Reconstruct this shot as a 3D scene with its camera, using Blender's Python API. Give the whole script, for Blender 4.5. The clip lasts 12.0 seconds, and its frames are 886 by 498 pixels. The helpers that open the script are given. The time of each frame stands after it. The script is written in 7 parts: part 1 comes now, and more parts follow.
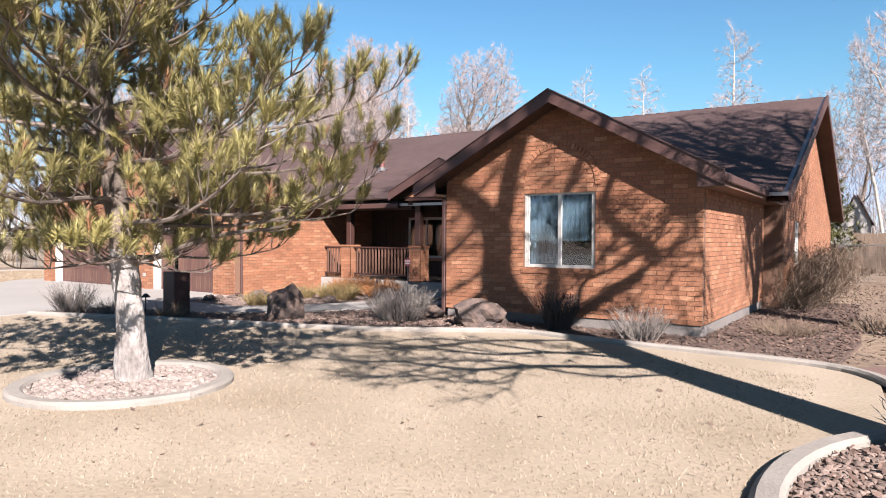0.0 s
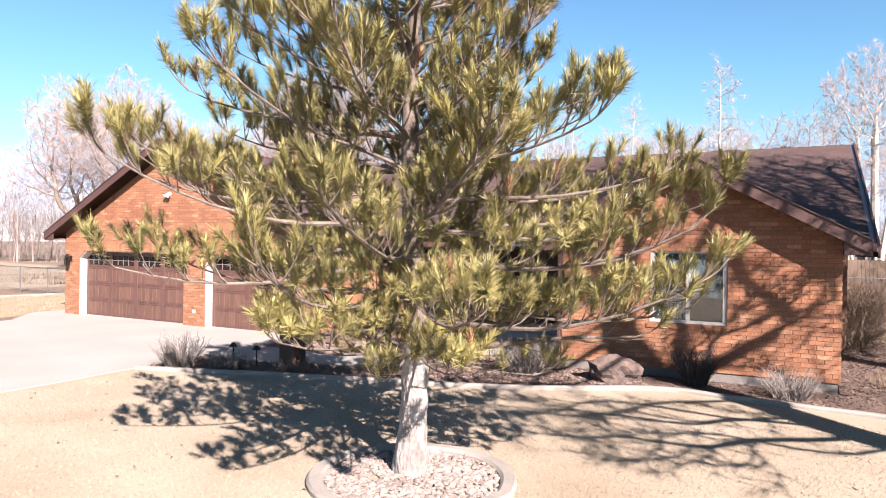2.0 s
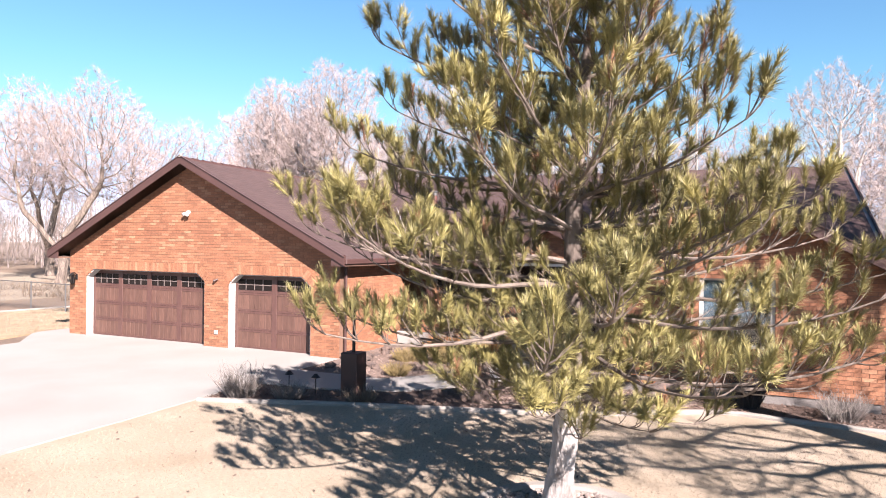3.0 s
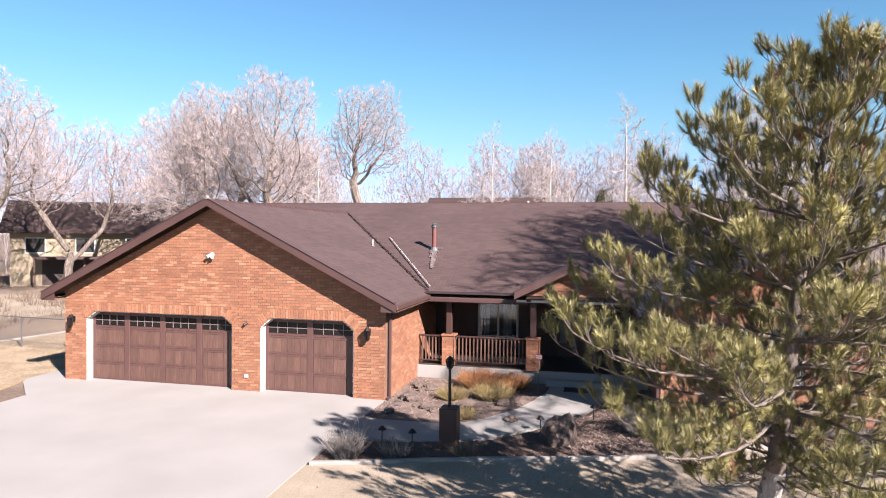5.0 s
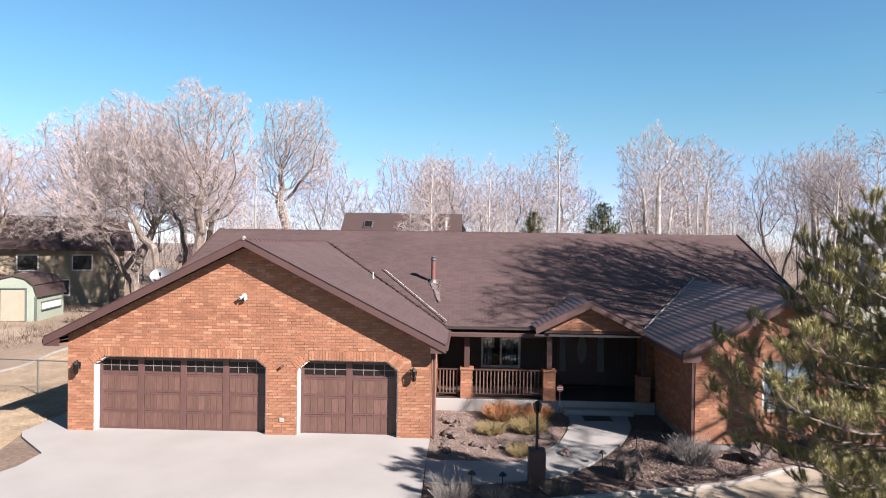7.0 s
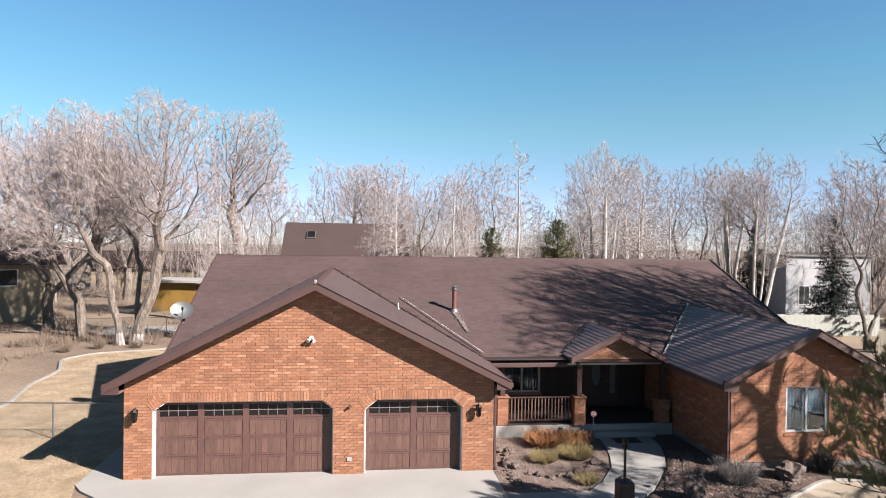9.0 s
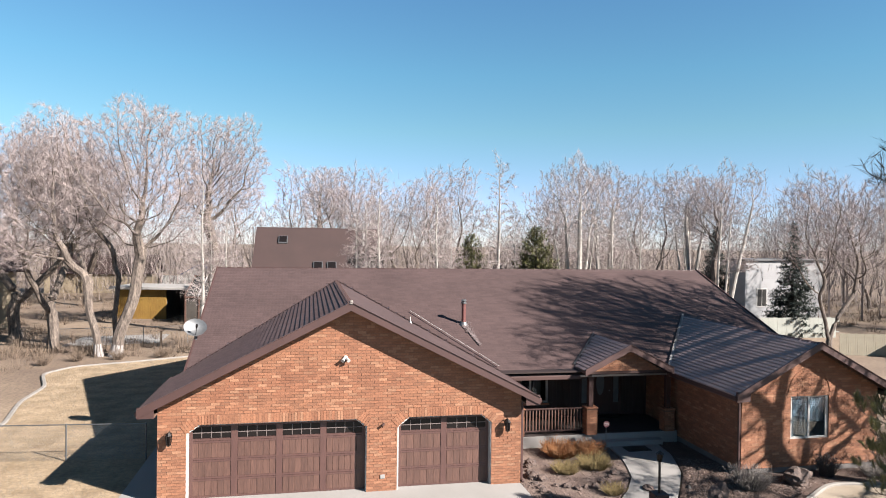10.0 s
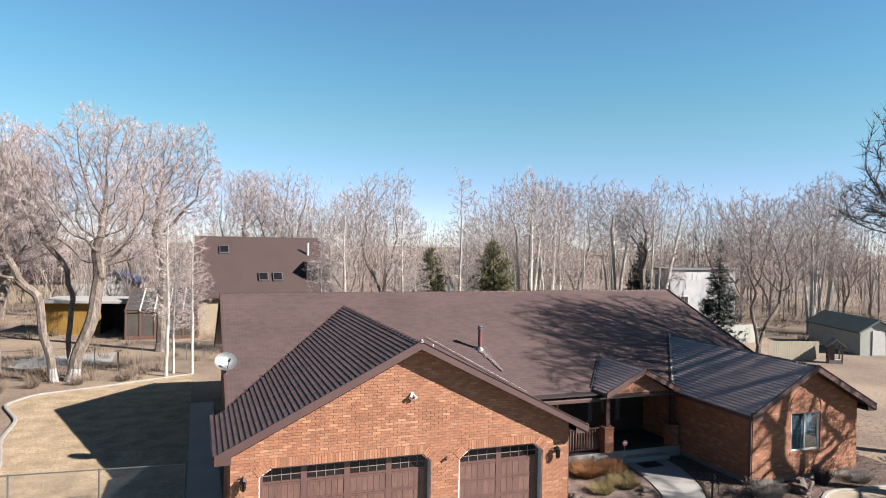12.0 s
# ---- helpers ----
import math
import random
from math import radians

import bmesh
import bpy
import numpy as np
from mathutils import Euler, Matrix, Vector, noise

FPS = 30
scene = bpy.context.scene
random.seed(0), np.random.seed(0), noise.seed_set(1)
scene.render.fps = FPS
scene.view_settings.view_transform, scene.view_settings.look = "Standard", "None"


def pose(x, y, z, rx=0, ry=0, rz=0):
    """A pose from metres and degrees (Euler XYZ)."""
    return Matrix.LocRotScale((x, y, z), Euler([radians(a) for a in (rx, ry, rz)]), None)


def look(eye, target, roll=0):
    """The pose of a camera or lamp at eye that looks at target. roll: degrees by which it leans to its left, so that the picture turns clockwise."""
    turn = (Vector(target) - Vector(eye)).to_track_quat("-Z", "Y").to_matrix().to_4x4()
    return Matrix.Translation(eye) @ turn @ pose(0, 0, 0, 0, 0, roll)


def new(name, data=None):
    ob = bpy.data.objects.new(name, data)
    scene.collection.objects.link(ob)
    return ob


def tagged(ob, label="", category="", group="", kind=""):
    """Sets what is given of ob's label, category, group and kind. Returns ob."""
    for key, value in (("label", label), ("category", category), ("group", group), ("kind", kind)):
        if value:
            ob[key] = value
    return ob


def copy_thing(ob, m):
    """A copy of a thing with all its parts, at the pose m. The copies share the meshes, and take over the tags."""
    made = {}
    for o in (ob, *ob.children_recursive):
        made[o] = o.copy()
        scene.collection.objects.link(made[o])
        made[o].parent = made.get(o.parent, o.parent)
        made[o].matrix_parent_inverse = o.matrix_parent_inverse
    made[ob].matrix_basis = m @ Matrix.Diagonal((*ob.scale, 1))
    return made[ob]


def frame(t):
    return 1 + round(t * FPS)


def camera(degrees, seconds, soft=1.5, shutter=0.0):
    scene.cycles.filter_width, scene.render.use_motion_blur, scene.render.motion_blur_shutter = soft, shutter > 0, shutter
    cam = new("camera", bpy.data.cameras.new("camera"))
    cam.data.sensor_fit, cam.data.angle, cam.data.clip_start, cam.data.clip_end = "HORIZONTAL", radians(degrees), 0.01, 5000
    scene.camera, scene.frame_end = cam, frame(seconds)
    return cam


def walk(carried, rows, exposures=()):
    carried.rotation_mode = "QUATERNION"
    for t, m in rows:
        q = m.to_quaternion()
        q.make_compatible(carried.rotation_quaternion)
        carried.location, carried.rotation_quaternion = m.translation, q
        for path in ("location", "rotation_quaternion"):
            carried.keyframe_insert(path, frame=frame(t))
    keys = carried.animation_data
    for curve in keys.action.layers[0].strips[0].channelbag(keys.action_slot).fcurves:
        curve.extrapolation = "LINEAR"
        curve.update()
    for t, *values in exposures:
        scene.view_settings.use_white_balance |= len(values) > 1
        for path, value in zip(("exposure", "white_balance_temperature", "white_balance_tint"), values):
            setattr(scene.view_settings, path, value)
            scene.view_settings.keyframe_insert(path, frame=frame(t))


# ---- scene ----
cam = camera(67.0, 12.0, soft=1.0)
PATH = [
    (0, (24.697, -12.023, 1.609), (23.581, -10.364, 1.58), 0.4),
    (0.5, (23.952, -12.495, 1.89), (22.841, -10.832, 1.861), 0.5),
    (1, (23.176, -13.015, 2.127), (22.105, -11.326, 2.105), 0.5),
    (1.5, (22.322, -13.549, 2.372), (21.315, -11.821, 2.35), 0.6),
    (2, (21.424, -14.142, 2.525), (20.483, -12.378, 2.516), 0.9),
    (2.5, (20.551, -14.691, 2.881), (19.672, -12.895, 2.861), 0.6),
    (3, (19.507, -15.363, 3.094), (18.702, -13.532, 3.084), 0.8),
    (3.5, (18.523, -16.092, 3.307), (17.792, -14.231, 3.299), 0.4),
    (5.3, (14.835, -17.867, 4.752), (14.451, -15.905, 4.716), 0.6),
    (5.5, (14.389, -17.993, 4.821), (14.055, -16.021, 4.79), 0.6),
    (6, (13.229, -18.382, 5.107), (13.004, -16.395, 5.078), 0.6),
    (6.5, (12.0, -18.692, 5.356), (11.851, -16.698, 5.331), 0.7),
    (7, (10.715, -18.923, 5.572), (10.644, -16.924, 5.554), 0.8),
    (7.2, (10.189, -18.985, 5.623), (10.153, -16.985, 5.61), 1.0),
    (8.8, (6.24, -19.601, 6.729), (6.451, -17.613, 6.706), 0.8),
    (9, (5.808, -19.573, 6.802), (6.047, -17.588, 6.781), 0.8),
    (9.5, (4.586, -19.647, 7.116), (4.899, -17.672, 7.092), 0.8),
    (10, (3.332, -19.609, 7.403), (3.722, -17.647, 7.38), 0.8),
    (10.5, (2.072, -19.518, 7.692), (2.538, -17.573, 7.669), 0.9),
    (11, (0.808, -19.38, 7.98), (1.348, -17.455, 7.955), 1.0),
    (11.5, (-0.441, -19.184, 8.271), (0.174, -17.28, 8.247), 1.0),
    (12, (-1.646, -18.945, 8.562), (-0.959, -17.066, 8.538), 1.1),
]
walk(cam, [(t, look(eye, target, roll)) for t, eye, target, roll in PATH],
     exposures=[(0.0, 2.02, 6600, 14), (1.0, 2.17, 6950, 16), (2.0, 2.34, 6900, 19), (2.5, 2.36, 6800, 19), (3.5, 2.33, 6650, 19), (5.5, 2.06, 6500, 16),
                (7.0, 1.98, 6480, 14), (9.0, 1.89, 6550, 10), (12.0, 1.88, 6500, 8)])

# ---- light ----
SUN_FLAT = Vector((0.77, -0.64, 0)).normalized()
SUN_UP = radians(32.5)
SUN_WAY = SUN_FLAT * math.cos(SUN_UP) + Vector((0, 0, math.sin(SUN_UP)))
world = bpy.data.worlds.new("daylight")
scene.world = world
world.use_nodes = True
wn = world.node_tree.nodes
sky = wn.new("ShaderNodeTexSky")
sky.sky_type = "NISHITA"
sky.sun_disc = False
sky.sun_elevation = SUN_UP
sky.sun_rotation = math.atan2(SUN_FLAT.x, SUN_FLAT.y)
sky.altitude = 1800
sky.air_density, sky.dust_density, sky.ozone_density = 0.6, 0.0, 3.0
wn["Background"].inputs["Strength"].default_value = 0.082
tint = wn.new("ShaderNodeMix")
tint.data_type, tint.blend_type = "RGBA", "MULTIPLY"
tint.inputs["Factor"].default_value = 1.0
way_up = wn.new("ShaderNodeTexCoord")
height = wn.new("ShaderNodeSeparateXYZ")
haze = wn.new("ShaderNodeValToRGB")
# thin winter haze whitens the horizon, clear blue above it
for at_, colour_ in ((0.0, (0.62, 0.52, 0.50, 1)), (0.07, (0.68, 0.60, 0.55, 1)), (0.16, (0.69, 0.79, 0.57, 1)), (0.24, (0.64, 0.88, 0.69, 1)), (0.34, (0.64, 0.89, 0.79, 1)), (0.7, (0.58, 0.66, 0.57, 1))):
    stop = haze.color_ramp.elements.new(at_)
    stop.color = colour_
haze.color_ramp.elements.remove(haze.color_ramp.elements[-1])
haze.color_ramp.elements.remove(haze.color_ramp.elements[0])
world.node_tree.links.new(way_up.outputs["Generated"], height.inputs[0])
world.node_tree.links.new(height.outputs["Z"], haze.inputs[0])
world.node_tree.links.new(haze.outputs[0], tint.inputs["B"])
world.node_tree.links.new(sky.outputs[0], tint.inputs["A"])
world.node_tree.links.new(tint.outputs["Result"], wn["Background"].inputs["Color"])
lamp = bpy.data.lights.new("sun", "SUN")
lamp.energy, lamp.angle, lamp.color = 5.0, radians(0.53), (1.0, 0.915, 0.865)
sun = new("sun", lamp)
sun.matrix_world = look(SUN_WAY * 60, (0, 0, 0))



# ---- materials ----
def material(name, colour, other=None, size=3.0, rough=0.8, bump=0.0, grain=40.0, spread=0.15, metal=0.0, patchy=0.5, stretch=(1, 1, 1), vary="", gloss=0.5, range_=0.28, pale=None):
    """A surface in two tones mixed by broad patches, with fine grain in brightness and relief."""
    m = bpy.data.materials.new(name)
    m.use_nodes = True
    n, l = m.node_tree.nodes, m.node_tree.links
    b = n["Principled BSDF"]
    b.inputs["Roughness"].default_value = rough
    b.inputs["Metallic"].default_value = metal
    b.inputs["Specular IOR Level"].default_value = gloss
    co = n.new("ShaderNodeTexCoord")
    mp = n.new("ShaderNodeMapping")
    mp.inputs["Scale"].default_value = stretch
    l.new(co.outputs["Object"], mp.inputs["Vector"])
    big, fine = n.new("ShaderNodeTexNoise"), n.new("ShaderNodeTexNoise")
    big.inputs["Scale"].default_value, fine.inputs["Scale"].default_value = size, grain
    big.inputs["Detail"].default_value, fine.inputs["Detail"].default_value = 5, 3
    for t in (big, fine):
        l.new(mp.outputs[0], t.inputs["Vector"])
    ramp = n.new("ShaderNodeMapRange")
    ramp.inputs["From Min"].default_value, ramp.inputs["From Max"].default_value = 0.5 - patchy * 0.4, 0.5 + patchy * 0.4
    l.new(big.outputs["Fac"], ramp.inputs["Value"])
    mix = n.new("ShaderNodeMix")
    mix.data_type = "RGBA"
    mix.inputs["A"].default_value = (*colour, 1)
    mix.inputs["B"].default_value = (*(other or colour), 1)
    l.new(ramp.outputs[0], mix.inputs["Factor"])
    hsv = n.new("ShaderNodeHueSaturation")
    l.new(mix.outputs["Result"], hsv.inputs["Color"])
    val = n.new("ShaderNodeMapRange")
    val.inputs["From Min"].default_value, val.inputs["From Max"].default_value = 0.25, 0.75
    val.inputs["To Min"].default_value, val.inputs["To Max"].default_value = 1 - spread, 1 + spread
    l.new(fine.outputs["Fac"], val.inputs["Value"])
    last = val.outputs[0]
    if vary:
        if vary == "island":
            src = n.new("ShaderNodeNewGeometry").outputs["Random Per Island"]
        else:
            src = n.new("ShaderNodeObjectInfo").outputs["Random"]
        vr = n.new("ShaderNodeMapRange")
        vr.inputs["To Min"].default_value, vr.inputs["To Max"].default_value = 1 - range_, 1 + range_
        l.new(src, vr.inputs["Value"])
        mul = n.new("ShaderNodeMath")
        mul.operation = "MULTIPLY"
        l.new(last, mul.inputs[0])
        l.new(vr.outputs[0], mul.inputs[1])
        last = mul.outputs[0]
        if pale:
            pick = n.new("ShaderNodeMath")
            pick.operation = "MULTIPLY_ADD"
            pick.inputs[1].default_value, pick.inputs[2].default_value = 7.0, 0.0
            l.new(src, pick.inputs[0])
            wrap = n.new("ShaderNodeMath")
            wrap.operation = "FRACT"
            l.new(pick.outputs[0], wrap.inputs[0])
            fade = n.new("ShaderNodeMapRange")
            fade.inputs["From Min"].default_value, fade.inputs["From Max"].default_value = 0.68, 1.0
            l.new(wrap.outputs[0], fade.inputs["Value"])
            lift = n.new("ShaderNodeMix")
            lift.data_type = "RGBA"
            lift.inputs["B"].default_value = (*pale, 1)
            l.new(fade.outputs[0], lift.inputs["Factor"])
            l.new(mix.outputs["Result"], lift.inputs["A"])
            l.new(lift.outputs["Result"], hsv.inputs["Color"])
    l.new(last, hsv.inputs["Value"])
    l.new(hsv.outputs[0], b.inputs["Base Color"])
    if bump:
        bm_ = n.new("ShaderNodeBump")
        bm_.inputs["Strength"].default_value = bump
        bm_.inputs["Distance"].default_value = 0.02
        l.new(fine.outputs["Fac"], bm_.inputs["Height"])
        l.new(bm_.outputs[0], b.inputs["Normal"])
    return m


M_GROUND = material("dry_field", (0.172, 0.128, 0.088), (0.1, 0.07, 0.05), 0.13, 0.95, 0.5, 9, 0.35, patchy=0.3)
M_LAWN = material("dormant_grass", (0.253, 0.212, 0.163), (0.192, 0.156, 0.111), 0.6, 0.95, 0.4, 22, 0.14, patchy=0.42)
M_SIDELAWN = material("coarse_dormant_grass", (0.272, 0.204, 0.129), (0.163, 0.116, 0.068), 1.1, 0.95, 0.7, 7, 0.25, patchy=0.4)
M_FIELD = material("straw_field", (0.245, 0.204, 0.15), (0.163, 0.129, 0.0952), 0.3, 0.95, 0.4, 8, 0.25, patchy=0.4)
M_BLADE = material("straw_blade", (0.204, 0.17, 0.129), (0.17, 0.139, 0.101), 0.45, 0.9, 0, 60, 0.1, vary="island", range_=0.15)
M_CONCRETE = material("pale_concrete", (0.233, 0.225, 0.214), (0.199, 0.192, 0.18), 0.5, 0.85, 0.15, 60, 0.06)
M_KERB = material("curb_concrete", (0.21, 0.195, 0.176), (0.158, 0.146, 0.131), 2.5, 0.9, 0.3, 50, 0.12)
M_BRICK = material("brick", (0.204, 0.0911, 0.0483), (0.17, 0.0687, 0.036), 0.8, 0.85, 0.35, 26, 0.26, vary="object", range_=0.17, pale=(0.231, 0.117, 0.0666))
M_BRICK_R = material("brick_mass", (0.204, 0.0911, 0.0483), (0.17, 0.0687, 0.036), 0.8, 0.85, 0.35, 26, 0.26, vary="island", range_=0.17, pale=(0.231, 0.117, 0.0666))
M_MORTAR = material("mortar", (0.136, 0.0762, 0.0503), (0.109, 0.0598, 0.0394), 3, 0.95, 0.3, 60, 0.12)
M_FOOTING = material("footing", (0.143, 0.131, 0.124), (0.101, 0.0938, 0.0904), 2, 0.95, 0.3, 40, 0.15)
TILE_TONES = (0.0635, 0.0418, 0.0398), (0.0502, 0.0331, 0.0316)
M_TILE = material("roof_tile", *TILE_TONES, 0.5, 0.34, 0.08, 30, 0.14, vary="object", range_=0.1, gloss=1.0)
M_TILE_R = material("roof_tile_mass", *TILE_TONES, 0.5, 0.34, 0.08, 30, 0.14, vary="island", range_=0.1, gloss=1.0)
for glazed in (M_TILE, M_TILE_R):
    glazed.node_tree.nodes["Principled BSDF"].inputs["IOR"].default_value = 2.0
# matt copies of the same tile keep the sky's sheen off some slopes
M_TILE_DULL = material("low_gloss_tile", *TILE_TONES, 0.5, 0.6, 0.2, 26, 0.22, vary="object", range_=0.16, gloss=0.3)
M_TILE_DULL_R = material("low_gloss_tile_mass", *TILE_TONES, 0.5, 0.6, 0.2, 26, 0.22, vary="island", range_=0.16, gloss=0.3)
M_TILE_MATT = material("matt_tile", *TILE_TONES, 0.5, 0.75, 0.3, 24, 0.2, vary="object", range_=0.1, gloss=0.25)
M_TILE_MATT_R = material("matt_tile_mass", *TILE_TONES, 0.5, 0.75, 0.3, 24, 0.2, vary="island", range_=0.1, gloss=0.25)
M_FASCIA = material("fascia_paint", (0.0544, 0.0258, 0.0224), (0.0428, 0.0204, 0.0177), 1.5, 0.6, 0.08, 30, 0.08)
M_SOFFIT = material("soffit_paint", (0.13, 0.078, 0.056), (0.105, 0.062, 0.045), 1.5, 0.7, 0.1, 30, 0.08)
M_BROWNWOOD = material("brown_timber_paint", (0.075, 0.0376, 0.0263), (0.06, 0.0301, 0.0206), 1.5, 0.7, 0.1, 30, 0.08)
M_TRIM = material("brown_trim", (0.0375, 0.015, 0.0113), (0.0282, 0.0113, 0.00904), 3, 0.6, 0.1, 40, 0.1)
M_WHITE = material("white_paint", (0.366, 0.361, 0.347), (0.319, 0.309, 0.291), 3, 0.5, 0.05, 30, 0.05)
# white siding greyed down: the trees' shade on it is in the colour
M_LAPSIDING = material("tree_shaded_white_siding", (0.27, 0.272, 0.275), (0.225, 0.226, 0.23), 1.2, 0.7, 0.1, 20, 0.1)
M_DOORWOOD = material("garage_door_wood", (0.087, 0.0442, 0.0326), (0.0653, 0.032, 0.0238), 3, 0.6, 0.2, 16, 0.25, stretch=(3, 3, 0.35), vary="object", range_=0.12)
M_DOORRAIL = material("garage_door_rail", (0.0734, 0.0354, 0.0292), (0.0598, 0.0286, 0.0238), 3, 0.55, 0.15, 16, 0.2, stretch=(3, 3, 0.5))
M_DARK = material("black_metal", (0.0083, 0.00748, 0.00748), (0.0132, 0.0113, 0.0105), 6, 0.45, 0.1, 60, 0.15, metal=0.4)
M_GREYMETAL = material("galvanised_metal", (0.158, 0.162, 0.165), (0.124, 0.128, 0.131), 6, 0.45, 0.05, 60, 0.1, metal=0.7)
M_REDPIPE = material("painted_pipe", (0.113, 0.0375, 0.032), (0.083, 0.0282, 0.0244), 6, 0.55, 0.1, 50, 0.12)
M_PINEBARK = material("pine_bark", (0.136, 0.112, 0.0952), (0.0816, 0.0646, 0.0544), 5, 0.95, 0.8, 22, 0.3, stretch=(1, 1, 0.4))
M_WHITEBARK = material("whitewashed_bark", (0.292, 0.279, 0.269), (0.129, 0.116, 0.109), 4.5, 0.95, 1.0, 30, 0.25, stretch=(1, 1, 0.45), patchy=0.36)
M_NEEDLE = material("pine_needles", (0.262, 0.234, 0.086), (0.118, 0.11, 0.046), 2.2, 0.55, 0, 9, 0.25, vary="island")
M_RUSTNEEDLE = material("dead_pine_needles", (0.2, 0.098, 0.05), (0.12, 0.06, 0.034), 2.2, 0.7, 0, 9, 0.25, vary="island")
M_BARK = material("grey_bark", (0.153, 0.124, 0.102), (0.0544, 0.0428, 0.036), 4.5, 0.95, 1.0, 16, 0.6, stretch=(1, 1, 0.28))
M_TWIG = material("twigs", (0.3, 0.254, 0.242), (0.238, 0.195, 0.187), 0.4, 0.9, 0, 6, 0.15)
M_DARKBARK = material("dark_bark", (0.056, 0.045, 0.0413), (0.032, 0.0262, 0.0248), 1.3, 0.95, 0.6, 12, 0.25)
M_PALEBARK = material("aspen_bark", (0.354, 0.333, 0.306), (0.224, 0.204, 0.18), 2.5, 0.85, 0.3, 12, 0.2)
M_JUNIPER = material("juniper_needles", (0.102, 0.0966, 0.0306), (0.0578, 0.0612, 0.0204), 1.2, 0.7, 0, 9, 0.25, vary="island")
M_SPRUCE = material("spruce_needles", (0.0286, 0.0394, 0.0306), (0.0163, 0.0245, 0.0204), 1.2, 0.7, 0, 9, 0.25, vary="island")
M_DRYSTEM = material("dry_stems", (0.139, 0.103, 0.0734), (0.0918, 0.0653, 0.0476), 3, 0.9, 0, 20, 0.2, vary="island")
M_ORANGE = material("rust_stems", (0.258, 0.102, 0.034), (0.19, 0.0952, 0.0408), 3, 0.9, 0, 20, 0.2, vary="island")
M_STRAW = material("straw_stems", (0.2, 0.15, 0.062), (0.13, 0.095, 0.04), 3, 0.9, 0, 20, 0.2, vary="island")
M_LAVENDER = material("grey_stems", (0.15, 0.135, 0.12), (0.101, 0.0864, 0.083), 3, 0.9, 0, 20, 0.2, vary="island")
M_STONE = material("river_stone", (0.163, 0.122, 0.103), (0.112, 0.0802, 0.068), 3, 0.85, 0.3, 30, 0.15, vary="island")
M_RINGSTONE = material("ring_stone", (0.204, 0.175, 0.16), (0.146, 0.117, 0.105), 3, 0.85, 0.3, 30, 0.15, vary="island")
M_ROCK = material("boulder", (0.102, 0.0714, 0.0578), (0.0394, 0.0306, 0.0286), 5, 0.9, 0.8, 14, 0.3)
M_MULCH = material("bark_mulch", (0.0864, 0.056, 0.0432), (0.056, 0.0375, 0.0301), 2.0, 0.95, 0.8, 40, 0.35)
M_CHIP = material("mulch_chips", (0.113, 0.0748, 0.0582), (0.0714, 0.045, 0.0356), 2.0, 0.95, 0.0, 40, 0.2, vary="island")
M_FLAG = material("red_flagstone", (0.128, 0.0768, 0.0636), (0.101, 0.0598, 0.0526), 1.5, 0.9, 0.3, 30, 0.15)
M_BALUSTER = material("baluster_wood", (0.109, 0.0578, 0.0408), (0.0816, 0.0422, 0.0306), 3, 0.7, 0.1, 40, 0.12)
# floor colour near-black: it carries the shade under the porch roof
M_PORCHFLOOR = material("shade_dark_porch_floor", (0.0408, 0.0306, 0.0286), (0.0272, 0.0204, 0.019), 1.5, 0.7, 0.1, 30, 0.15)
M_SANDSOIL = material("sandy_soil", (0.136, 0.0986, 0.0802), (0.0816, 0.0544, 0.0449), 1.6, 0.95, 0.6, 30, 0.3, patchy=0.35)
M_WOODS = material("far_twigs", (0.2, 0.168, 0.156), (0.15, 0.125, 0.116), 0.06, 0.9, 0, 2, 0.15, vary="island", range_=0.15)
M_SUNGLASS = material("sunroom_glass", (0.0612, 0.0544, 0.0476), (0.0408, 0.0374, 0.034), 1.2, 0.25, 0, 30, 0.1)
M_PALEMETAL = material("pale_flashing", (0.422, 0.408, 0.401), (0.326, 0.313, 0.306), 4, 0.45, 0.05, 40, 0.1)
M_STAIN = material("runoff_stain", (0.136, 0.109, 0.105), (0.0782, 0.0564, 0.0544), 5, 0.8, 0.2, 24, 0.2, patchy=0.4)
M_DRIP = material("drip_edge_metal", (0.0884, 0.053, 0.0476), (0.068, 0.0408, 0.0367), 3, 0.45, 0.05, 40, 0.08, metal=0.3)
M_SHEDWALL = material("pale_shed_boards", (0.258, 0.265, 0.235), (0.218, 0.224, 0.197), 1.5, 0.85, 0.1, 14, 0.1)
M_MUNTIN = material("muntin_paint", (0.136, 0.109, 0.102), (0.109, 0.0884, 0.0816), 3, 0.6, 0, 30, 0.08)
# brown siding taken near-black so the porch's shade sits in the colour
M_SHADESIDING = material("shade_dark_siding", (0.0233, 0.0113, 0.00904), (0.0169, 0.0083, 0.00675), 3, 0.7, 0.15, 20, 0.15, stretch=(3, 3, 0.4))
M_BLIND = material("roller_blind", (0.0381, 0.0626, 0.0816), (0.0326, 0.0544, 0.0707), 3, 0.9, 0, 30, 0.05)
M_TANWALL = material("tan_stucco", (0.207, 0.169, 0.116), (0.169, 0.135, 0.0938), 0.6, 0.9, 0.2, 20, 0.1)
M_GREENWALL = material("pale_green_paint", (0.184, 0.211, 0.167), (0.16, 0.187, 0.146), 1, 0.8, 0.1, 20, 0.08)
M_YELLOWWALL = material("ochre_boards", (0.188, 0.109, 0.0188), (0.15, 0.083, 0.015), 1, 0.8, 0.1, 20, 0.12)
M_GREENROOF = material("grey_green_roofing", (0.0636, 0.083, 0.0748), (0.0488, 0.0636, 0.0582), 1, 0.7, 0.1, 20, 0.1)
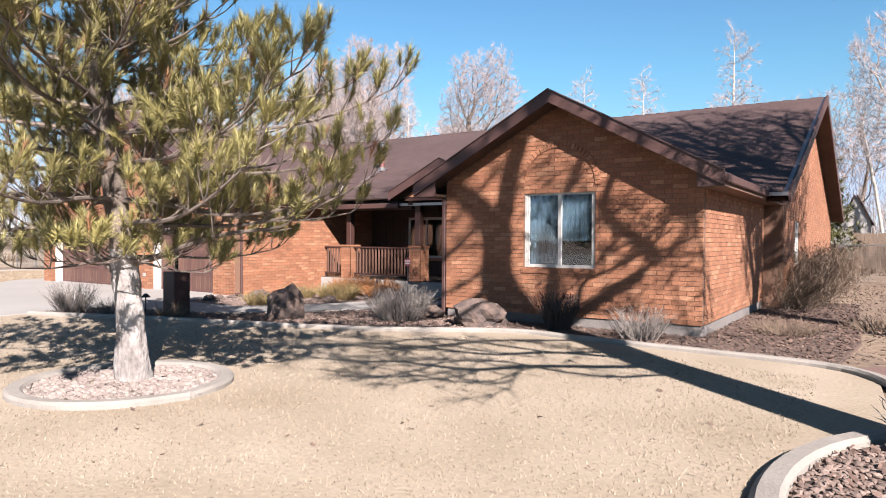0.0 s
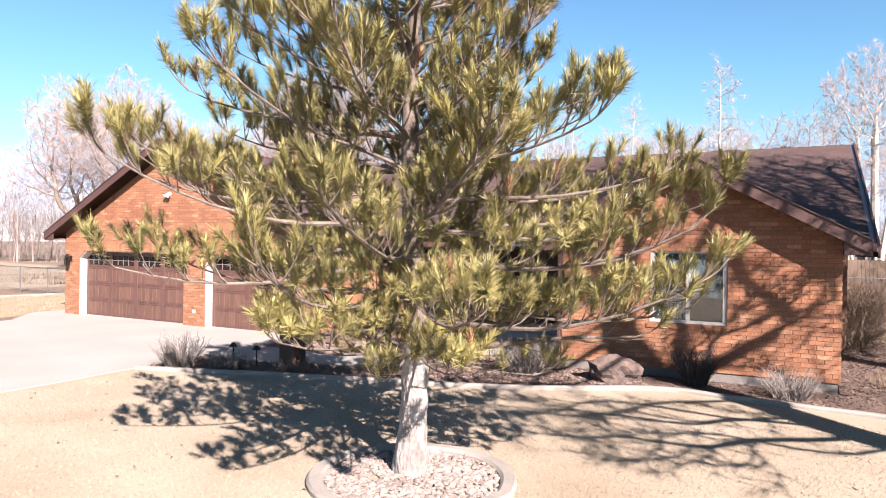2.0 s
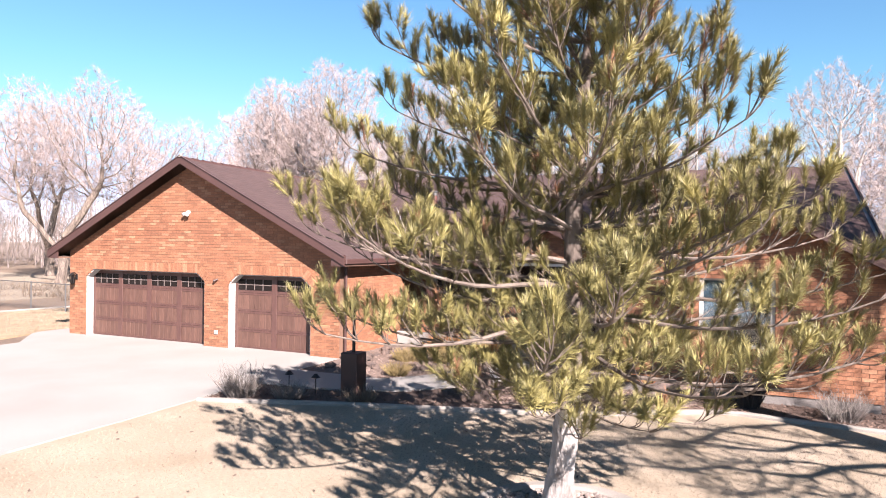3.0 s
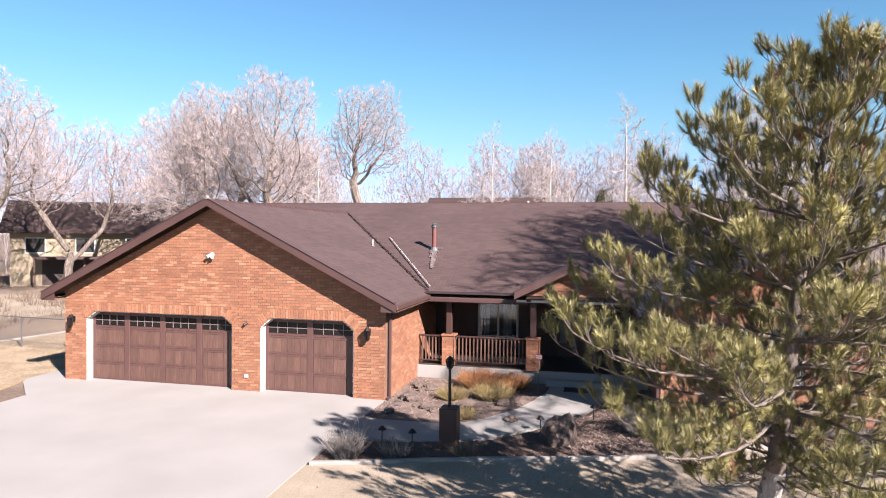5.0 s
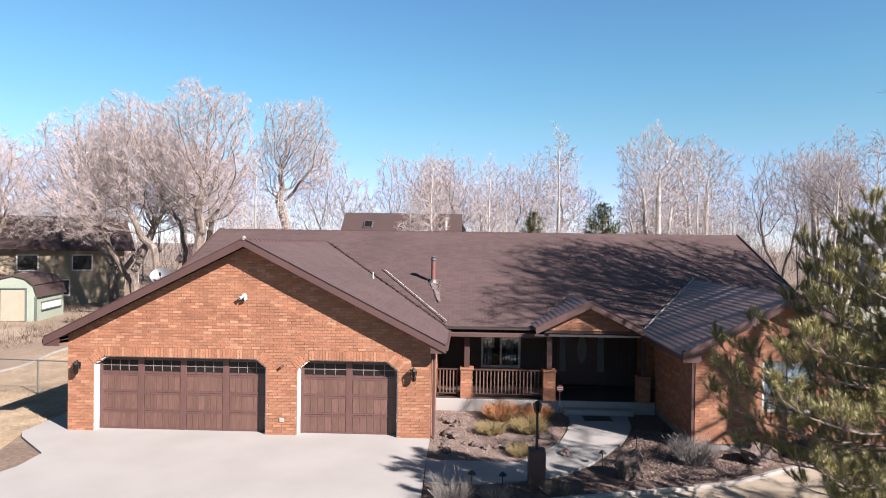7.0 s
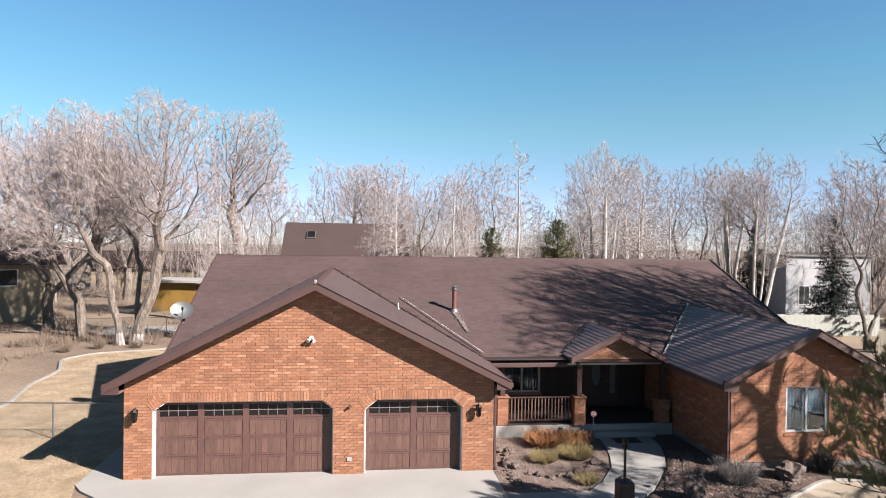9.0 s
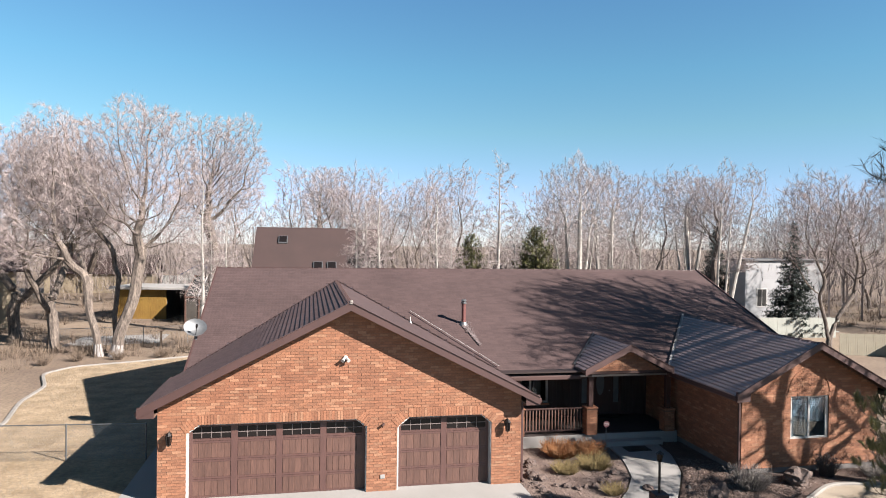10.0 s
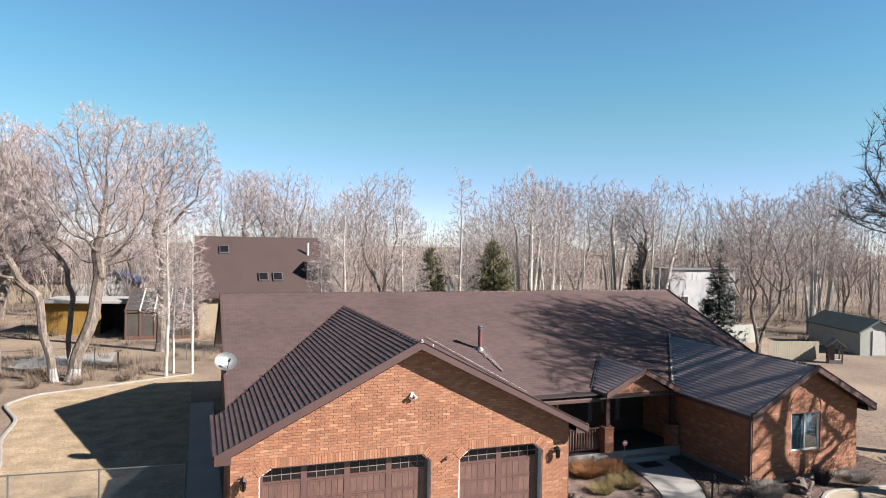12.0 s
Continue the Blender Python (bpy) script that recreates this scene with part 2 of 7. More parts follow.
M_FARROOF = material("brown_shingles", (0.036, 0.0198, 0.0176), (0.0285, 0.016, 0.0142), 0.5, 0.8, 0.2, 12, 0.12)
M_WOOD = material("weathered_boards", (0.105, 0.0748, 0.0526), (0.0714, 0.0507, 0.0375), 1.5, 0.9, 0.3, 14, 0.2, stretch=(1, 1, 0.3))
M_BEIGE = material("beige_boards", (0.225, 0.203, 0.15), (0.195, 0.173, 0.128), 1.5, 0.85, 0.1, 14, 0.1)
M_CURTAIN = material("pale_curtain", (0.102, 0.112, 0.116), (0.0816, 0.0898, 0.0938), 3, 0.9, 0, 30, 0.08)
# near-black colour stands in for the lack of light behind window panes
M_ROOMDARK = material("unlit_room_black", (0.0113, 0.0101, 0.00938), (0.00748, 0.00675, 0.00636), 3, 0.9, 0, 30, 0.1)


def glass_material(name, tint, rough=0.02, ior=1.5):
    m = bpy.data.materials.new(name)
    m.use_nodes = True
    b = m.node_tree.nodes["Principled BSDF"]
    b.inputs["Base Color"].default_value = (*tint, 1)
    b.inputs["Roughness"].default_value = rough
    b.inputs["IOR"].default_value = ior
    b.inputs["Transmission Weight"].default_value = 1.0
    return m


M_DOORGLASS = material("dark_door_glass", (0.0109, 0.00884, 0.00816), (0.00748, 0.00612, 0.00612), 3, 0.2, 0, 30, 0.05, gloss=0.2)
M_GLASS = glass_material("window_glass", (0.75, 0.88, 0.95), 0.02, 1.75)


# ---- building helpers ----
def link(name, bm, mat, smooth=False):
    me = bpy.data.meshes.new(name)
    bm.to_mesh(me)
    bm.free()
    me.materials.append(mat)
    if smooth:
        me.polygons.foreach_set("use_smooth", [True] * len(me.polygons))
    return new(name, me)


def part(name, bm, mat, parent, label="", smooth=False):
    ob = link(name, bm, mat, smooth)
    ob.parent = parent
    return tagged(ob, label=label)


def pydata(name, verts, faces, mat, parent=None, label="", smooth=False):
    me = bpy.data.meshes.new(name)
    me.from_pydata(verts, [], faces)
    me.materials.append(mat)
    if smooth:
        me.polygons.foreach_set("use_smooth", [True] * len(me.polygons))
    ob = new(name, me)
    ob.parent = parent
    return tagged(ob, label=label)


def share(name, me, m, parent):
    ob = new(name, me)
    ob.parent = parent
    ob.matrix_basis = m
    return ob


def thing(name, label, category, group="", kind="", at=(0, 0, 0), turn=0.0):
    ob = new(name)
    ob.empty_display_size = 0.1
    ob.matrix_basis = pose(*at, 0, 0, turn)
    return tagged(ob, label, category, group, kind)


def box(bm, x0, x1, y0, y1, z0, z1, bevel=0.0):
    r = bmesh.ops.create_cube(bm, size=1.0)
    vs = r["verts"]
    for v in vs:
        v.co = Vector(((x0 + x1) / 2 + v.co.x * (x1 - x0), (y0 + y1) / 2 + v.co.y * (y1 - y0), (z0 + z1) / 2 + v.co.z * (z1 - z0)))
    if bevel:
        es = list({e for v in vs for e in v.link_edges})
        bmesh.ops.bevel(bm, geom=es, offset=bevel, segments=1, affect="EDGES")
    return bm


def boxes(*rows, bevel=0.0):
    bm = bmesh.new()
    for r in rows:
        box(bm, *r, bevel=bevel)
    return bm


def prism(bm, poly, o, u, w, n, depth):
    """A flat polygon (in u, w from o) given the thickness depth against n."""
    o, u, w, n = Vector(o), Vector(u), Vector(w), Vector(n)
    a = [bm.verts.new(o + u * p[0] + w * p[1]) for p in poly]
    b = [bm.verts.new(o + u * p[0] + w * p[1] - n * depth) for p in poly]
    k = len(poly)
    bm.faces.new(a)
    bm.faces.new(b[::-1])
    for i in range(k):
        bm.faces.new((a[i], b[i], b[(i + 1) % k], a[(i + 1) % k]))
    bmesh.ops.recalc_face_normals(bm, faces=bm.faces[:])
    return bm


def rod(bm, p0, p1, r0, r1=None, sides=8):
    p0, p1 = Vector(p0), Vector(p1)
    r1 = r0 if r1 is None else r1
    d = (p1 - p0)
    m = Matrix.Translation((p0 + p1) / 2) @ d.to_track_quat("Z", "Y").to_matrix().to_4x4()
    bmesh.ops.create_cone(bm, cap_ends=True, segments=sides, radius1=r0, radius2=r1, depth=d.length, matrix=m)
    return bm


def tube(V, F, pts, radii, sides):
    """A bent tapered tube, added to lists of corners and faces."""
    base = len(V)
    k = len(pts)
    for i, p in enumerate(pts):
        d = (pts[min(i + 1, k - 1)] - pts[max(i - 1, 0)])
        d = d.normalized() if d.length > 1e-6 else Vector((0, 0, 1))
        side = d.cross(Vector((0.31, 0.2, 0.93)) if abs(d.z) < 0.9 else Vector((1, 0, 0))).normalized()
        up = side.cross(d)
        for s in range(sides):
            a = 2 * math.pi * s / sides
            V.append(p + (side * math.cos(a) + up * math.sin(a)) * radii[i])
    for i in range(k - 1):
        for s in range(sides):
            a, b = base + i * sides + s, base + i * sides + (s + 1) % sides
            F.append((a, b, b + sides, a + sides))


def inside(poly, x, y):
    hit = False
    for i in range(len(poly)):
        (x0, y0), (x1, y1) = poly[i - 1], poly[i]
        if (y0 > y) != (y1 > y) and x < (x1 - x0) * (y - y0) / (y1 - y0) + x0:
            hit = not hit
    return hit


def sheet(name, outline, z, depth, mat, label, category="ground", cut=0.0):
    """A ground sheet with a rim."""
    bm = bmesh.new()
    prism(bm, outline, (0, 0, z), (1, 0, 0), (0, 1, 0), (0, 0, 1), depth)
    return tagged(link(name, bm, mat), label, category, kind="structure")


# ---- ground ----
def ground_sheet():
    bm = bmesh.new()
    bmesh.ops.create_grid(bm, x_segments=40, y_segments=40, size=900)
    for v in bm.verts:
        v.co.z = -0.04
    return tagged(link("ground", bm, M_GROUND), "dry winter ground with bare earth and straw", "ground", kind="structure")


ground_sheet()
FRONT_LAWN = [(9.9, -60), (60, -60), (60, -24), (26.0, -12.5), (24.15, -8.2), (24.02, -7.2), (24.2, -6.2), (24.75, -5.3), (24.6, -3.0), (24.1, -2.12), (22.2, -1.95),
              (20.3, -1.8), (19.3, -1.55), (18.2, -2.3), (17.0, -3.05), (14.8, -3.75), (12.5, -4.4), (10.6, -5.1), (9.85, -5.3), (9.9, -9)]
sheet("lawn", FRONT_LAWN, 0.0, 0.06, M_LAWN, "dormant straw-coloured front lawn", "lawn")
SIDE_LAWN = [(-1.9, -0.3), (-1.9, 25.2), (-4.0, 24.2), (-6.6, 22.8), (-9.7, 21.5), (-10.6, 19.5), (-9.3, 16.2), (-9.2, 13.0), (-8.3, 9.2), (-9.0, 4.0), (-10.5, -6.0), (-4.5, -6.0), (-1.0, -3.6)]
sheet("lawn_side", SIDE_LAWN, 0.0, 0.06, M_SIDELAWN, "dormant straw-coloured side lawn beside the garage", "lawn")
DRIVE = [(-1.9, -0.3), (-1.9, 17.5), (-0.8, 17.5), (-0.8, 0.3), (9.75, 0.3), (9.75, -1.9), (9.8, -5.0), (9.9, -7.0), (9.85, -9.0), (11.0, -15.0), (15.0, -24.0), (15.0, -60), (-9, -60), (-5, -20), (-0.1, -3.1), (-0.15, -2.1), (-1.6, -0.75)]
sheet("field", [(-14.6, -12), (-14.6, 20), (-16, 21.5), (-70, 30), (-70, -20)], -0.02, 0.05, M_FIELD, "pale straw field past the side fence", "field")
sheet("driveway", DRIVE, 0.02, 0.08, M_CONCRETE, "pale concrete driveway and side path", "driveway")
WALK = [(9.76, -1.9), (12.1, -1.9), (12.75, -1.14), (13.4, -0.1), (13.72, 0.87), (14.0, 2.0), (14.1, 3.0), (16.0, 3.0), (15.85, 1.8), (15.5, 0.78), (15.17, 0.0), (14.6, -0.9),
        (14.0, -1.8), (13.2, -2.7), (12.3, -3.2), (11.2, -3.45), (9.81, -3.5)]
sheet("front_path", WALK, 0.035, 0.08, M_CONCRETE, "curved concrete path to the porch", "path")
BED_INNER = [(9.76, -1.85), (12.05, -1.85), (12.7, -1.1), (13.35, -0.07), (13.67, 0.9), (13.95, 2.0), (14.05, 3.0), (14.05, 3.25), (9.76, 3.25)]
sheet("planting_bed", BED_INNER, 0.012, 0.06, M_SANDSOIL, "sandy planting bed between path and garage", "planting bed")
BED_FRONT = [(9.86, -5.25), (10.6, -5.05), (12.5, -4.35), (14.8, -3.7), (17.0, -3.0), (18.2, -2.25), (19.3, -1.5), (20.3, -1.74), (22.2, -1.88), (24.1, -2.05), (24.3, 0.5), (24.0, 8), (22.1, 8), (22.1, -0.4),
             (17.0, -0.4), (17.0, 3.2), (16.05, 3.2), (15.9, 1.8), (15.55, 0.76), (15.22, -0.02), (14.65, -0.93), (14.05, -1.85), (13.25, -2.75), (12.33, -3.25), (11.2, -3.5), (9.82, -3.55)]
sheet("planting_bed_front", BED_FRONT, 0.014, 0.06, M_MULCH, "mulched planting bed along the front of the house", "planting bed")
BED_RIGHT = [(24.2, -8.1), (24.08, -7.2), (24.26, -6.2), (24.8, -5.35), (26.5, -4.6), (31, -5), (33, -10), (27, -12.6), (26.1, -12.4)]
sheet("rock_bed", BED_RIGHT, 0.012, 0.06, M_SANDSOIL, "bed of pinkish landscaping rock", "planting bed")
sheet("flagstone_path", [(24.35, -2.1), (24.85, -3.0), (25.0, -4.9), (27, -4.3), (32, -4.4), (32, -3.4), (27, -3.2), (26.0, -2.0), (25.2, -1.2)], 0.02, 0.06, M_FLAG, "reddish flagstone garden path", "path")


def kerb(name, pts, label, width=0.16, height=0.07, piece=0.0):
    """A low concrete edging along a line of points, with joints."""
    V, F = [], []
    pts = [Vector((*p, 0)) for p in pts]
    dense = []
    for a, b in zip(pts, pts[1:]):
        k = max(1, round((b - a).length / 0.25))
        dense += [a.lerp(b, i / k) for i in range(k)]
    dense.append(pts[-1])
    for _ in range(6):
        dense = [dense[0]] + [(dense[i - 1] + dense[i] * 2 + dense[i + 1]) / 4 for i in range(1, len(dense) - 1)] + [dense[-1]]
    prof = [(-0.5, -0.04), (-0.5, 0.6), (-0.34, 1.0), (0.3, 0.95), (0.5, 0.55), (0.5, -0.04)]
    for i, p in enumerate(dense):
        d = (dense[min(i + 1, len(dense) - 1)] - dense[max(i - 1, 0)]).normalized()
        side = Vector((-d.y, d.x, 0))
        for s, h in prof:
            V.append(p + side * s * width + Vector((0, 0, h * height + random.uniform(-1, 1) * 0.002)))
    k = len(prof)
    for i in range(len(dense) - 1):
        for j in range(k - 1):
            F.append((i * k + j, i * k + j + 1, (i + 1) * k + j + 1, (i + 1) * k + j))
        F.append(tuple(range(i * k, i * k + k)))
        F.append(tuple(range((i + 1) * k + k - 1, (i + 1) * k - 1, -1)))
    return tagged(pydata(name, V, F, M_KERB, None), label, "curb", kind="structure")


kerb("curb", [(9.9, -5.3), (10.6, -5.1), (12.5, -4.4), (14.8, -3.75), (17.0, -3.05), (18.2, -2.3), (19.3, -1.55), (20.3, -1.8), (22.2, -1.95), (24.1, -2.12), (24.6, -2.6), (24.8, -3.3)], "pale concrete edging along the planting bed")
kerb("curb", [(26.0, -12.5), (24.5, -9.2), (24.1, -8.0), (24.02, -7.2), (24.2, -6.2), (24.75, -5.3), (26.4, -4.7)], "pale concrete edging of the rock bed", 0.2, 0.09)
kerb("curb", [(-1.95, 25.2), (-4.0, 24.2), (-6.6, 22.8), (-9.7, 21.5), (-10.6, 19.5), (-9.3, 16.2), (-9.2, 13.0), (-8.3, 9.2), (-9.0, 4.0), (-10.5, -6.0)], "concrete edging of the side lawn", 0.18, 0.07)

# ---- house ----
house = thing("brick_house", "single-storey orange brick house with brown tiled roof and attached garage", "house")
PITCH_G, PITCH_M, PITCH_W, PITCH_P = 0.505, 0.40, 0.535, 0.5


def z_garage(x):
    return 5.56 - PITCH_G * abs(x - 4.5)


def z_main(y):
    return 6.08 - PITCH_M * abs(y - 11.78)


def z_wing(x):
    return 4.26 - PITCH_W * abs(x - 19.5)


def z_porch(x):
    return 3.70 - PITCH_P * abs(x - 14.7)


def y_main(z):
    return 11.78 - (6.08 - z) / PITCH_M


DROP = 0.13
X, Y, Z = Vector((1, 0, 0)), Vector((0, 1, 0)), Vector((0, 0, 1))
BRICKWORK = []      # wall, origin, along, outward, outline, openings, how many single bricks


def wall(name, o, u, n, outline, pieces, openings=(), single=300, label=""):
    bm = bmesh.new()
    for p in pieces:
        prism(bm, p, o, u, Z, n, 0.2)
    bmesh.ops.remove_doubles(bm, verts=bm.verts[:], dist=0.0005)
    w = part(name, bm, M_MORTAR, house, label)
    BRICKWORK.append((w, Vector(o), Vector(u), Vector(n), outline, openings, single))
    return w


DOOR_1 = [(0, -0.1), (0, 1.93), (0.33, 2.17), (4.75, 2.17), (5.05, 1.93), (5.05, -0.1)]
DOOR_2 = [(5.93, -0.1), (5.93, 1.9), (6.25, 2.17), (8.52, 2.17), (8.83, 1.9), (8.83, -0.1)]
gable = [(-0.75, 2.17), (9.75, 2.17), (9.75, z_garage(9.75) - DROP), (4.5, z_garage(4.5) - DROP), (-0.75, z_garage(-0.75) - DROP)]
front_outline = [(-0.75, 0), (9.75, 0), *gable[2:]]
garage_wall = wall("garage_wall", (0, 0, 0), X, -Y, front_outline,
     [[(-0.75, -0.1), (0, -0.1), (0, 1.93), (0.33, 2.17), (-0.75, 2.17)],
      [(5.05, -0.1), (5.93, -0.1), (5.93, 1.9), (6.25, 2.17), (4.75, 2.17), (5.05, 1.93)],
      [(8.83, -0.1), (9.75, -0.1), (9.75, 2.17), (8.52, 2.17), (8.83, 1.9)], gable], (DOOR_1, DOOR_2), 300)
# the garage's sides
wall("side_wall", (9.75, 0.2, 0), Y, X, [(0, 0), (5.6, 0), (5.6, 2.75), (0, 2.75)], [[(0, -0.1), (5.6, -0.1), (5.6, 2.75), (0, 2.75)]], (), 200)
wall("side_wall", (-0.75, 0.2, 0), Y, -X, [(0, 0), (4.0, 0), (4.0, 2.8), (0, 2.8)], [[(0, -0.1), (4.0, -0.1), (4.0, 2.8), (0, 2.8)]], (), 0)
wall("side_wall", (-0.35, 4.2, 0), Y, -X, [(0, 0), (15.6, 0), (15.6, 2.6), (7.58, 5.85), (0, 2.7)], [[(0, -0.1), (15.6, -0.1), (15.6, 2.6), (7.58, 5.85), (0, 2.7)]], (), 0)
# porch back wall, with the porch's shade put into its siding colour
WIN_P = [(11.3, 1.0), (12.75, 1.0), (12.75, 2.32), (11.3, 2.32)]
DOOR_P = [(14.1, 0.3), (15.9, 0.3), (15.9, 2.5), (14.1, 2.5)]
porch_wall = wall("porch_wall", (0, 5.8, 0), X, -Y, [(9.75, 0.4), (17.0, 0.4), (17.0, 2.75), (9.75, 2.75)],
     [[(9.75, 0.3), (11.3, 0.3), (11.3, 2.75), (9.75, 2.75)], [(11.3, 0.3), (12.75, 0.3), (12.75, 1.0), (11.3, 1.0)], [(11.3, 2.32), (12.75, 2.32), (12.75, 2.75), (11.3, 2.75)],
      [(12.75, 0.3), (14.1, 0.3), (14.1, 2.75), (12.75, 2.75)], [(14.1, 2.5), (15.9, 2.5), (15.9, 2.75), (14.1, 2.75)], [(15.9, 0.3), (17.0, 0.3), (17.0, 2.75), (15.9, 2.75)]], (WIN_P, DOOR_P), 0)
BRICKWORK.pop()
porch_wall.data.materials[0] = M_SHADESIDING
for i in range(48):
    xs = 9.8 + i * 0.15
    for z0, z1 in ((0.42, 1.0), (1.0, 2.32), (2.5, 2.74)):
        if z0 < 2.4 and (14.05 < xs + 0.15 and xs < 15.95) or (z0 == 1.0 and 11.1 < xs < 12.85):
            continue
        part("board", boxes((xs + 0.004, xs + 0.146, 5.78, 5.8, z0, z1)), M_SHADESIDING, porch_wall)
# front wing
WX0, WX1, WY = 17.0, 22.08, -0.45
WIN_W = [(18.8, 1.07), (20.22, 1.07), (20.22, 2.53), (18.8, 2.53)]
wtop = [(WX1, z_wing(WX1) - DROP), (19.5, z_wing(19.5) - DROP), (WX0, z_wing(WX0) - DROP)]
wing_wall = wall("wing_wall", (0, WY, 0), X, -Y, [(WX0, 0.2), (WX1, 0.2), *wtop],
     [[(WX0, 0.2), (18.8, 0.2), (18.8, 2.53), (WX0, 2.53)], [(20.22, 0.2), (WX1, 0.2), (WX1, 2.53), (20.22, 2.53)], [(18.8, 0.2), (20.22, 0.2), (20.22, 1.07), (18.8, 1.07)],
      [(WX0, 2.53), (WX1, 2.53), *wtop]], (WIN_W,), 300)
wall("side_wall", (WX0, WY + 0.2, 0), Y, -X, [(0, 0.2), (6.0, 0.2), (6.0, 2.7), (0, 2.7)], [[(0, 0.2), (6.05, 0.2), (6.05, 2.7), (0, 2.7)]], (), 200)
wall("side_wall", (WX1, WY + 0.2, 0), Y, X, [(0, 0.2), (6.2, 0.2), (6.2, 2.7), (0, 2.7)], [[(0, 0.2), (6.25, 0.2), (6.25, 2.7), (0, 2.7)]], (), 200)
# east gable
EX = 22.5
WIN_E = [(2.2, 0.95), (3.3, 0.95), (3.3, 2.2), (2.2, 2.2)]
wall("east_wall", (EX, 5.9, 0), Y, X, [(0, 0.2), (14.4, 0.2), (14.4, 2.45), (5.88, z_main(11.78) - 0.25), (0, 3.5)],
     [[(0, 0.2), (2.2, 0.2), (2.2, 2.2), (0, 2.2)], [(2.2, 0.2), (3.3, 0.2), (3.3, 0.95), (2.2, 0.95)], [(3.3, 0.2), (14.4, 0.2), (14.4, 2.2), (3.3, 2.2)],
      [(0, 2.2), (14.4, 2.2), (14.4, 2.45), (5.88, z_main(11.78) - 0.25), (0, 3.5)]], (WIN_E,), 100)
wall("back_wall", (0, 20.3, 0), X, Y, [(-0.35, 0.2), (EX, 0.2), (EX, 2.45), (-0.35, 2.45)], [[(-0.35, -0.1), (EX, -0.1), (EX, 2.45), (-0.35, 2.45)]], (), 0)
part("return_wall", boxes((WX1 - 0.1, EX, 5.8, 6.0, 0, 3.4)), M_MORTAR, house)
part("footing", boxes((WX0 + 0.03, WX1 - 0.03, WY + 0.02, 5.8, -0.1, 0.2), (WX1 - 0.03, EX - 0.03, 5.93, 20.2, -0.1, 0.2)), M_FOOTING, house, "grey concrete footing")
part("floor_slab", boxes((-0.3, 22.3, 5.82, 20.2, -0.05, 0.3)), M_FOOTING, house)


# roofs: boards below the tiles, then fascias
def deck(name, corners, thick=0.08, mat=None):
    bm = bmesh.new()
    a = [bm.verts.new(c) for c in corners]
    b = [bm.verts.new(Vector(c) - Vector((0, 0, thick))) for c in corners]
    bm.faces.new(a)
    bm.faces.new(b[::-1])
    for i in range(len(a)):
        bm.faces.new((a[i], b[i], b[(i + 1) % len(a)], a[(i + 1) % len(a)]))
    bmesh.ops.recalc_face_normals(bm, faces=bm.faces[:])
    return part(name, bm, mat or M_TILE_R, house)


GY, GX0, GX1 = -0.42, -1.18, 10.18
MX0, MX1, MY0, MY1 = -0.70, 22.92, 3.15, 20.41
ROOFS = []          # deck, origin, along, up the slope, outline in metres along and up, single tiles


def slope(name, o, u, v, outline, single, step=0.34, label=""):
    """One face of a roof: a deck, tiled later. o: a corner on the eave; outline in metres along u and up v."""
    o, u, v = Vector(o), Vector(u).normalized(), Vector(v).normalized()
    d = deck(name, [o + u * a + v * b for a, b in outline])
    ROOFS.append((d, o, u, v, outline, single))
    return d


def flat_outline(o, u, v, pts):
    """Plan points (x, y) on a slope as metres along u and up v."""
    o, u, v = Vector(o), Vector(u).normalized(), Vector(v).normalized()
    out = []
    for x, y in pts:
        a = (x - o.x) * u.x + (y - o.y) * u.y
        flat = Vector((v.x, v.y))
        b = ((x - o.x) * flat.x + (y - o.y) * flat.y) / flat.length_squared
        out.append((a, b))
    return out


zr = z_garage(4.5)
o, u, v = (GX0, GY, z_garage(GX0)), (0, 1, 0), (1, 0, PITCH_G)
garage_left = slope("roof_slope", o, u, v, flat_outline(o, u, v, [(GX0, GY), (4.5, GY), (4.5, y_main(zr)), (MX0, y_main(z_garage(MX0))), (GX0, y_main(z_garage(MX0)))]), 300)
o, u, v = (GX1, GY, z_garage(GX1)), (0, 1, 0), (-1, 0, PITCH_G)
slope("roof_slope", o, u, v, flat_outline(o, u, v, [(GX1, GY), (4.5, GY), (4.5, y_main(zr)), (GX1, y_main(z_garage(GX1)))]), 200)
o, u, v = (MX0, MY0, z_main(MY0)), (1, 0, 0), (0, 1, PITCH_M)
main_roof = slope("roof_slope", o, u, v, flat_outline(o, u, v, [(MX0, y_main(z_garage(MX0)) - 0.05), (MX0, 11.78), (MX1, 11.78), (MX1, MY0), (GX1 - 0.05, MY0), (GX1 - 0.05, y_main(z_garage(GX1))), (4.5, y_main(zr))]), 200)
deck("roof_slope", [(MX0, 11.78, 6.08), (MX0, MY1, z_main(MY1)), (MX1, MY1, z_main(MY1)), (MX1, 11.78, 6.08)])
PX0, PX1, PY = 12.98, 16.42, 2.72
o, u, v = (PX0, PY, z_porch(PX0)), (0, 1, 0), (1, 0, PITCH_P)
slope("roof_slope", o, u, v, flat_outline(o, u, v, [(PX0, PY), (14.7, PY), (14.7, y_main(z_porch(14.7))), (PX0, y_main(z_porch(PX0)))]), 60)
o, u, v = (PX1, PY, z_porch(PX1)), (0, 1, 0), (-1, 0, PITCH_P)
slope("roof_slope", o, u, v, flat_outline(o, u, v, [(PX1, PY), (14.7, PY), (14.7, y_main(z_porch(14.7))), (PX1, y_main(z_porch(PX1)))]), 0)
WE0, WE1, WEY = 16.5, 22.5, -0.85
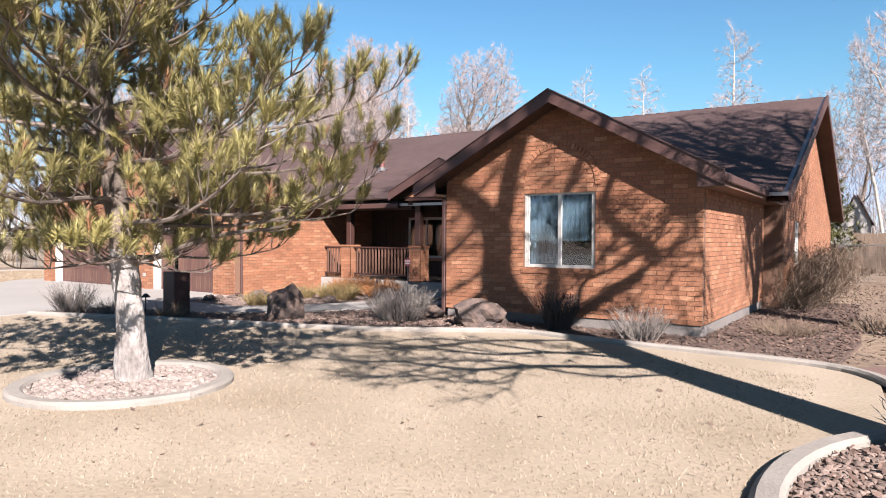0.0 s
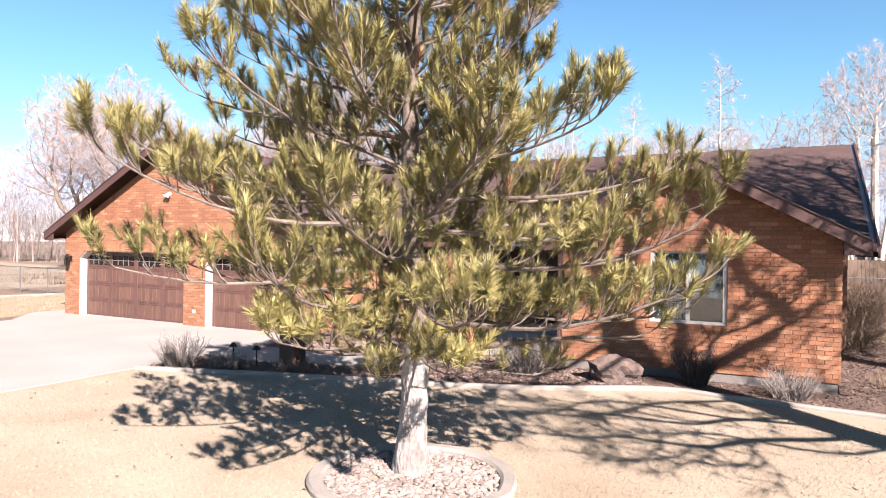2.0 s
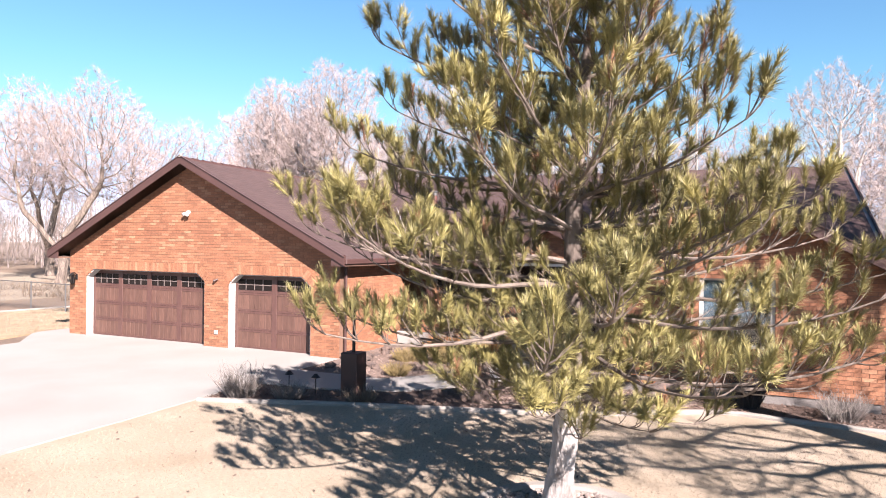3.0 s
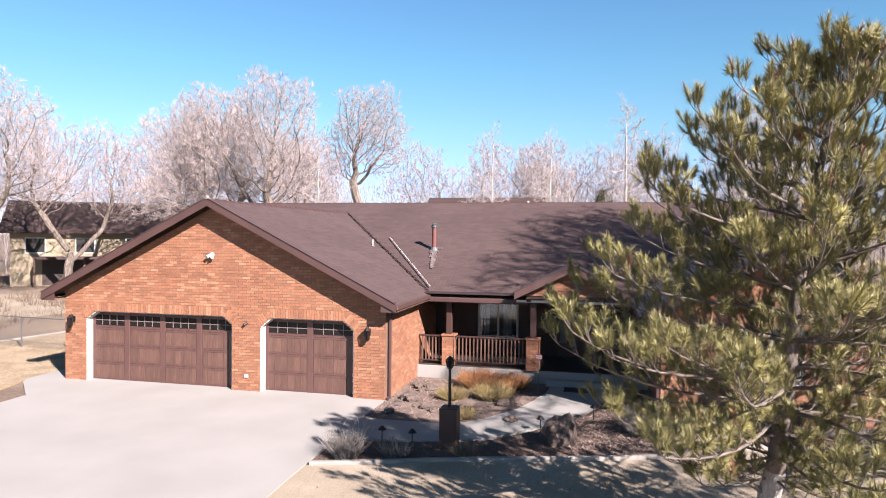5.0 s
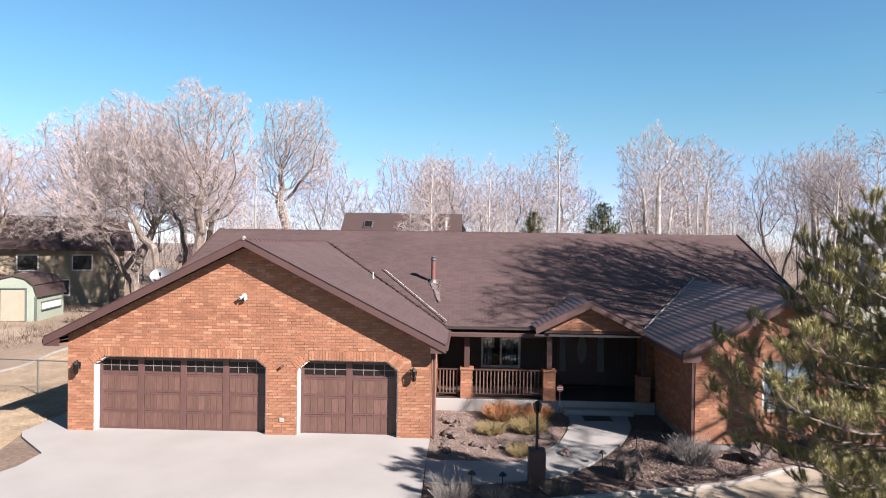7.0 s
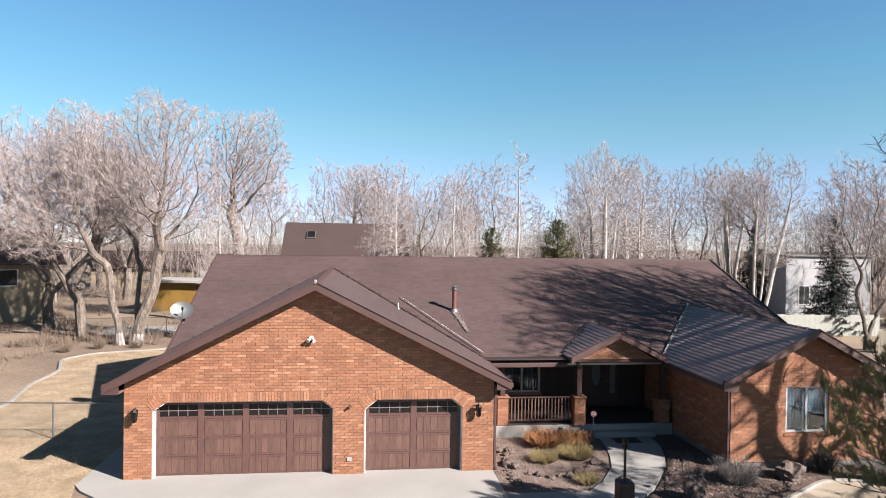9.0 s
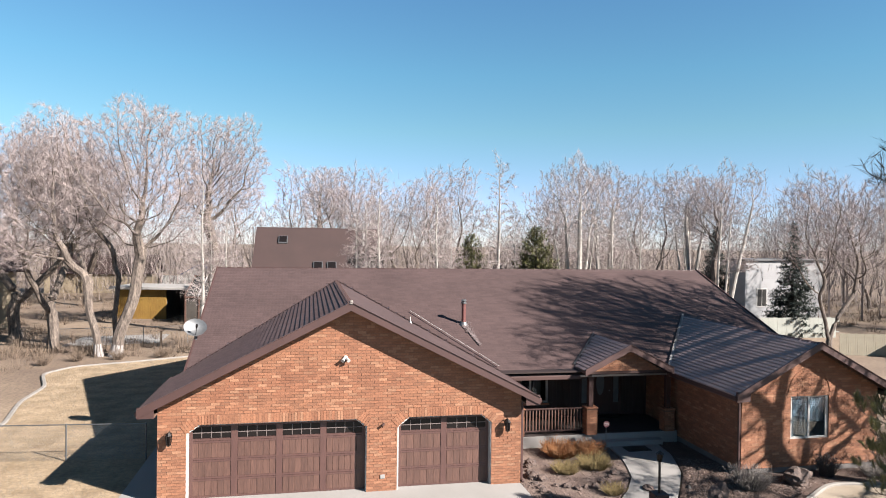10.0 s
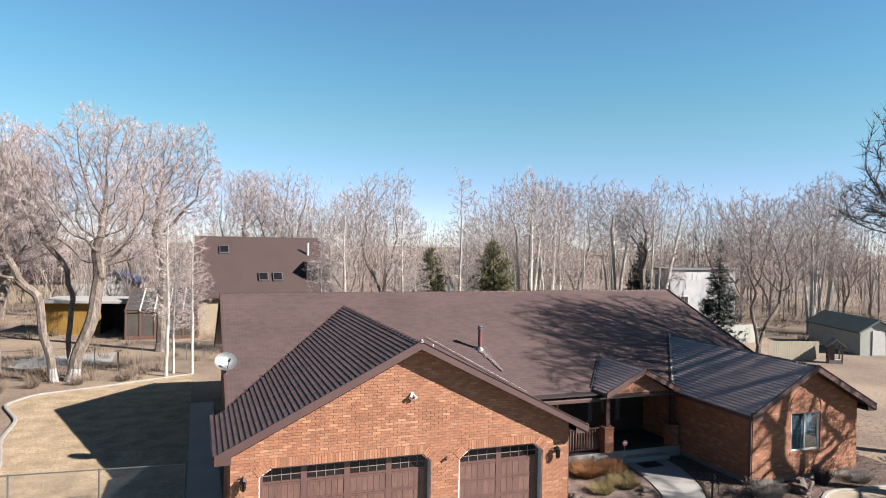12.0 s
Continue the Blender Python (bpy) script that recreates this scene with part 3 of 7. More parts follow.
o, u, v = (WE0, WEY, z_wing(WE0)), (0, 1, 0), (1, 0, PITCH_W)
slope("roof_slope", o, u, v, flat_outline(o, u, v, [(WE0, WEY), (19.5, WEY), (19.5, y_main(4.26)), (WE0, y_main(z_wing(WE0)))]), 250)
o, u, v = (WE1, WEY, z_wing(WE1)), (0, 1, 0), (-1, 0, PITCH_W)
slope("roof_slope", o, u, v, flat_outline(o, u, v, [(WE1, WEY), (19.5, WEY), (19.5, y_main(4.26)), (WE1, y_main(z_wing(WE1)))]), 0)


def rake(x0, z0, x1, z1, y, deep=0.165, thick=0.04):
    """A sloping fascia board of a front gable."""
    bm = bmesh.new()
    prism(bm, [(x0, z0 + 0.065), (x1, z1 + 0.065), (x1, z1 - deep), (x0, z0 - deep)], (0, y, 0), X, Z, -Y, -thick)
    bm2 = bmesh.new()
    prism(bm2, [(x0, z0 + 0.067), (x1, z1 + 0.067), (x1, z1 + 0.085), (x0, z0 + 0.085)], (0, y - 0.006, 0), X, Z, -Y, -0.06)
    part("drip_edge", bm2, M_DRIP, house, "thin brown metal drip edge")
    return part("fascia", bm, M_FASCIA, house, "brown fascia board")


def soffit(x0, z0, x1, z1, y0, y1, low=0.13):
    bm = bmesh.new()
    vs = [bm.verts.new(c) for c in ((x0, y0, z0 - low), (x1, y0, z1 - low), (x1, y1, z1 - low), (x0, y1, z0 - low))]
    bm.faces.new(vs)
    bmesh.ops.solidify(bm, geom=bm.faces[:], thickness=0.02)
    return part("soffit", bm, M_SOFFIT, house, "brown painted soffit")


for f, xs, y, wall_y in ((z_garage, (GX0, 4.5, GX1), GY, 0.0), (z_wing, (WE0, 19.5, WE1), WEY, WY), (z_porch, (PX0, 14.7, PX1), PY, PY + 0.25)):
    a, b, c = xs
    rake(a, f(a), b, f(b), y - 0.05)
    rake(b, f(b), c, f(c), y - 0.05)
    soffit(a, f(a), b, f(b), y, wall_y)
    soffit(b, f(b), c, f(c), y, wall_y)
part("ridge_finial", rod(bmesh.new(), (4.5, GY - 0.07, z_garage(4.5) + 0.02), (4.5, GY - 0.05, z_garage(4.5) + 0.13), 0.06, 0.045, 10), M_KERB, house, "small pale ridge end cap")
# boxed eave ends and eave boards
for x0, x1, z, y0, y1 in ((GX0, -0.75, z_garage(GX0), GY, 4.2), (9.75, GX1, z_garage(GX1), GY, 3.3), (WE0, WX0, z_wing(WE0), WEY, 3.2), (WX1, WE1, z_wing(WE1), WEY, 5.8)):
    part("soffit", boxes((x0 + 0.03, x1, y0, y1, z - 0.175, z - 0.13)), M_SOFFIT, house, "brown painted soffit")
    xo = x0 if x0 in (GX0, WE0) else x1
    part("gutter", boxes((xo - 0.06, xo + 0.06, y0 - 0.05, y1, z - 0.12, z + 0.02), bevel=0.015), M_FASCIA, house, "brown eave gutter")
    part("fascia", boxes((x0, x1, y0 - 0.052, y0 - 0.01, z - 0.18, z - 0.01 + (x1 - x0) * 0.3)), M_FASCIA, house, "boxed eave end")
part("gutter", boxes((GX1, PX0, MY0 - 0.08, MY0 + 0.02, z_main(MY0) - 0.14, z_main(MY0) + 0.0), bevel=0.015), M_FASCIA, house, "brown eave gutter")
part("porch_beam", boxes((9.75, 13.3, MY0 + 0.16, MY0 + 0.34, z_main(MY0) - 0.17, z_main(MY0) - 0.09), (13.3, 16.9, PY + 0.27, PY + 0.42, 2.68, 2.78), (13.3, 13.45, PY + 0.42, MY0 + 0.1, 2.56, 2.7)), M_TRIM, house, "dark brown porch beam")
# ceiling shares the siding colour that holds the porch's shade
part("porch_ceiling", boxes((9.75, 17.0, PY + 0.3, 5.8, 2.755, 2.79)), M_SHADESIDING, house)
for y0, y1 in ((MY0, 11.78), (11.78, MY1)):
    bm = bmesh.new()
    prism(bm, [(y0, z_main(y0) + 0.065), (y1, z_main(y1) + 0.065), (y1, z_main(y1) - 0.22), (y0, z_main(y0) - 0.22)], (MX1 + 0.05, 0, 0), Y, Z, X, 0.05)
    part("fascia", bm, M_FASCIA, house, "brown fascia board")
    bm = bmesh.new()
    prism(bm, [(y0, z_main(y0) + 0.065), (y1, z_main(y1) + 0.065), (y1, z_main(y1) - 0.22), (y0, z_main(y0) - 0.22)], (MX0 - 0.05, 0, 0), Y, Z, -X, 0.05)
    part("fascia", bm, M_FASCIA, house, "brown fascia board")
    bm = bmesh.new()
    vs = [bm.verts.new(c) for c in ((EX, y0, z_main(y0) - 0.2), (MX1, y0, z_main(y0) - 0.2), (MX1, y1, z_main(y1) - 0.2), (EX, y1, z_main(y1) - 0.2))]
    bm.faces.new(vs)
    bmesh.ops.solidify(bm, geom=bm.faces[:], thickness=0.02)
    part("soffit", bm, M_SOFFIT, house, "brown painted soffit")
# porch gable front in brick
bm = bmesh.new()
pg = [(PX0 + 0.3, 2.78), (PX1 - 0.3, 2.78), (14.7, z_porch(14.7) - DROP)]
prism(bm, pg, (0, PY + 0.25, 0), X, Z, -Y, 0.16)
pgw = part("porch_gable", bm, M_MORTAR, house)
BRICKWORK.append((pgw, Vector((0, PY + 0.25, 0)), X, -Y, pg, (), 100))


# ridge caps, valley metal
def ridge(p0, p1, r=0.1, m=None):
    p0, p1 = Vector(p0), Vector(p1)
    k = max(1, round((p1 - p0).length / 0.4))
    step = (p1 - p0) / k
    bm = bmesh.new()
    rod(bm, Vector((0, 0, -0.035)), step * 1.08 - Z * 0.05, r, r * 0.88, 8)
    first = part("ridge_cap", bm, m or M_FASCIA, house, "rounded ridge tile")
    first.matrix_basis = Matrix.Translation(p0)
    for i in range(1, k):
        share("ridge_cap", first.data, Matrix.Translation(p0 + step * i), house)


ridge((4.5, GY, zr), (4.5, y_main(zr), zr))
ridge((MX0, 11.78, 6.06), (MX1, 11.78, 6.06), 0.09, M_TRIM)
ridge((14.7, PY, 3.70), (14.7, y_main(3.70), 3.70), 0.08)
ridge((19.5, WEY, 4.26), (19.5, y_main(4.26), 4.26))


def valley(p0, p1, wide=0.035, lift=0.07, m=None, rise=0.02):
    bm = bmesh.new()
    p0, p1 = Vector(p0) + Z * lift, Vector(p1) + Z * lift
    d = (p1 - p0).normalized()
    s = d.cross(Z).normalized()
    for k in (-1, 1):
        vs = [bm.verts.new(c) for c in (p0, p1, p1 + s * wide * k + Z * rise, p0 + s * wide * k + Z * rise)]
        bm.faces.new(vs)
    bmesh.ops.solidify(bm, geom=bm.faces[:], thickness=0.004)
    return part("valley_flashing", bm, m or M_GREYMETAL, house, "worn metal valley flashing")


for x_ in (MX0, GX1):
    valley((x_, y_main(z_garage(x_)), z_garage(x_)), (4.5, y_main(zr), zr), 0.05, 0.03, M_TILE_MATT, 0.016)
valley((10.09, 3.66, z_main(3.66)), (7.40, 7.67, z_main(7.67)), 0.02, 0.1, M_PALEMETAL, 0.003)
valley((WE0 + 0.02, y_main(z_wing(WE0)), z_wing(WE0) + 0.02), (19.5, y_main(4.26), 4.26), 0.05, 0.09, M_PALEMETAL)
valley((PX0, y_main(z_porch(PX0)), z_porch(PX0)), (14.7, y_main(3.70), 3.70))


# ---- garage doors ----
def garage_door(x0, x1, columns, bottom=0.02):
    d = thing("garage_door", "dark stained wood-look sectional garage door with small glazed top panels", "garage door", "garage doors")
    y, top = 0.25, 2.18
    rows = 4
    rh = (top - bottom) / rows
    cw = (x1 - x0) / columns
    part("slab", boxes((x0, x1, y + 0.03, y + 0.07, bottom, top)), M_DOORRAIL, d)
    bm = bmesh.new()
    for r in range(rows):
        z = bottom + r * rh
        box(bm, x0, x1, y + 0.005, y + 0.03, z + 0.004, z + 0.06)
        box(bm, x0, x1, y + 0.005, y + 0.03, z + rh - 0.06, z + rh - 0.004)
    part("rail", bm, M_DOORRAIL, d)
    for c in range(columns + 1):
        xx = x0 + c * cw
        w = 0.09 if 0 < c < columns else 0.12
        part("stile", boxes((max(x0, xx - w), min(x1, xx + w), y, y + 0.03, bottom, top), bevel=0.004), M_DOORRAIL, d)
    for r in range(rows):
        for c in range(columns):
            a, b = x0 + c * cw + 0.1, x0 + (c + 1) * cw - 0.1
            z0, z1 = bottom + r * rh + 0.06, bottom + (r + 1) * rh - 0.06
            if r == rows - 1:
                part("pane", boxes((a, b, y + 0.018, y + 0.024, z0 + 0.02, z1 - 0.09)), M_DOORGLASS, d, "dark glass")
                bm = bmesh.new()
                for k in range(1, 4):
                    xx = a + (b - a) * k / 4
                    box(bm, xx - 0.009, xx + 0.009, y + 0.002, y + 0.016, z0 + 0.02, z1 - 0.09)
                zz = (z0 - 0.07 + z1) / 2
                box(bm, a, b, y + 0.003, y + 0.0155, zz - 0.009, zz + 0.009)
                part("muntin", bm, M_MUNTIN, d)
            else:
                k = 6
                for i in range(k):
                    p0, p1 = a + (b - a) * i / k, a + (b - a) * (i + 1) / k
                    part("plank", boxes((p0 + 0.003, p1 - 0.003, y + 0.014, y + 0.029, z0, z1), bevel=0.003), M_DOORWOOD, d)
    return d


garage_door(0.02, 5.03, 4)
garage_door(5.95, 8.81, 2)
for name, poly in (("door_casing", DOOR_1), ("door_casing", DOOR_2)):
    bm = bmesh.new()
    cx = (poly[0][0] + poly[-1][0]) / 2
    for (ax, az), (bx, bz) in zip(poly, poly[1:]):
        k = 0.045
        inn = lambda px, pz: (px + (k if px < cx else -k), pz - (0.014 if pz > 2 else 0))
        prism(bm, [(ax, max(az, 0.02)), (bx, max(bz, 0.02)), inn(bx, max(bz, 0.02)), inn(ax, max(az, 0.02))], (0, 0.015, 0), X, Z, -Y, 0.235)
    part(name, bm, M_WHITE, house, "white painted door casing")


# ---- windows and front door ----
def window(name, o, u, n, x0, x1, z0, z1, lights, curtain=None, label="white-framed sliding window"):
    """Two glazed sashes set in the wall, near-black panels as the unlit room behind."""
    o, u, n = Vector(o), Vector(u), Vector(n)
    w = tagged(new(name), label, "window", kind="structure")
    w.matrix_basis = pose(*(o + u * (x0 + x1) / 2 + Z * z0))
    back = w.matrix_basis.inverted()

    def piece(nm, rows, mat, lab="", deep=True):
        bm = bmesh.new()
        for a, b, c, d, e, f in rows:
            prism(bm, [(a, c), (b, c), (b, d), (a, d)], o + n * e, u, Z, n, f)
        bm.transform(back)
        ob = part(nm, bm, mat, w, lab)
        return ob

    t = 0.042
    piece("window_frame", [(x0, x1, z0, z0 + t, -0.03, 0.09), (x0, x1, z1 - t, z1, -0.03, 0.09), (x0, x0 + t, z0 + t, z1 - t, -0.03, 0.09), (x1 - t, x1, z0 + t, z1 - t, -0.03, 0.09)], M_WHITE)
    step = (x1 - x0) / lights
    for i in range(lights):
        a, b = x0 + i * step, x0 + (i + 1) * step
        s = 0.034
        a, b = a + (t if i == 0 else 0), b - (t if i == lights - 1 else 0)
        piece("sash", [(a, b, z0 + t, z0 + t + s, -0.045, 0.05), (a, b, z1 - t - s, z1 - t, -0.045, 0.05), (a, a + s, z0 + t + s, z1 - t - s, -0.045, 0.05), (b - s, b, z0 + t + s, z1 - t - s, -0.045, 0.05)], M_WHITE)
        g = piece("pane", [(a + s, b - s, z0 + t + s, z1 - t - s, -0.068, 0.006)], M_GLASS)
        g.visible_shadow = False
    piece("window_sill", [(x0 - 0.05, x1 + 0.05, z0 - 0.09, z0 - 0.004, 0.03, 0.17)], M_BRICK, "brick sill")
    piece("room", [(x0 - 0.3, x1 + 0.3, z0 - 0.3, z1 + 0.3, -0.9, 0.02), (x0 - 0.02, x0, z0, z1, -0.12, 0.8), (x1, x1 + 0.02, z0, z1, -0.12, 0.8), (x0, x1, z0 - 0.02, z0, -0.12, 0.8), (x0, x1, z1, z1 + 0.02, -0.12, 0.8)], M_ROOMDARK, "near-black panels for the unlit room behind the glass")
    if curtain:
        for a, b, c, d in curtain:
            V, F = [], []
            k = 24
            for i in range(k + 1):
                p = o + u * (a + (b - a) * i / k) - n * (0.16 + (0.003 if name == "window_1" else 0.018) * math.sin(i * 1.7))
                V += [back @ (p + Z * c), back @ (p + Z * d)]
            for i in range(k):
                F.append((2 * i, 2 * i + 2, 2 * i + 3, 2 * i + 1))
            pydata("curtain", V, F, M_BLIND if name == "window_1" else M_CURTAIN, w, "drawn blind")
    return w


window("window_1", (0, WY, 0), X, -Y, 18.8, 20.22, 1.07, 2.53, 2, [(18.86, 19.5, 1.1, 2.5), (19.52, 20.16, 1.6, 2.5)])
window("window_2", (0, 5.8, 0), X, -Y, 11.3, 12.75, 1.0, 2.32, 2, [(11.35, 11.7, 1.02, 2.3), (12.2, 12.5, 1.02, 2.3)], "porch window with pale curtains")
window("window_3", (EX, 5.9, 0), Y, X, 2.2, 3.3, 0.95, 2.2, 1, None, "white-framed side window")


def front_door():
    d = thing("front_door", "dark wooden front door with oval glass and narrow sidelights", "door", at=(15.0, 5.8, 0.42))
    part("door_frame", boxes((-0.9, -0.82, -0.02, 0.12, 0, 2.06), (0.82, 0.9, -0.02, 0.12, 0, 2.06), (-0.9, 0.9, -0.02, 0.12, 2.06, 2.1), (-0.56, -0.48, 0, 0.12, 0, 2.06), (0.48, 0.56, 0, 0.12, 0, 2.06), (-0.82, -0.56, 0.0, 0.1, 0, 0.5), (0.56, 0.82, 0.0, 0.1, 0, 0.5)), M_TRIM, d)
    leaf = part("leaf", boxes((-0.48, 0.48, 0.03, 0.08, 0.01, 2.05), bevel=0.005), M_TRIM, d)
    bm = bmesh.new()
    bmesh.ops.create_circle(bm, cap_ends=True, segments=28, radius=1.0, matrix=Matrix.Translation((0, 0.022, 1.3)) @ Matrix.Diagonal((0.17, 1, 0.5, 1)) @ Matrix.Rotation(radians(90), 4, "X"))
    bmesh.ops.solidify(bm, geom=bm.faces[:], thickness=0.006)
    part("oval_pane", bm, M_CURTAIN, leaf, "oval frosted glass")
    part("handle", rod(bmesh.new(), (0.4, -0.02, 0.98), (0.4, 0.03, 0.98), 0.02, 0.03), M_GREYMETAL, leaf, "metal door knob")
    for x in (-0.69, 0.69):
        part("sidelight", boxes((x - 0.12, x + 0.12, 0.05, 0.056, 0.5, 2.06)), M_CURTAIN, d, "pale curtained sidelight")
    part("step", boxes((-0.7, 0.7, -0.45, -0.02, 0, 0.02)), M_DARK, d, "dark doormat")
    return d


front_door()

# ---- porch ----
porch = thing("porch", "raised concrete porch with brick piers and timber posts", "porch")
part("slab", boxes((9.76, 16.98, 3.3, 5.79, -0.05, 0.4), bevel=0.01), M_CONCRETE, porch, "concrete porch slab")
part("deck", boxes((9.8, 16.96, 3.36, 5.77, 0.4, 0.42)), M_PORCHFLOOR, porch, "porch floor coloured dark for the shade under the roof")
part("step", boxes((13.95, 16.2, 2.95, 3.3, -0.03, 0.2), bevel=0.01), M_CONCRETE, porch, "concrete step")


mat = thing("doormat", "small dark rubber doormat on the path before the porch step", "doormat", at=(14.95, 2.55, 0.035))
part("pad", boxes((-0.45, 0.45, -0.28, 0.28, 0, 0.015), bevel=0.006), M_DARK, mat)


def pier(x, y, z0, z1, top, half=0.2):
    p = part("pier", boxes((x - half, x + half, y - half, y + half, z0, z1)), M_MORTAR, porch, "brick pier")
    part("cap", boxes((x - half - 0.03, x + half + 0.03, y - half - 0.03, y + half + 0.03, z1, z1 + 0.06), bevel=0.01), M_BRICK, p)
    if top:
        part("post", boxes((x - 0.09, x + 0.09, y - 0.09, y + 0.09, z1 + 0.06, top), bevel=0.008), M_TRIM, porch, "dark brown timber post")
    for side, (o2, u2, n2) in enumerate((((x - half, y - half, 0), X, -Y), ((x + half, y - half, 0), Y, X), ((x - half, y + half, 0), -Y, -X))):
        BRICKWORK.append((p, Vector(o2), Vector(u2), Vector(n2), [(0, z0), (2 * half, z0), (2 * half, z1), (0, z1)], (), 40))


pier(10.77, 3.55, 0.42, 1.36, 2.52)
pier(13.5, 3.4, 0.42, 1.36, 2.62)
pier(16.6, 3.4, 0.42, 1.2, 2.62)


def railing(x0, x1, y):
    r = thing("porch_railing", "dark brown wooden porch railing with thin balusters", "railing", "porch railings", at=(x0, y, 0.42))
    w = x1 - x0
    part("top_rail", boxes((0, w, -0.045, 0.045, 0.9, 0.95), bevel=0.006), M_TRIM, r)
    part("bottom_rail", boxes((0, w, -0.035, 0.035, 0.1, 0.15), bevel=0.006), M_TRIM, r)
    k = round(w / 0.12)
    for i in range(1, k):
        x = w * i / k
        part("baluster", boxes((x - 0.019, x + 0.019, -0.019, 0.019, 0.15, 0.9)), M_BALUSTER, r)
    part("foot", boxes((0.02, 0.06, -0.03, 0.03, 0, 0.1), (w - 0.06, w - 0.02, -0.03, 0.03, 0, 0.1)), M_TRIM, r)


railing(9.77, 10.56, 3.5)
railing(10.98, 13.29, 3.5)


# ---- fixtures ----
def wall_lantern(x, z):
    l = thing("wall_lantern", "black metal carriage lantern on the brick garage wall", "lantern", "garage lanterns", at=(x, -0.008, z))
    part("backplate", boxes((-0.05, 0.05, -0.02, 0, -0.05, 0.14), bevel=0.008), M_DARK, l)
    bm = bmesh.new()
    for a, b in (((0, -0.02, 0.1), (0, -0.1, 0.2)), ((0, -0.1, 0.2), (0, -0.17, 0.17))):
        rod(bm, a, b, 0.012)
    part("arm", bm, M_DARK, l)
    bm = bmesh.new()
    rod(bm, (0, -0.17, 0.1), (0, -0.17, 0.19), 0.1, 0.02, 6)
    rod(bm, (0, -0.17, -0.2), (0, -0.17, -0.16), 0.03, 0.06, 6)
    part("cap", bm, M_DARK, l)
    for i in range(6):
        a = math.pi * i / 3
        part("cage_bar", rod(bmesh.new(), (0.055 * math.cos(a), -0.17 + 0.055 * math.sin(a), -0.17), (0.085 * math.cos(a), -0.17 + 0.085 * math.sin(a), 0.1), 0.012, 0.012, 4), M_DARK, l)
    part("globe", rod(bmesh.new(), (0, -0.17, -0.155), (0, -0.17, 0.095), 0.045, 0.07, 6), M_DOORGLASS, l, "dark glass panes")


wall_lantern(-0.42, 1.86)
wall_lantern(9.27, 1.86)


def flood_light():
    f = thing("flood_light", "white twin-head security flood light on the gable", "lamp", at=(4.38, -0.008, 3.93))
    part("base", rod(bmesh.new(), (0, 0, 0.05), (0, -0.05, 0.05), 0.07, 0.06, 14), M_WHITE, f)
    for s in (-1, 1):
        bm = bmesh.new()
        rod(bm, (s * 0.03, -0.05, 0.04), (s * 0.09, -0.16, -0.02), 0.035, 0.055, 12)
        part("lamp_head", bm, M_WHITE, f)
    part("sensor", boxes((-0.03, 0.03, -0.12, -0.04, -0.06, 0.0), bevel=0.01), M_DARK, f, "dark sensor")


flood_light()


def vent_pipe():
    z = z_main(6.7)
    p = thing("vent_pipe", "weathered red metal flue pipe with cap on the roof", "flue pipe", at=(9.45, 6.7, z))
    part("flashing", rod(bmesh.new(), (0, 0, -0.06), (0, 0, 0.12), 0.22, 0.11, 14), M_GREYMETAL, p, "grey metal flashing")
    part("shaft", rod(bmesh.new(), (0, 0, 0), (0, 0, 0.9), 0.085, 0.085, 14), M_REDPIPE, p)
    bm = bmesh.new()
    rod(bm, (0, 0, 0.86), (0, 0, 0.9), 0.12, 0.12, 14)
    rod(bm, (0, 0, 0.9), (0, 0, 0.97), 0.09, 0.09, 14)
    rod(bm, (0, 0, 0.97), (0, 0, 1.02), 0.13, 0.07, 14)
    part("cap", bm, M_GREYMETAL, p, "pale metal rain cap")
    rnd = random.Random(17)
    V, F = [], []
    for i in range(900):
        g = rnd.random()
        wide = 0.16 if g < 0.12 else 0.09 * (1.3 - g)
        x, y = 0.3 * g + rnd.gauss(0, 0.7 * wide), 0.15 - 1.75 * g
        r = rnd.uniform(0.008, 0.024)
        k = len(V)
        for j in range(6):
            c, rr = 2 * math.pi * j / 6, r * rnd.uniform(0.6, 1.2)
            qx, qy = x + rr * math.cos(c), y + 2.2 * rr * math.sin(c)
            V.append((qx, qy, 0.052 + PITCH_M * qy + 0.00002 * i))
        F.append(tuple(range(k, k + 6)))
    pydata("stain", V, F, M_STAIN, p, "pale runoff stain below the flue")


vent_pipe()
q = thing("vent_stub", "short pale plumbing vent on the garage roof", "vent pipe", at=(7.2, 6.2, z_garage(7.2)))
part("stub", rod(bmesh.new(), (0, 0, -0.03), (0, 0, 0.24), 0.025, 0.025, 10), M_WHITE, q)
part("collar", rod(bmesh.new(), (0, 0, -0.04), (0, 0, 0.08), 0.09, 0.05, 10), M_GREYMETAL, q)


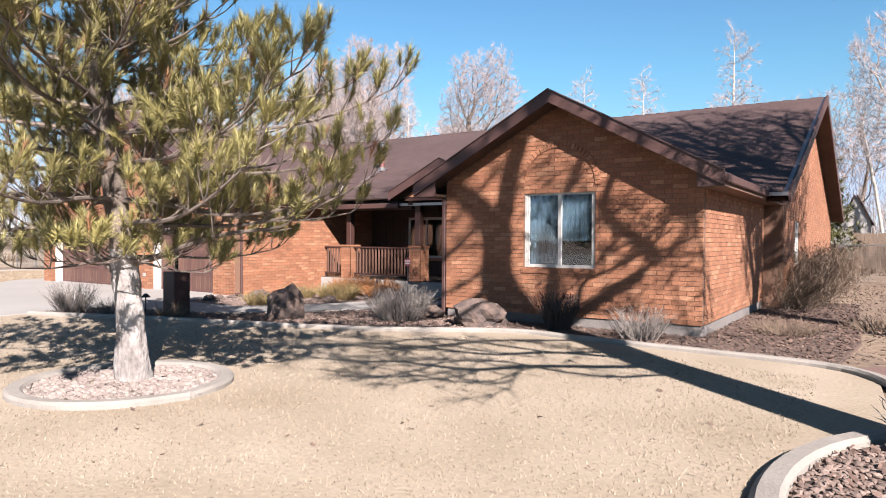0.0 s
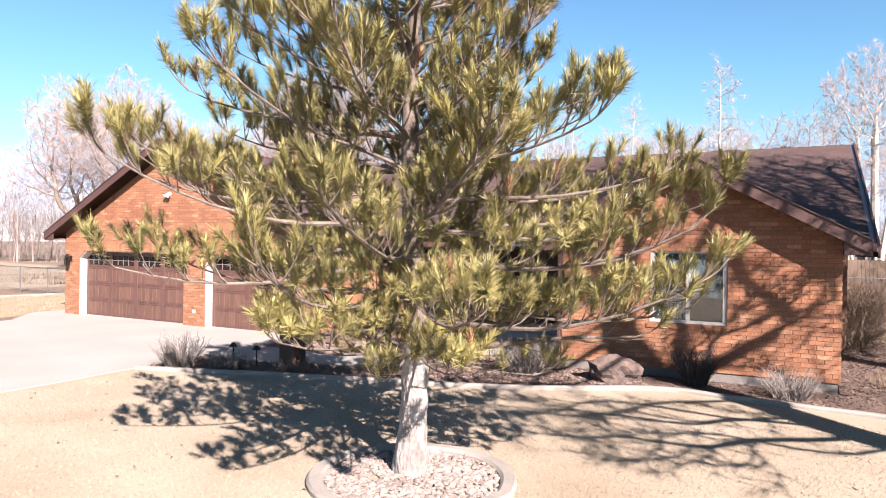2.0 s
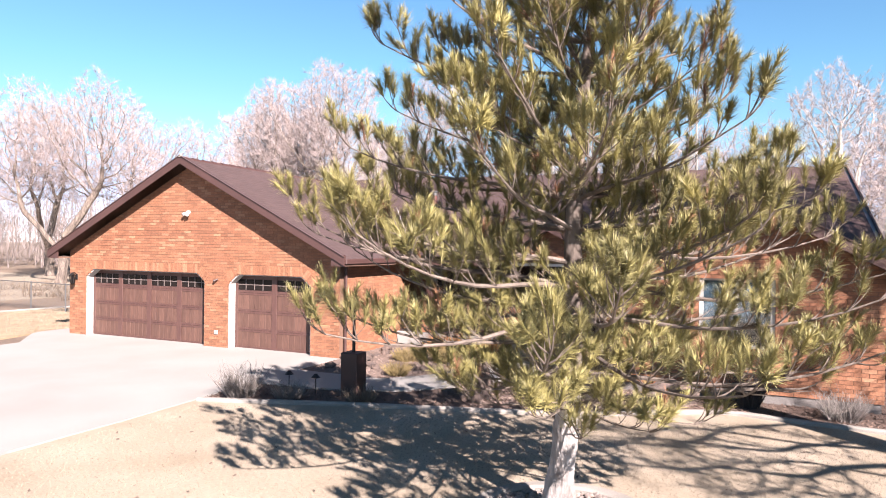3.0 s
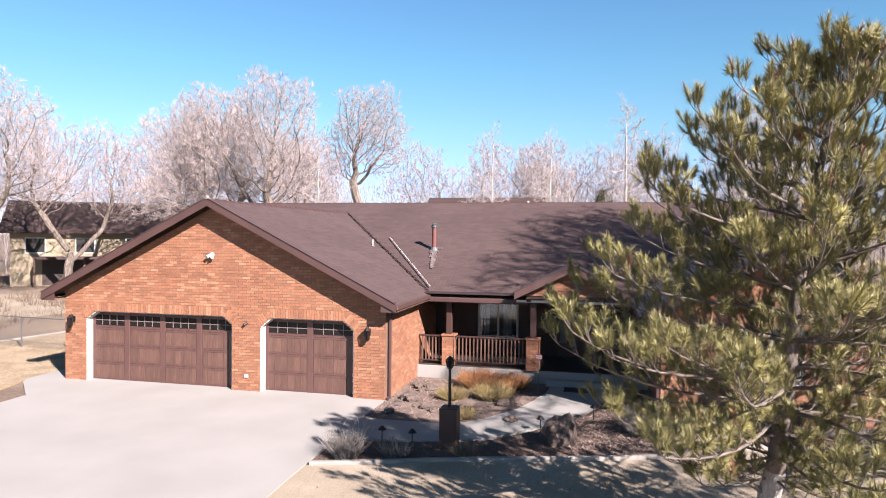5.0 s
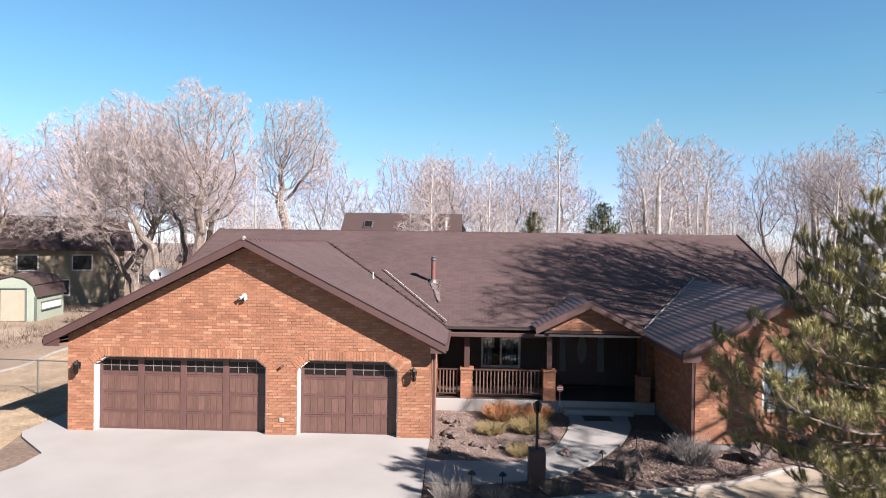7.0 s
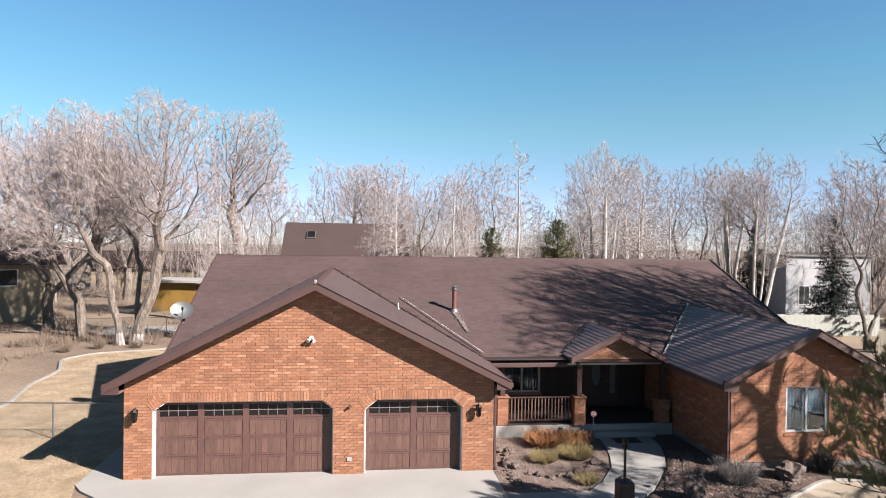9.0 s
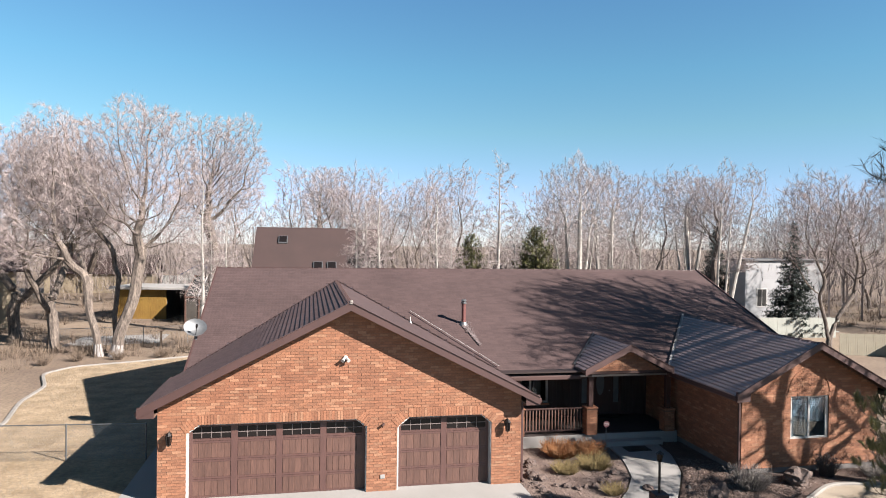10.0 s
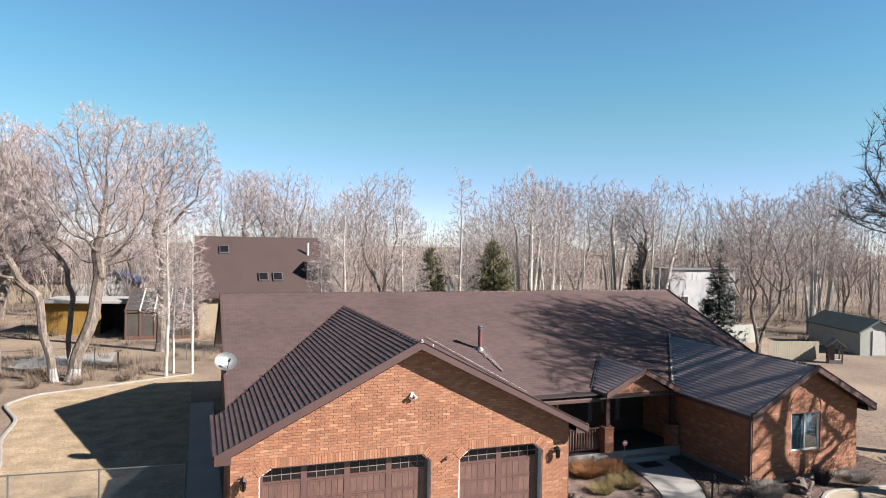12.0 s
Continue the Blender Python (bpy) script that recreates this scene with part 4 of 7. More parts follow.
def satellite_dish():
    zb = z_garage(-0.55)
    d = thing("satellite_dish", "grey satellite dish on a tripod mast above the garage eave", "satellite dish", at=(-0.7, 5.85, zb - 0.06))
    bm = bmesh.new()
    rod(bm, (0, 0, 0), (0.0, 0.0, 1.1), 0.025)
    rod(bm, (0.4, -0.1, 0.2), (0, 0, 0.85), 0.015)
    rod(bm, (0.1, 0.4, 0.06), (0, 0, 0.85), 0.015)
    part("mast", bm, M_GREYMETAL, d)
    V, F = [], []
    axis = Vector((0.25, -0.85, 0.45)).normalized()
    m = Matrix.Translation((0, -0.08, 1.2)) @ axis.to_track_quat("Z", "Y").to_matrix().to_4x4()
    rings, seg = 5, 24
    for r in range(rings + 1):
        t = r / rings
        for s in range(seg):
            a = 2 * math.pi * s / seg
            V.append(m @ Vector((0.40 * t * math.cos(a), 0.33 * t * math.sin(a), 0.09 * t * t)))
    for r in range(rings):
        for s in range(seg):
            a, b = r * seg + s, r * seg + (s + 1) % seg
            F.append((a, b, b + seg, a + seg))
    ob = pydata("reflector", V, F, M_GREYMETAL, d, smooth=True)
    bm = bmesh.new()
    rod(bm, m @ Vector((0, -0.3, 0.05)), m @ Vector((0, -0.1, 0.42)), 0.012)
    rod(bm, m @ Vector((0, -0.1, 0.38)), m @ Vector((0, -0.06, 0.5)), 0.04)
    part("feed_arm", bm, M_DARK, d, "dark receiver arm")


satellite_dish()


def lamp_post():
    l = thing("lamp_post", "black lantern on a pole above a brown pillar by the path", "lamp post", at=(12.38, -3.6, 0))
    part("pillar", boxes((-0.19, 0.19, -0.19, 0.19, -0.02, 0.9), bevel=0.012), M_TRIM, l, "dark brown pillar")
    part("pole", rod(bmesh.new(), (0, 0, 0.88), (0, 0, 1.74), 0.035, 0.03, 10), M_DARK, l)
    bm = bmesh.new()
    rod(bm, (0, 0, 1.72), (0, 0, 1.76), 0.05, 0.07, 6)
    rod(bm, (0, 0, 1.92), (0, 0, 2.0), 0.11, 0.02, 6)
    part("cap", bm, M_DARK, l)
    for i in range(6):
        a = math.pi * i / 3
        part("cage_bar", rod(bmesh.new(), (0.06 * math.cos(a), 0.06 * math.sin(a), 1.75), (0.09 * math.cos(a), 0.09 * math.sin(a), 1.93), 0.012, 0.012, 4), M_DARK, l)
    part("globe", rod(bmesh.new(), (0, 0, 1.762), (0, 0, 1.918), 0.05, 0.075, 6), M_DOORGLASS, l, "dark glass panes")


lamp_post()


def downpipe(x, y):
    d = thing("downpipe", "brown rain downpipe on the brick wall", "downpipe", "downpipes", at=(x, y, 0))
    part("pipe", boxes((-0.04, 0.04, -0.05, 0.0, 0.1, 2.55), bevel=0.012), M_FASCIA, d)
    part("elbow", boxes((-0.04, 0.04, -0.22, -0.03, 0.03, 0.1), bevel=0.012), M_FASCIA, d)


downpipe(16.93, -0.42)
downpipe(9.83, 0.18)


def yard_sign():
    s = thing("yard_sign", "small red octagonal yard sign on a stake by the porch pier", "sign", at=(13.75, 2.55, 0))
    part("stake", rod(bmesh.new(), (0, 0, -0.02), (0, 0, 0.95), 0.012), M_GREYMETAL, s)
    bm = bmesh.new()
    bmesh.ops.create_cone(bm, cap_ends=True, segments=8, radius1=0.115, radius2=0.115, depth=0.01, matrix=Matrix.Translation((0, -0.02, 0.98)) @ Matrix.Rotation(radians(90), 4, "X") @ Matrix.Rotation(radians(22.5), 4, "Z"))
    part("plate", bm, material("sign_red", (0.136, 0.034, 0.0442), (0.109, 0.0272, 0.0374), 5, 0.5, 0, 30, 0.05), s)
    part("writing", boxes((-0.09, 0.09, -0.03, -0.0265, 1.0, 1.025), (-0.09, 0.09, -0.03, -0.0265, 0.94, 0.965)), M_WHITE, s, "white bars of small print")


yard_sign()
r = thing("wall_ornament", "round pale wreath ornament on the wing wall in the shade", "ornament", at=(16.96, 3.6, 0.95))
bm = bmesh.new()
for i in range(14):
    a = 2 * math.pi * i / 14
    rod(bm, (-0.02, 0.14 * math.cos(a), 0.14 * math.sin(a)), (-0.03, 0.05 * math.cos(a + 0.4), 0.05 * math.sin(a + 0.4)), 0.03, 0.02, 5)
part("ring", bm, M_WHITE, r)
o_ = thing("outlet_cover", "pale electrical outlet cover on the brick between the doors", "outlet", at=(5.5, -0.008, 0.45))
part("cover", boxes((-0.07, 0.07, -0.03, 0, -0.06, 0.06), bevel=0.01), M_CONCRETE, o_)
o_ = thing("door_sensor_lamp", "small dark fixture on the brick between the garage doors", "lamp", at=(5.5, -0.008, 1.98))
part("body", rod(bmesh.new(), (0.03, 0, 0.03), (-0.04, -0.1, -0.02), 0.03, 0.04, 8), M_TRIM, o_)


# ---- trees and plants ----
def pine():
    rnd = random.Random(7)
    t = thing("pine_tree", "bushy long-needled pine with a whitewashed lower trunk in a stone ring", "pine tree", at=(17.62, -7.72, 0))
    H = 6.75
    pts, rad = [], []
    for i in range(23):
        z = H * i / 22
        pts.append(Vector((0.05 * math.sin(z * 1.1) + 0.095 * z, 0.05 * math.cos(z * 0.9) - 0.05 - 0.14 * z, z - 0.03)))
        flare = 0.06 * max(0, 1 - z / 0.5)
        rad.append(0.14 * (1 - z / H) ** 0.8 + 0.012 + flare)
    V, F = [], []
    k = 6
    rnd_b = random.Random(71)
    fine_p, fine_r = [], []
    for i in range((k - 1) * 7 + 1):
        j, g = min(k - 2, i // 7), i / 7 - min(k - 2, i // 7)
        fine_p.append(pts[j].lerp(pts[j + 1], g))
        fine_r.append(rad[j] + (rad[j + 1] - rad[j]) * g)
    tube(V, F, fine_p, fine_r, 40)
    for v_ in V:
        # upright bark plates parted by furrows, and a few swollen knots
        a, axis = math.atan2(v_.y, v_.x), fine_p[min(len(fine_p) - 1, max(0, round((v_.z + 0.03) / (H / 22) * 7)))]
        out = Vector((v_.x - axis.x, v_.y - axis.y, 0))
        if out.length > 1e-4:
            out.normalize()
            a = math.atan2(out.y, out.x)
        plate = noise.noise(Vector((out.x * 6, out.y * 6, v_.z * 3.2)))
        v_ += out * (0.022 * plate + 0.007 * math.sin(17 * a + 3 * math.sin(v_.z * 9)) + rnd_b.uniform(-0.004, 0.004) + 0.02 * max(0, math.sin(3 * a + v_.z * 5)) * max(0, math.sin(v_.z * 6.5)))
    pydata("trunk_base", V, F, M_WHITEBARK, t, "whitewashed lower trunk", smooth=True)
    V, F = [], []
    tube(V, F, pts[k - 1:], rad[k - 1:], 12)
    pydata("trunk_top", V, F, M_PINEBARK, t, "grey-brown upper trunk", smooth=True)
    BV, BF = [], []
    NV, NF = [], []

    DV, DF = [], []

    def tuft(p, d, length, count):
        """A brush of long needles round the end of a shoot; a few old ones are rusty and thin."""
        dead = rnd.random() < 0.035
        TV, TF = (DV, DF) if dead else (NV, NF)
        count = count // 2 if dead else count
        side = d.cross(Z if abs(d.z) < 0.9 else X).normalized()
        up = side.cross(d)
        for i in range(count):
            f = rnd.random()
            a = rnd.uniform(0, 2 * math.pi)
            lean = rnd.uniform(0.15, 1.35) * (1.15 - 0.4 * f)
            rv = side * math.cos(a) + up * math.sin(a)
            w = (d * math.cos(lean) + rv * math.sin(lean)).normalized()
            q0 = p + d * length * f
            cross = w.cross(rv).normalized() * 0.004
            b = len(TV)
            TV.extend((q0 - cross, q0 + cross, q0 + w * rnd.uniform(0.09, 0.155) - Z * 0.006))
            TF.append((b, b + 1, b + 2))

    def shoot(p, d, length, r, tufts):
        n = 4
        q, dd, line = p.copy(), d.copy(), [p.copy()]
        for i in range(n):
            dd = (dd + Z * 0.26 + Vector((rnd.uniform(-1, 1), rnd.uniform(-1, 1), rnd.uniform(-1, 1))) * 0.12).normalized()
            q = q + dd * length / n
            line.append(q.copy())
        tube(BV, BF, line, [r * (1 - 0.7 * i / n) for i in range(n + 1)], 4)
        tuft(line[-1] - dd * 0.08, (dd + Vector((rnd.gauss(0, 0.3), rnd.gauss(0, 0.3), rnd.uniform(0.2, 1.3)))).normalized(), 0.17, 126)
        if tufts > 1:
            for i in range(1, n):
                if rnd.random() < 0.75:
                    s = (dd + Vector((rnd.uniform(-1, 1), rnd.uniform(-1, 1), rnd.uniform(0, 0.9))) * 0.8).normalized()
                    e = line[i] + s * 0.16
                    tube(BV, BF, [line[i], e], [r * 0.5, r * 0.3], 3)
                    tuft(e - s * 0.05, (s + Vector((rnd.gauss(0, 0.3), rnd.gauss(0, 0.3), rnd.uniform(0.1, 1.1)))).normalized(), 0.14, 88)

    def reach(zt, a):
        """How far the crown spreads at a height: wider to the house's side below, fuller on the drive's side above."""
        east = np.interp(zt, (1.4, 2.0, 2.5, 3.7, 4.1, 5.0, 6.0, 7.0), (1.2, 2.4, 3.15, 3.15, 2.1, 1.35, 1.1, 0.3))
        west = np.interp(zt, (1.3, 2.0, 2.4, 3.0, 4.6, 5.0, 6.0, 6.5, 7.2), (0.7, 1.4, 2.5, 3.1, 3.3, 2.5, 2.2, 1.6, 0.4))
        k = 0.5 + 0.5 * math.cos(a - 0.5)
        hollow = np.interp(zt, (3.9, 4.4, 5.0, 5.5), (0, 1.1, 1.0, 0)) * math.exp(-((a % (2 * math.pi) - 4.0) / 0.55) ** 2)
        return west + (east - west) * k - hollow

    z = 1.42
    while z < H - 0.15:
        f = (z - 1.42) / (H - 1.42)
        count = 7 if f < 0.75 else 5
        a0 = rnd.uniform(0, 2 * math.pi)
        for j in range(count):
            a = a0 + 2 * math.pi * j / count + rnd.uniform(-0.3, 0.3)
            rise = 0.02 + 0.6 * f + rnd.uniform(-0.1, 0.12)
            ln = 2.0
            for _ in range(5):
                ln = 0.5 * ln + 0.5 * reach(z + ln * (rise + 0.1) + 0.15, a)
            ln *= rnd.uniform(0.82, 1.03)
            d = Vector((math.cos(a), math.sin(a), rise)).normalized()
            i0 = min(22, int(z / H * 22))
            p = pts[i0].lerp(pts[min(22, i0 + 1)], z / H * 22 - i0)
            n = max(4, round(ln / 0.3))
            line, dd = [p.copy()], d.copy()
            for i in range(n):
                lift = -0.05 if i < n * 0.4 else 0.085
                dd = (dd + Z * lift + Vector((rnd.uniform(-1, 1), rnd.uniform(-1, 1), 0)) * 0.1).normalized()
                line.append(line[-1] + dd * ln / n)
            r0 = 0.011 + 0.0065 * ln
            tube(BV, BF, line, [r0 * (1 - 0.75 * i / n) for i in range(n + 1)], 6)
            for i in range(1, n + 1):
                g = i / n
                if g < 0.25 and rnd.random() < 0.4:
                    continue
                tang = (line[i] - line[i - 1]).normalized()
                for s in (-1, 1, 0.15):
                    if rnd.random() < 0.22:
                        continue
                    side = tang.cross(Z).normalized() * s + (Z * rnd.uniform(-0.4, 0.9) if s == 0.15 else Vector())
                    sd = (tang * rnd.uniform(0.5, 0.9) + side * rnd.uniform(0.5, 1.0) + Z * rnd.uniform(-0.15, 0.5)).normalized()
                    sl = rnd.uniform(0.26, 0.6) * (1.15 - 0.45 * g)
                    shoot(line[i], sd, sl, 0.008, 2 if sl > 0.32 else 1)
            shoot(line[-1], (line[-1] - line[-2]).normalized(), 0.3, 0.009, 2)
            pydata("limb", BV[:], BF[:], M_PINEBARK, t)
            BV.clear()
            BF.clear()
        z += rnd.uniform(0.25, 0.35)
    shoot(pts[-1], Z.copy(), 0.35, 0.012, 2)
    pydata("limb", BV[:], BF[:], M_PINEBARK, t)
    # a few low, half-bare limbs under the crown
    for z0, a, ln, rise in ((1.14, 3.35, 1.3, 0.75), (1.3, 0.35, 2.4, 0.2)):
        BV.clear()
        BF.clear()
        line, dd = [Vector((0.095 * z0, -0.05 - 0.14 * z0, z0))], Vector((math.cos(a), math.sin(a), rise)).normalized()
        for i in range(8):
            dd = (dd + Vector((rnd.uniform(-1, 1), rnd.uniform(-1, 1), rnd.uniform(-1, 1))) * 0.13).normalized()
            line.append(line[-1] + dd * ln / 8)
        tube(BV, BF, line, [0.04 * (1 - 0.7 * i / 8) for i in range(9)], 7)
        for i in (4, 5, 6, 7):
            tw = (dd + Vector((rnd.uniform(-1, 1), rnd.uniform(-1, 1), rnd.uniform(-0.5, 0.5)))).normalized()
            tube(BV, BF, [line[i], line[i] + tw * 0.2, line[i] + tw * 0.42 + Z * 0.04], [0.011, 0.008, 0.004], 4)
        if ln > 2:
            shoot(line[-1], dd, 0.3, 0.009, 2)
            shoot(line[7], (dd + Z * 0.5).normalized(), 0.3, 0.008, 1)
        pydata("limb", BV[:], BF[:], M_PINEBARK, t)
    tagged(pydata("crown", NV, NF, M_NEEDLE, t, "yellow-green needles"), kind="stuff")
    tagged(pydata("dead_needles", DV, DF, M_RUSTNEEDLE, t, "rusty dead needles"), kind="stuff")
    return t


pine()


def stones(name, label, spots, lo, hi, mat, parent=None, flat=0.6, z=0.02, seed=3, kind="stuff", category="stones"):
    """Loose rounded stones as one mass."""
    rnd = random.Random(seed)
    base = bmesh.new()
    bmesh.ops.create_icosphere(base, subdivisions=1, radius=1.0)
    bv = [v_.co.copy() for v_ in base.verts]
    bf = [tuple(v_.index for v_ in f.verts) for f in base.faces]
    base.free()
    V, F = [], []
    for x, y in spots:
        s = rnd.uniform(lo, hi)
        m = Matrix.Translation((x, y, z + s * flat * 0.35)) @ Euler((rnd.uniform(-0.4, 0.4), rnd.uniform(-0.4, 0.4), rnd.uniform(0, 6.28))).to_matrix().to_4x4() @ Matrix.Diagonal((s, s * rnd.uniform(0.6, 1), s * flat * rnd.uniform(0.6, 1.1), 1))
        b = len(V)
        V.extend(m @ (c * rnd.uniform(0.82, 1.12)) for c in bv)
        F.extend(tuple(b + i for i in f) for f in bf)
    ob = pydata(name, V, F, mat, parent)
    return tagged(ob, label, category, kind=kind)


def scatter(poly, count, seed):
    rnd = random.Random(seed)
    xs, ys = [p[0] for p in poly], [p[1] for p in poly]
    out = []
    while len(out) < count:
        x, y = rnd.uniform(min(xs), max(xs)), rnd.uniform(min(ys), max(ys))
        if inside(poly, x, y):
            out.append((x, y))
    return out


# the pine's stone ring
RC, RR = (17.76, -7.9), 1.08
ring_line = [(RC[0] + RR * math.cos(2 * math.pi * i / 40), RC[1] + RR * math.sin(2 * math.pi * i / 40)) for i in range(41)]
kerb("curb", ring_line, "round concrete edging ring about the pine", 0.18, 0.07)
stones("ring_stones", "pale pinkish river stones round the pine trunk", scatter([(RC[0] + 1.02 * math.cos(i / 5), RC[1] + 1.02 * math.sin(i / 5)) for i in range(31)], 1900, 4), 0.018, 0.055, M_RINGSTONE, z=0.01)
stones("bed_rock", "pinkish landscaping rock", scatter(BED_RIGHT, 1300, 5) + scatter([(24.3, -8.0), (24.15, -7.2), (24.34, -6.2), (24.9, -5.4), (26.3, -4.75), (26.8, -7.0), (25.6, -9.2)], 3200, 15), 0.016, 0.042, M_STONE, z=0.02, seed=6)
stones("bed_gravel", "tan gravel and small rocks in the bed", scatter(BED_INNER, 2600, 7), 0.01, 0.036, M_STONE, z=0.012, seed=8)
stones("bed_gravel_front", "tan gravel between path and wing", scatter([(14.0, -2.1), (15.3, -0.2), (15.9, 1.5), (16.9, 1.0), (16.9, -0.6), (18.5, -0.7), (19, -1.4), (17, -2.6), (15, -3.2)], 2600, 9), 0.012, 0.042, M_STONE, z=0.012, seed=10)


def chips(name, label, poly, count, seed, size=0.05, mat=None, z=0.02):
    """Flat bits of bark or fallen leaves."""
    rnd = random.Random(seed)
    V, F = [], []
    for x, y in scatter(poly, count, seed):
        s = size * rnd.uniform(0.5, 1.4)
        m = Matrix.Translation((x, y, z + rnd.uniform(0, 0.02))) @ Euler((rnd.uniform(-0.6, 0.6), rnd.uniform(-0.6, 0.6), rnd.uniform(0, 6.28))).to_matrix().to_4x4()
        b = len(V)
        V.extend(m @ Vector(c) for c in ((-s, -s * 0.4, 0), (s, -s * 0.35, 0), (s * 0.8, s * 0.4, 0.004), (-s * 0.9, s * 0.35, 0)))
        F.append((b, b + 1, b + 2, b + 3))
    return tagged(pydata(name, V, F, mat or M_CHIP), label, "litter", kind="stuff")


chips("bed_leaves", "dead red-brown leaves among the landscaping rock", [(24.3, -8.0), (24.15, -7.2), (24.34, -6.2), (24.9, -5.4), (26.3, -4.75), (26.8, -7.0), (25.6, -9.2)], 700, 16, 0.03, M_CHIP, 0.05)
chips("bark_chips", "reddish-brown bark mulch chips", BED_FRONT, 11000, 11, 0.026)
chips("lawn_leaves", "scattered dead leaves on the lawn", [(10, -12), (24, -12), (24, -3), (15, -4.2), (10, -6)], 130, 12, 0.028, M_CHIP, 0.008)


def grass_blades(name, label, poly, count, seed, hmin=0.02, hmax=0.05):
    rnd = random.Random(seed)
    V, F = [], []
    for x, y in scatter(poly, count, seed):
        a, h = rnd.uniform(0, 6.28), rnd.uniform(hmin, hmax)
        w = 0.006
        dx, dy = math.cos(a), math.sin(a)
        lx, ly = rnd.uniform(-1, 1) * h, rnd.uniform(-1, 1) * h
        b = len(V)
        V.extend(((x - dx * w, y - dy * w, 0), (x + dx * w, y + dy * w, 0), (x + lx, y + ly, h)))
        F.append((b, b + 1, b + 2))
    return tagged(pydata(name, V, F, M_BLADE), label, "grass", kind="stuff")


grass_blades("lawn_grass", "short dry straw grass blades", [(14, -13.5), (25.5, -12.2), (24.1, -8), (24, -3), (20, -2.2), (17, -3.3), (10.1, -5.5), (10.1, -9)], 70000, 13, 0.01, 0.026)


grass_blades("lawn_grass_side", "short dry straw grass tufts on the side lawn", SIDE_LAWN, 30000, 14, 0.05, 0.1)


def bush(name, label, at, radius, height, stems, mat, seed, category="shrub", spread=0.9, group="shrubs", thick=0.006):
    rnd = random.Random(seed)
    b = thing(name, label, category, group, at=(*at, 0.0))
    V, F = [], []
    for _ in range(stems):
        a, r = rnd.uniform(0, 6.28), radius * 0.45 * math.sqrt(rnd.random())
        p = Vector((r * math.cos(a), r * math.sin(a), 0))
        a2 = a + rnd.uniform(-0.7, 0.7)
        lean = rnd.uniform(0.1, spread)
        d = Vector((math.cos(a2) * lean, math.sin(a2) * lean, 1)).normalized()
        h = height * rnd.uniform(0.55, 1.05)
        line = [p]
        for i in range(3):
            d = (d + Vector((rnd.uniform(-1, 1), rnd.uniform(-1, 1), rnd.uniform(-0.3, 0.2))) * 0.17).normalized()
            line.append(line[-1] + d * h / 3)
        tube(V, F, line, [thick, thick * 0.8, thick * 0.6, thick * 0.3], 3)
        for i in (1, 2, 3):
            s = (d + Vector((rnd.uniform(-1, 1), rnd.uniform(-1, 1), rnd.uniform(-0.3, 0.6)))).normalized()
            tube(V, F, [line[i], line[i] + s * h * rnd.uniform(0.12, 0.3)], [thick * 0.6, thick * 0.25], 3)
    tagged(pydata("stem_mass", V, F, mat, b), kind="stuff")
    return b


bush("grey_shrub", "dormant grey lavender clump by the driveway", (10.45, -4.75), 0.55, 0.62, 260, M_LAVENDER, 21)
bush("grey_shrub", "dormant grey-brown shrub clump in the bed", (16.6, -1.5), 0.85, 0.62, 520, M_LAVENDER, 22, thick=0.008)
bush("grey_shrub", "dormant grey shrub clump beside the wing", (21.3, -1.25), 0.6, 0.5, 260, M_LAVENDER, 23)
bush("rust_plant", "rust-orange dead perennial by the porch", (11.95, 2.35), 0.95, 0.5, 900, M_ORANGE, 24, spread=1.5, thick=0.009)
bush("rust_plant", "rust-orange dead perennial clump", (12.95, 2.3), 0.8, 0.46, 700, M_ORANGE, 25, spread=1.5, thick=0.009)
bush("straw_plant", "straw-coloured dead ornamental grass", (12.6, 1.0), 0.9, 0.42, 620, M_STRAW, 26, spread=1.4, thick=0.008)
bush("straw_plant", "straw-coloured dead ornamental grass clump", (11.5, 0.7), 0.7, 0.34, 380, M_STRAW, 27, spread=1.4, thick=0.008)
bush("straw_plant", "small straw-coloured dead grass tuft by the path", (12.2, -1.3), 0.4, 0.34, 220, M_STRAW, 37, spread=1.3, thick=0.008)
bush("straw_plant", "low dead perennials in the front bed", (12.8, -4.0), 0.5, 0.3, 160, M_DRYSTEM, 28, spread=1.5)
bush("straw_plant", "low dark dead perennials in the front bed", (11.4, -4.4), 0.5, 0.35, 180, M_LAVENDER, 29, spread=1.5)


def boulder(at, size, seed, label):
    rnd = random.Random(seed)
    bm = bmesh.new()
    bmesh.ops.create_icosphere(bm, subdivisions=3, radius=1.0)
    off = Vector((rnd.uniform(0, 50), rnd.uniform(0, 50), 0))
    for v_ in bm.verts:
        k = 1 + 0.42 * noise.noise(v_.co * 1.6 + off) + 0.2 * noise.noise(v_.co * 3.6 + off) + 0.07 * noise.noise(v_.co * 9 + off)
        v_.co = Vector((v_.co.x * size[0], v_.co.y * size[1], v_.co.z * size[2])) * k
        v_.co.z += size[2] * 0.55
    ob = link("boulder", bm, M_ROCK)
    ob.matrix_basis = pose(*at, 0, 0, 0, rnd.uniform(0, 90))
    return tagged(ob, label, "rock", "garden boulders")


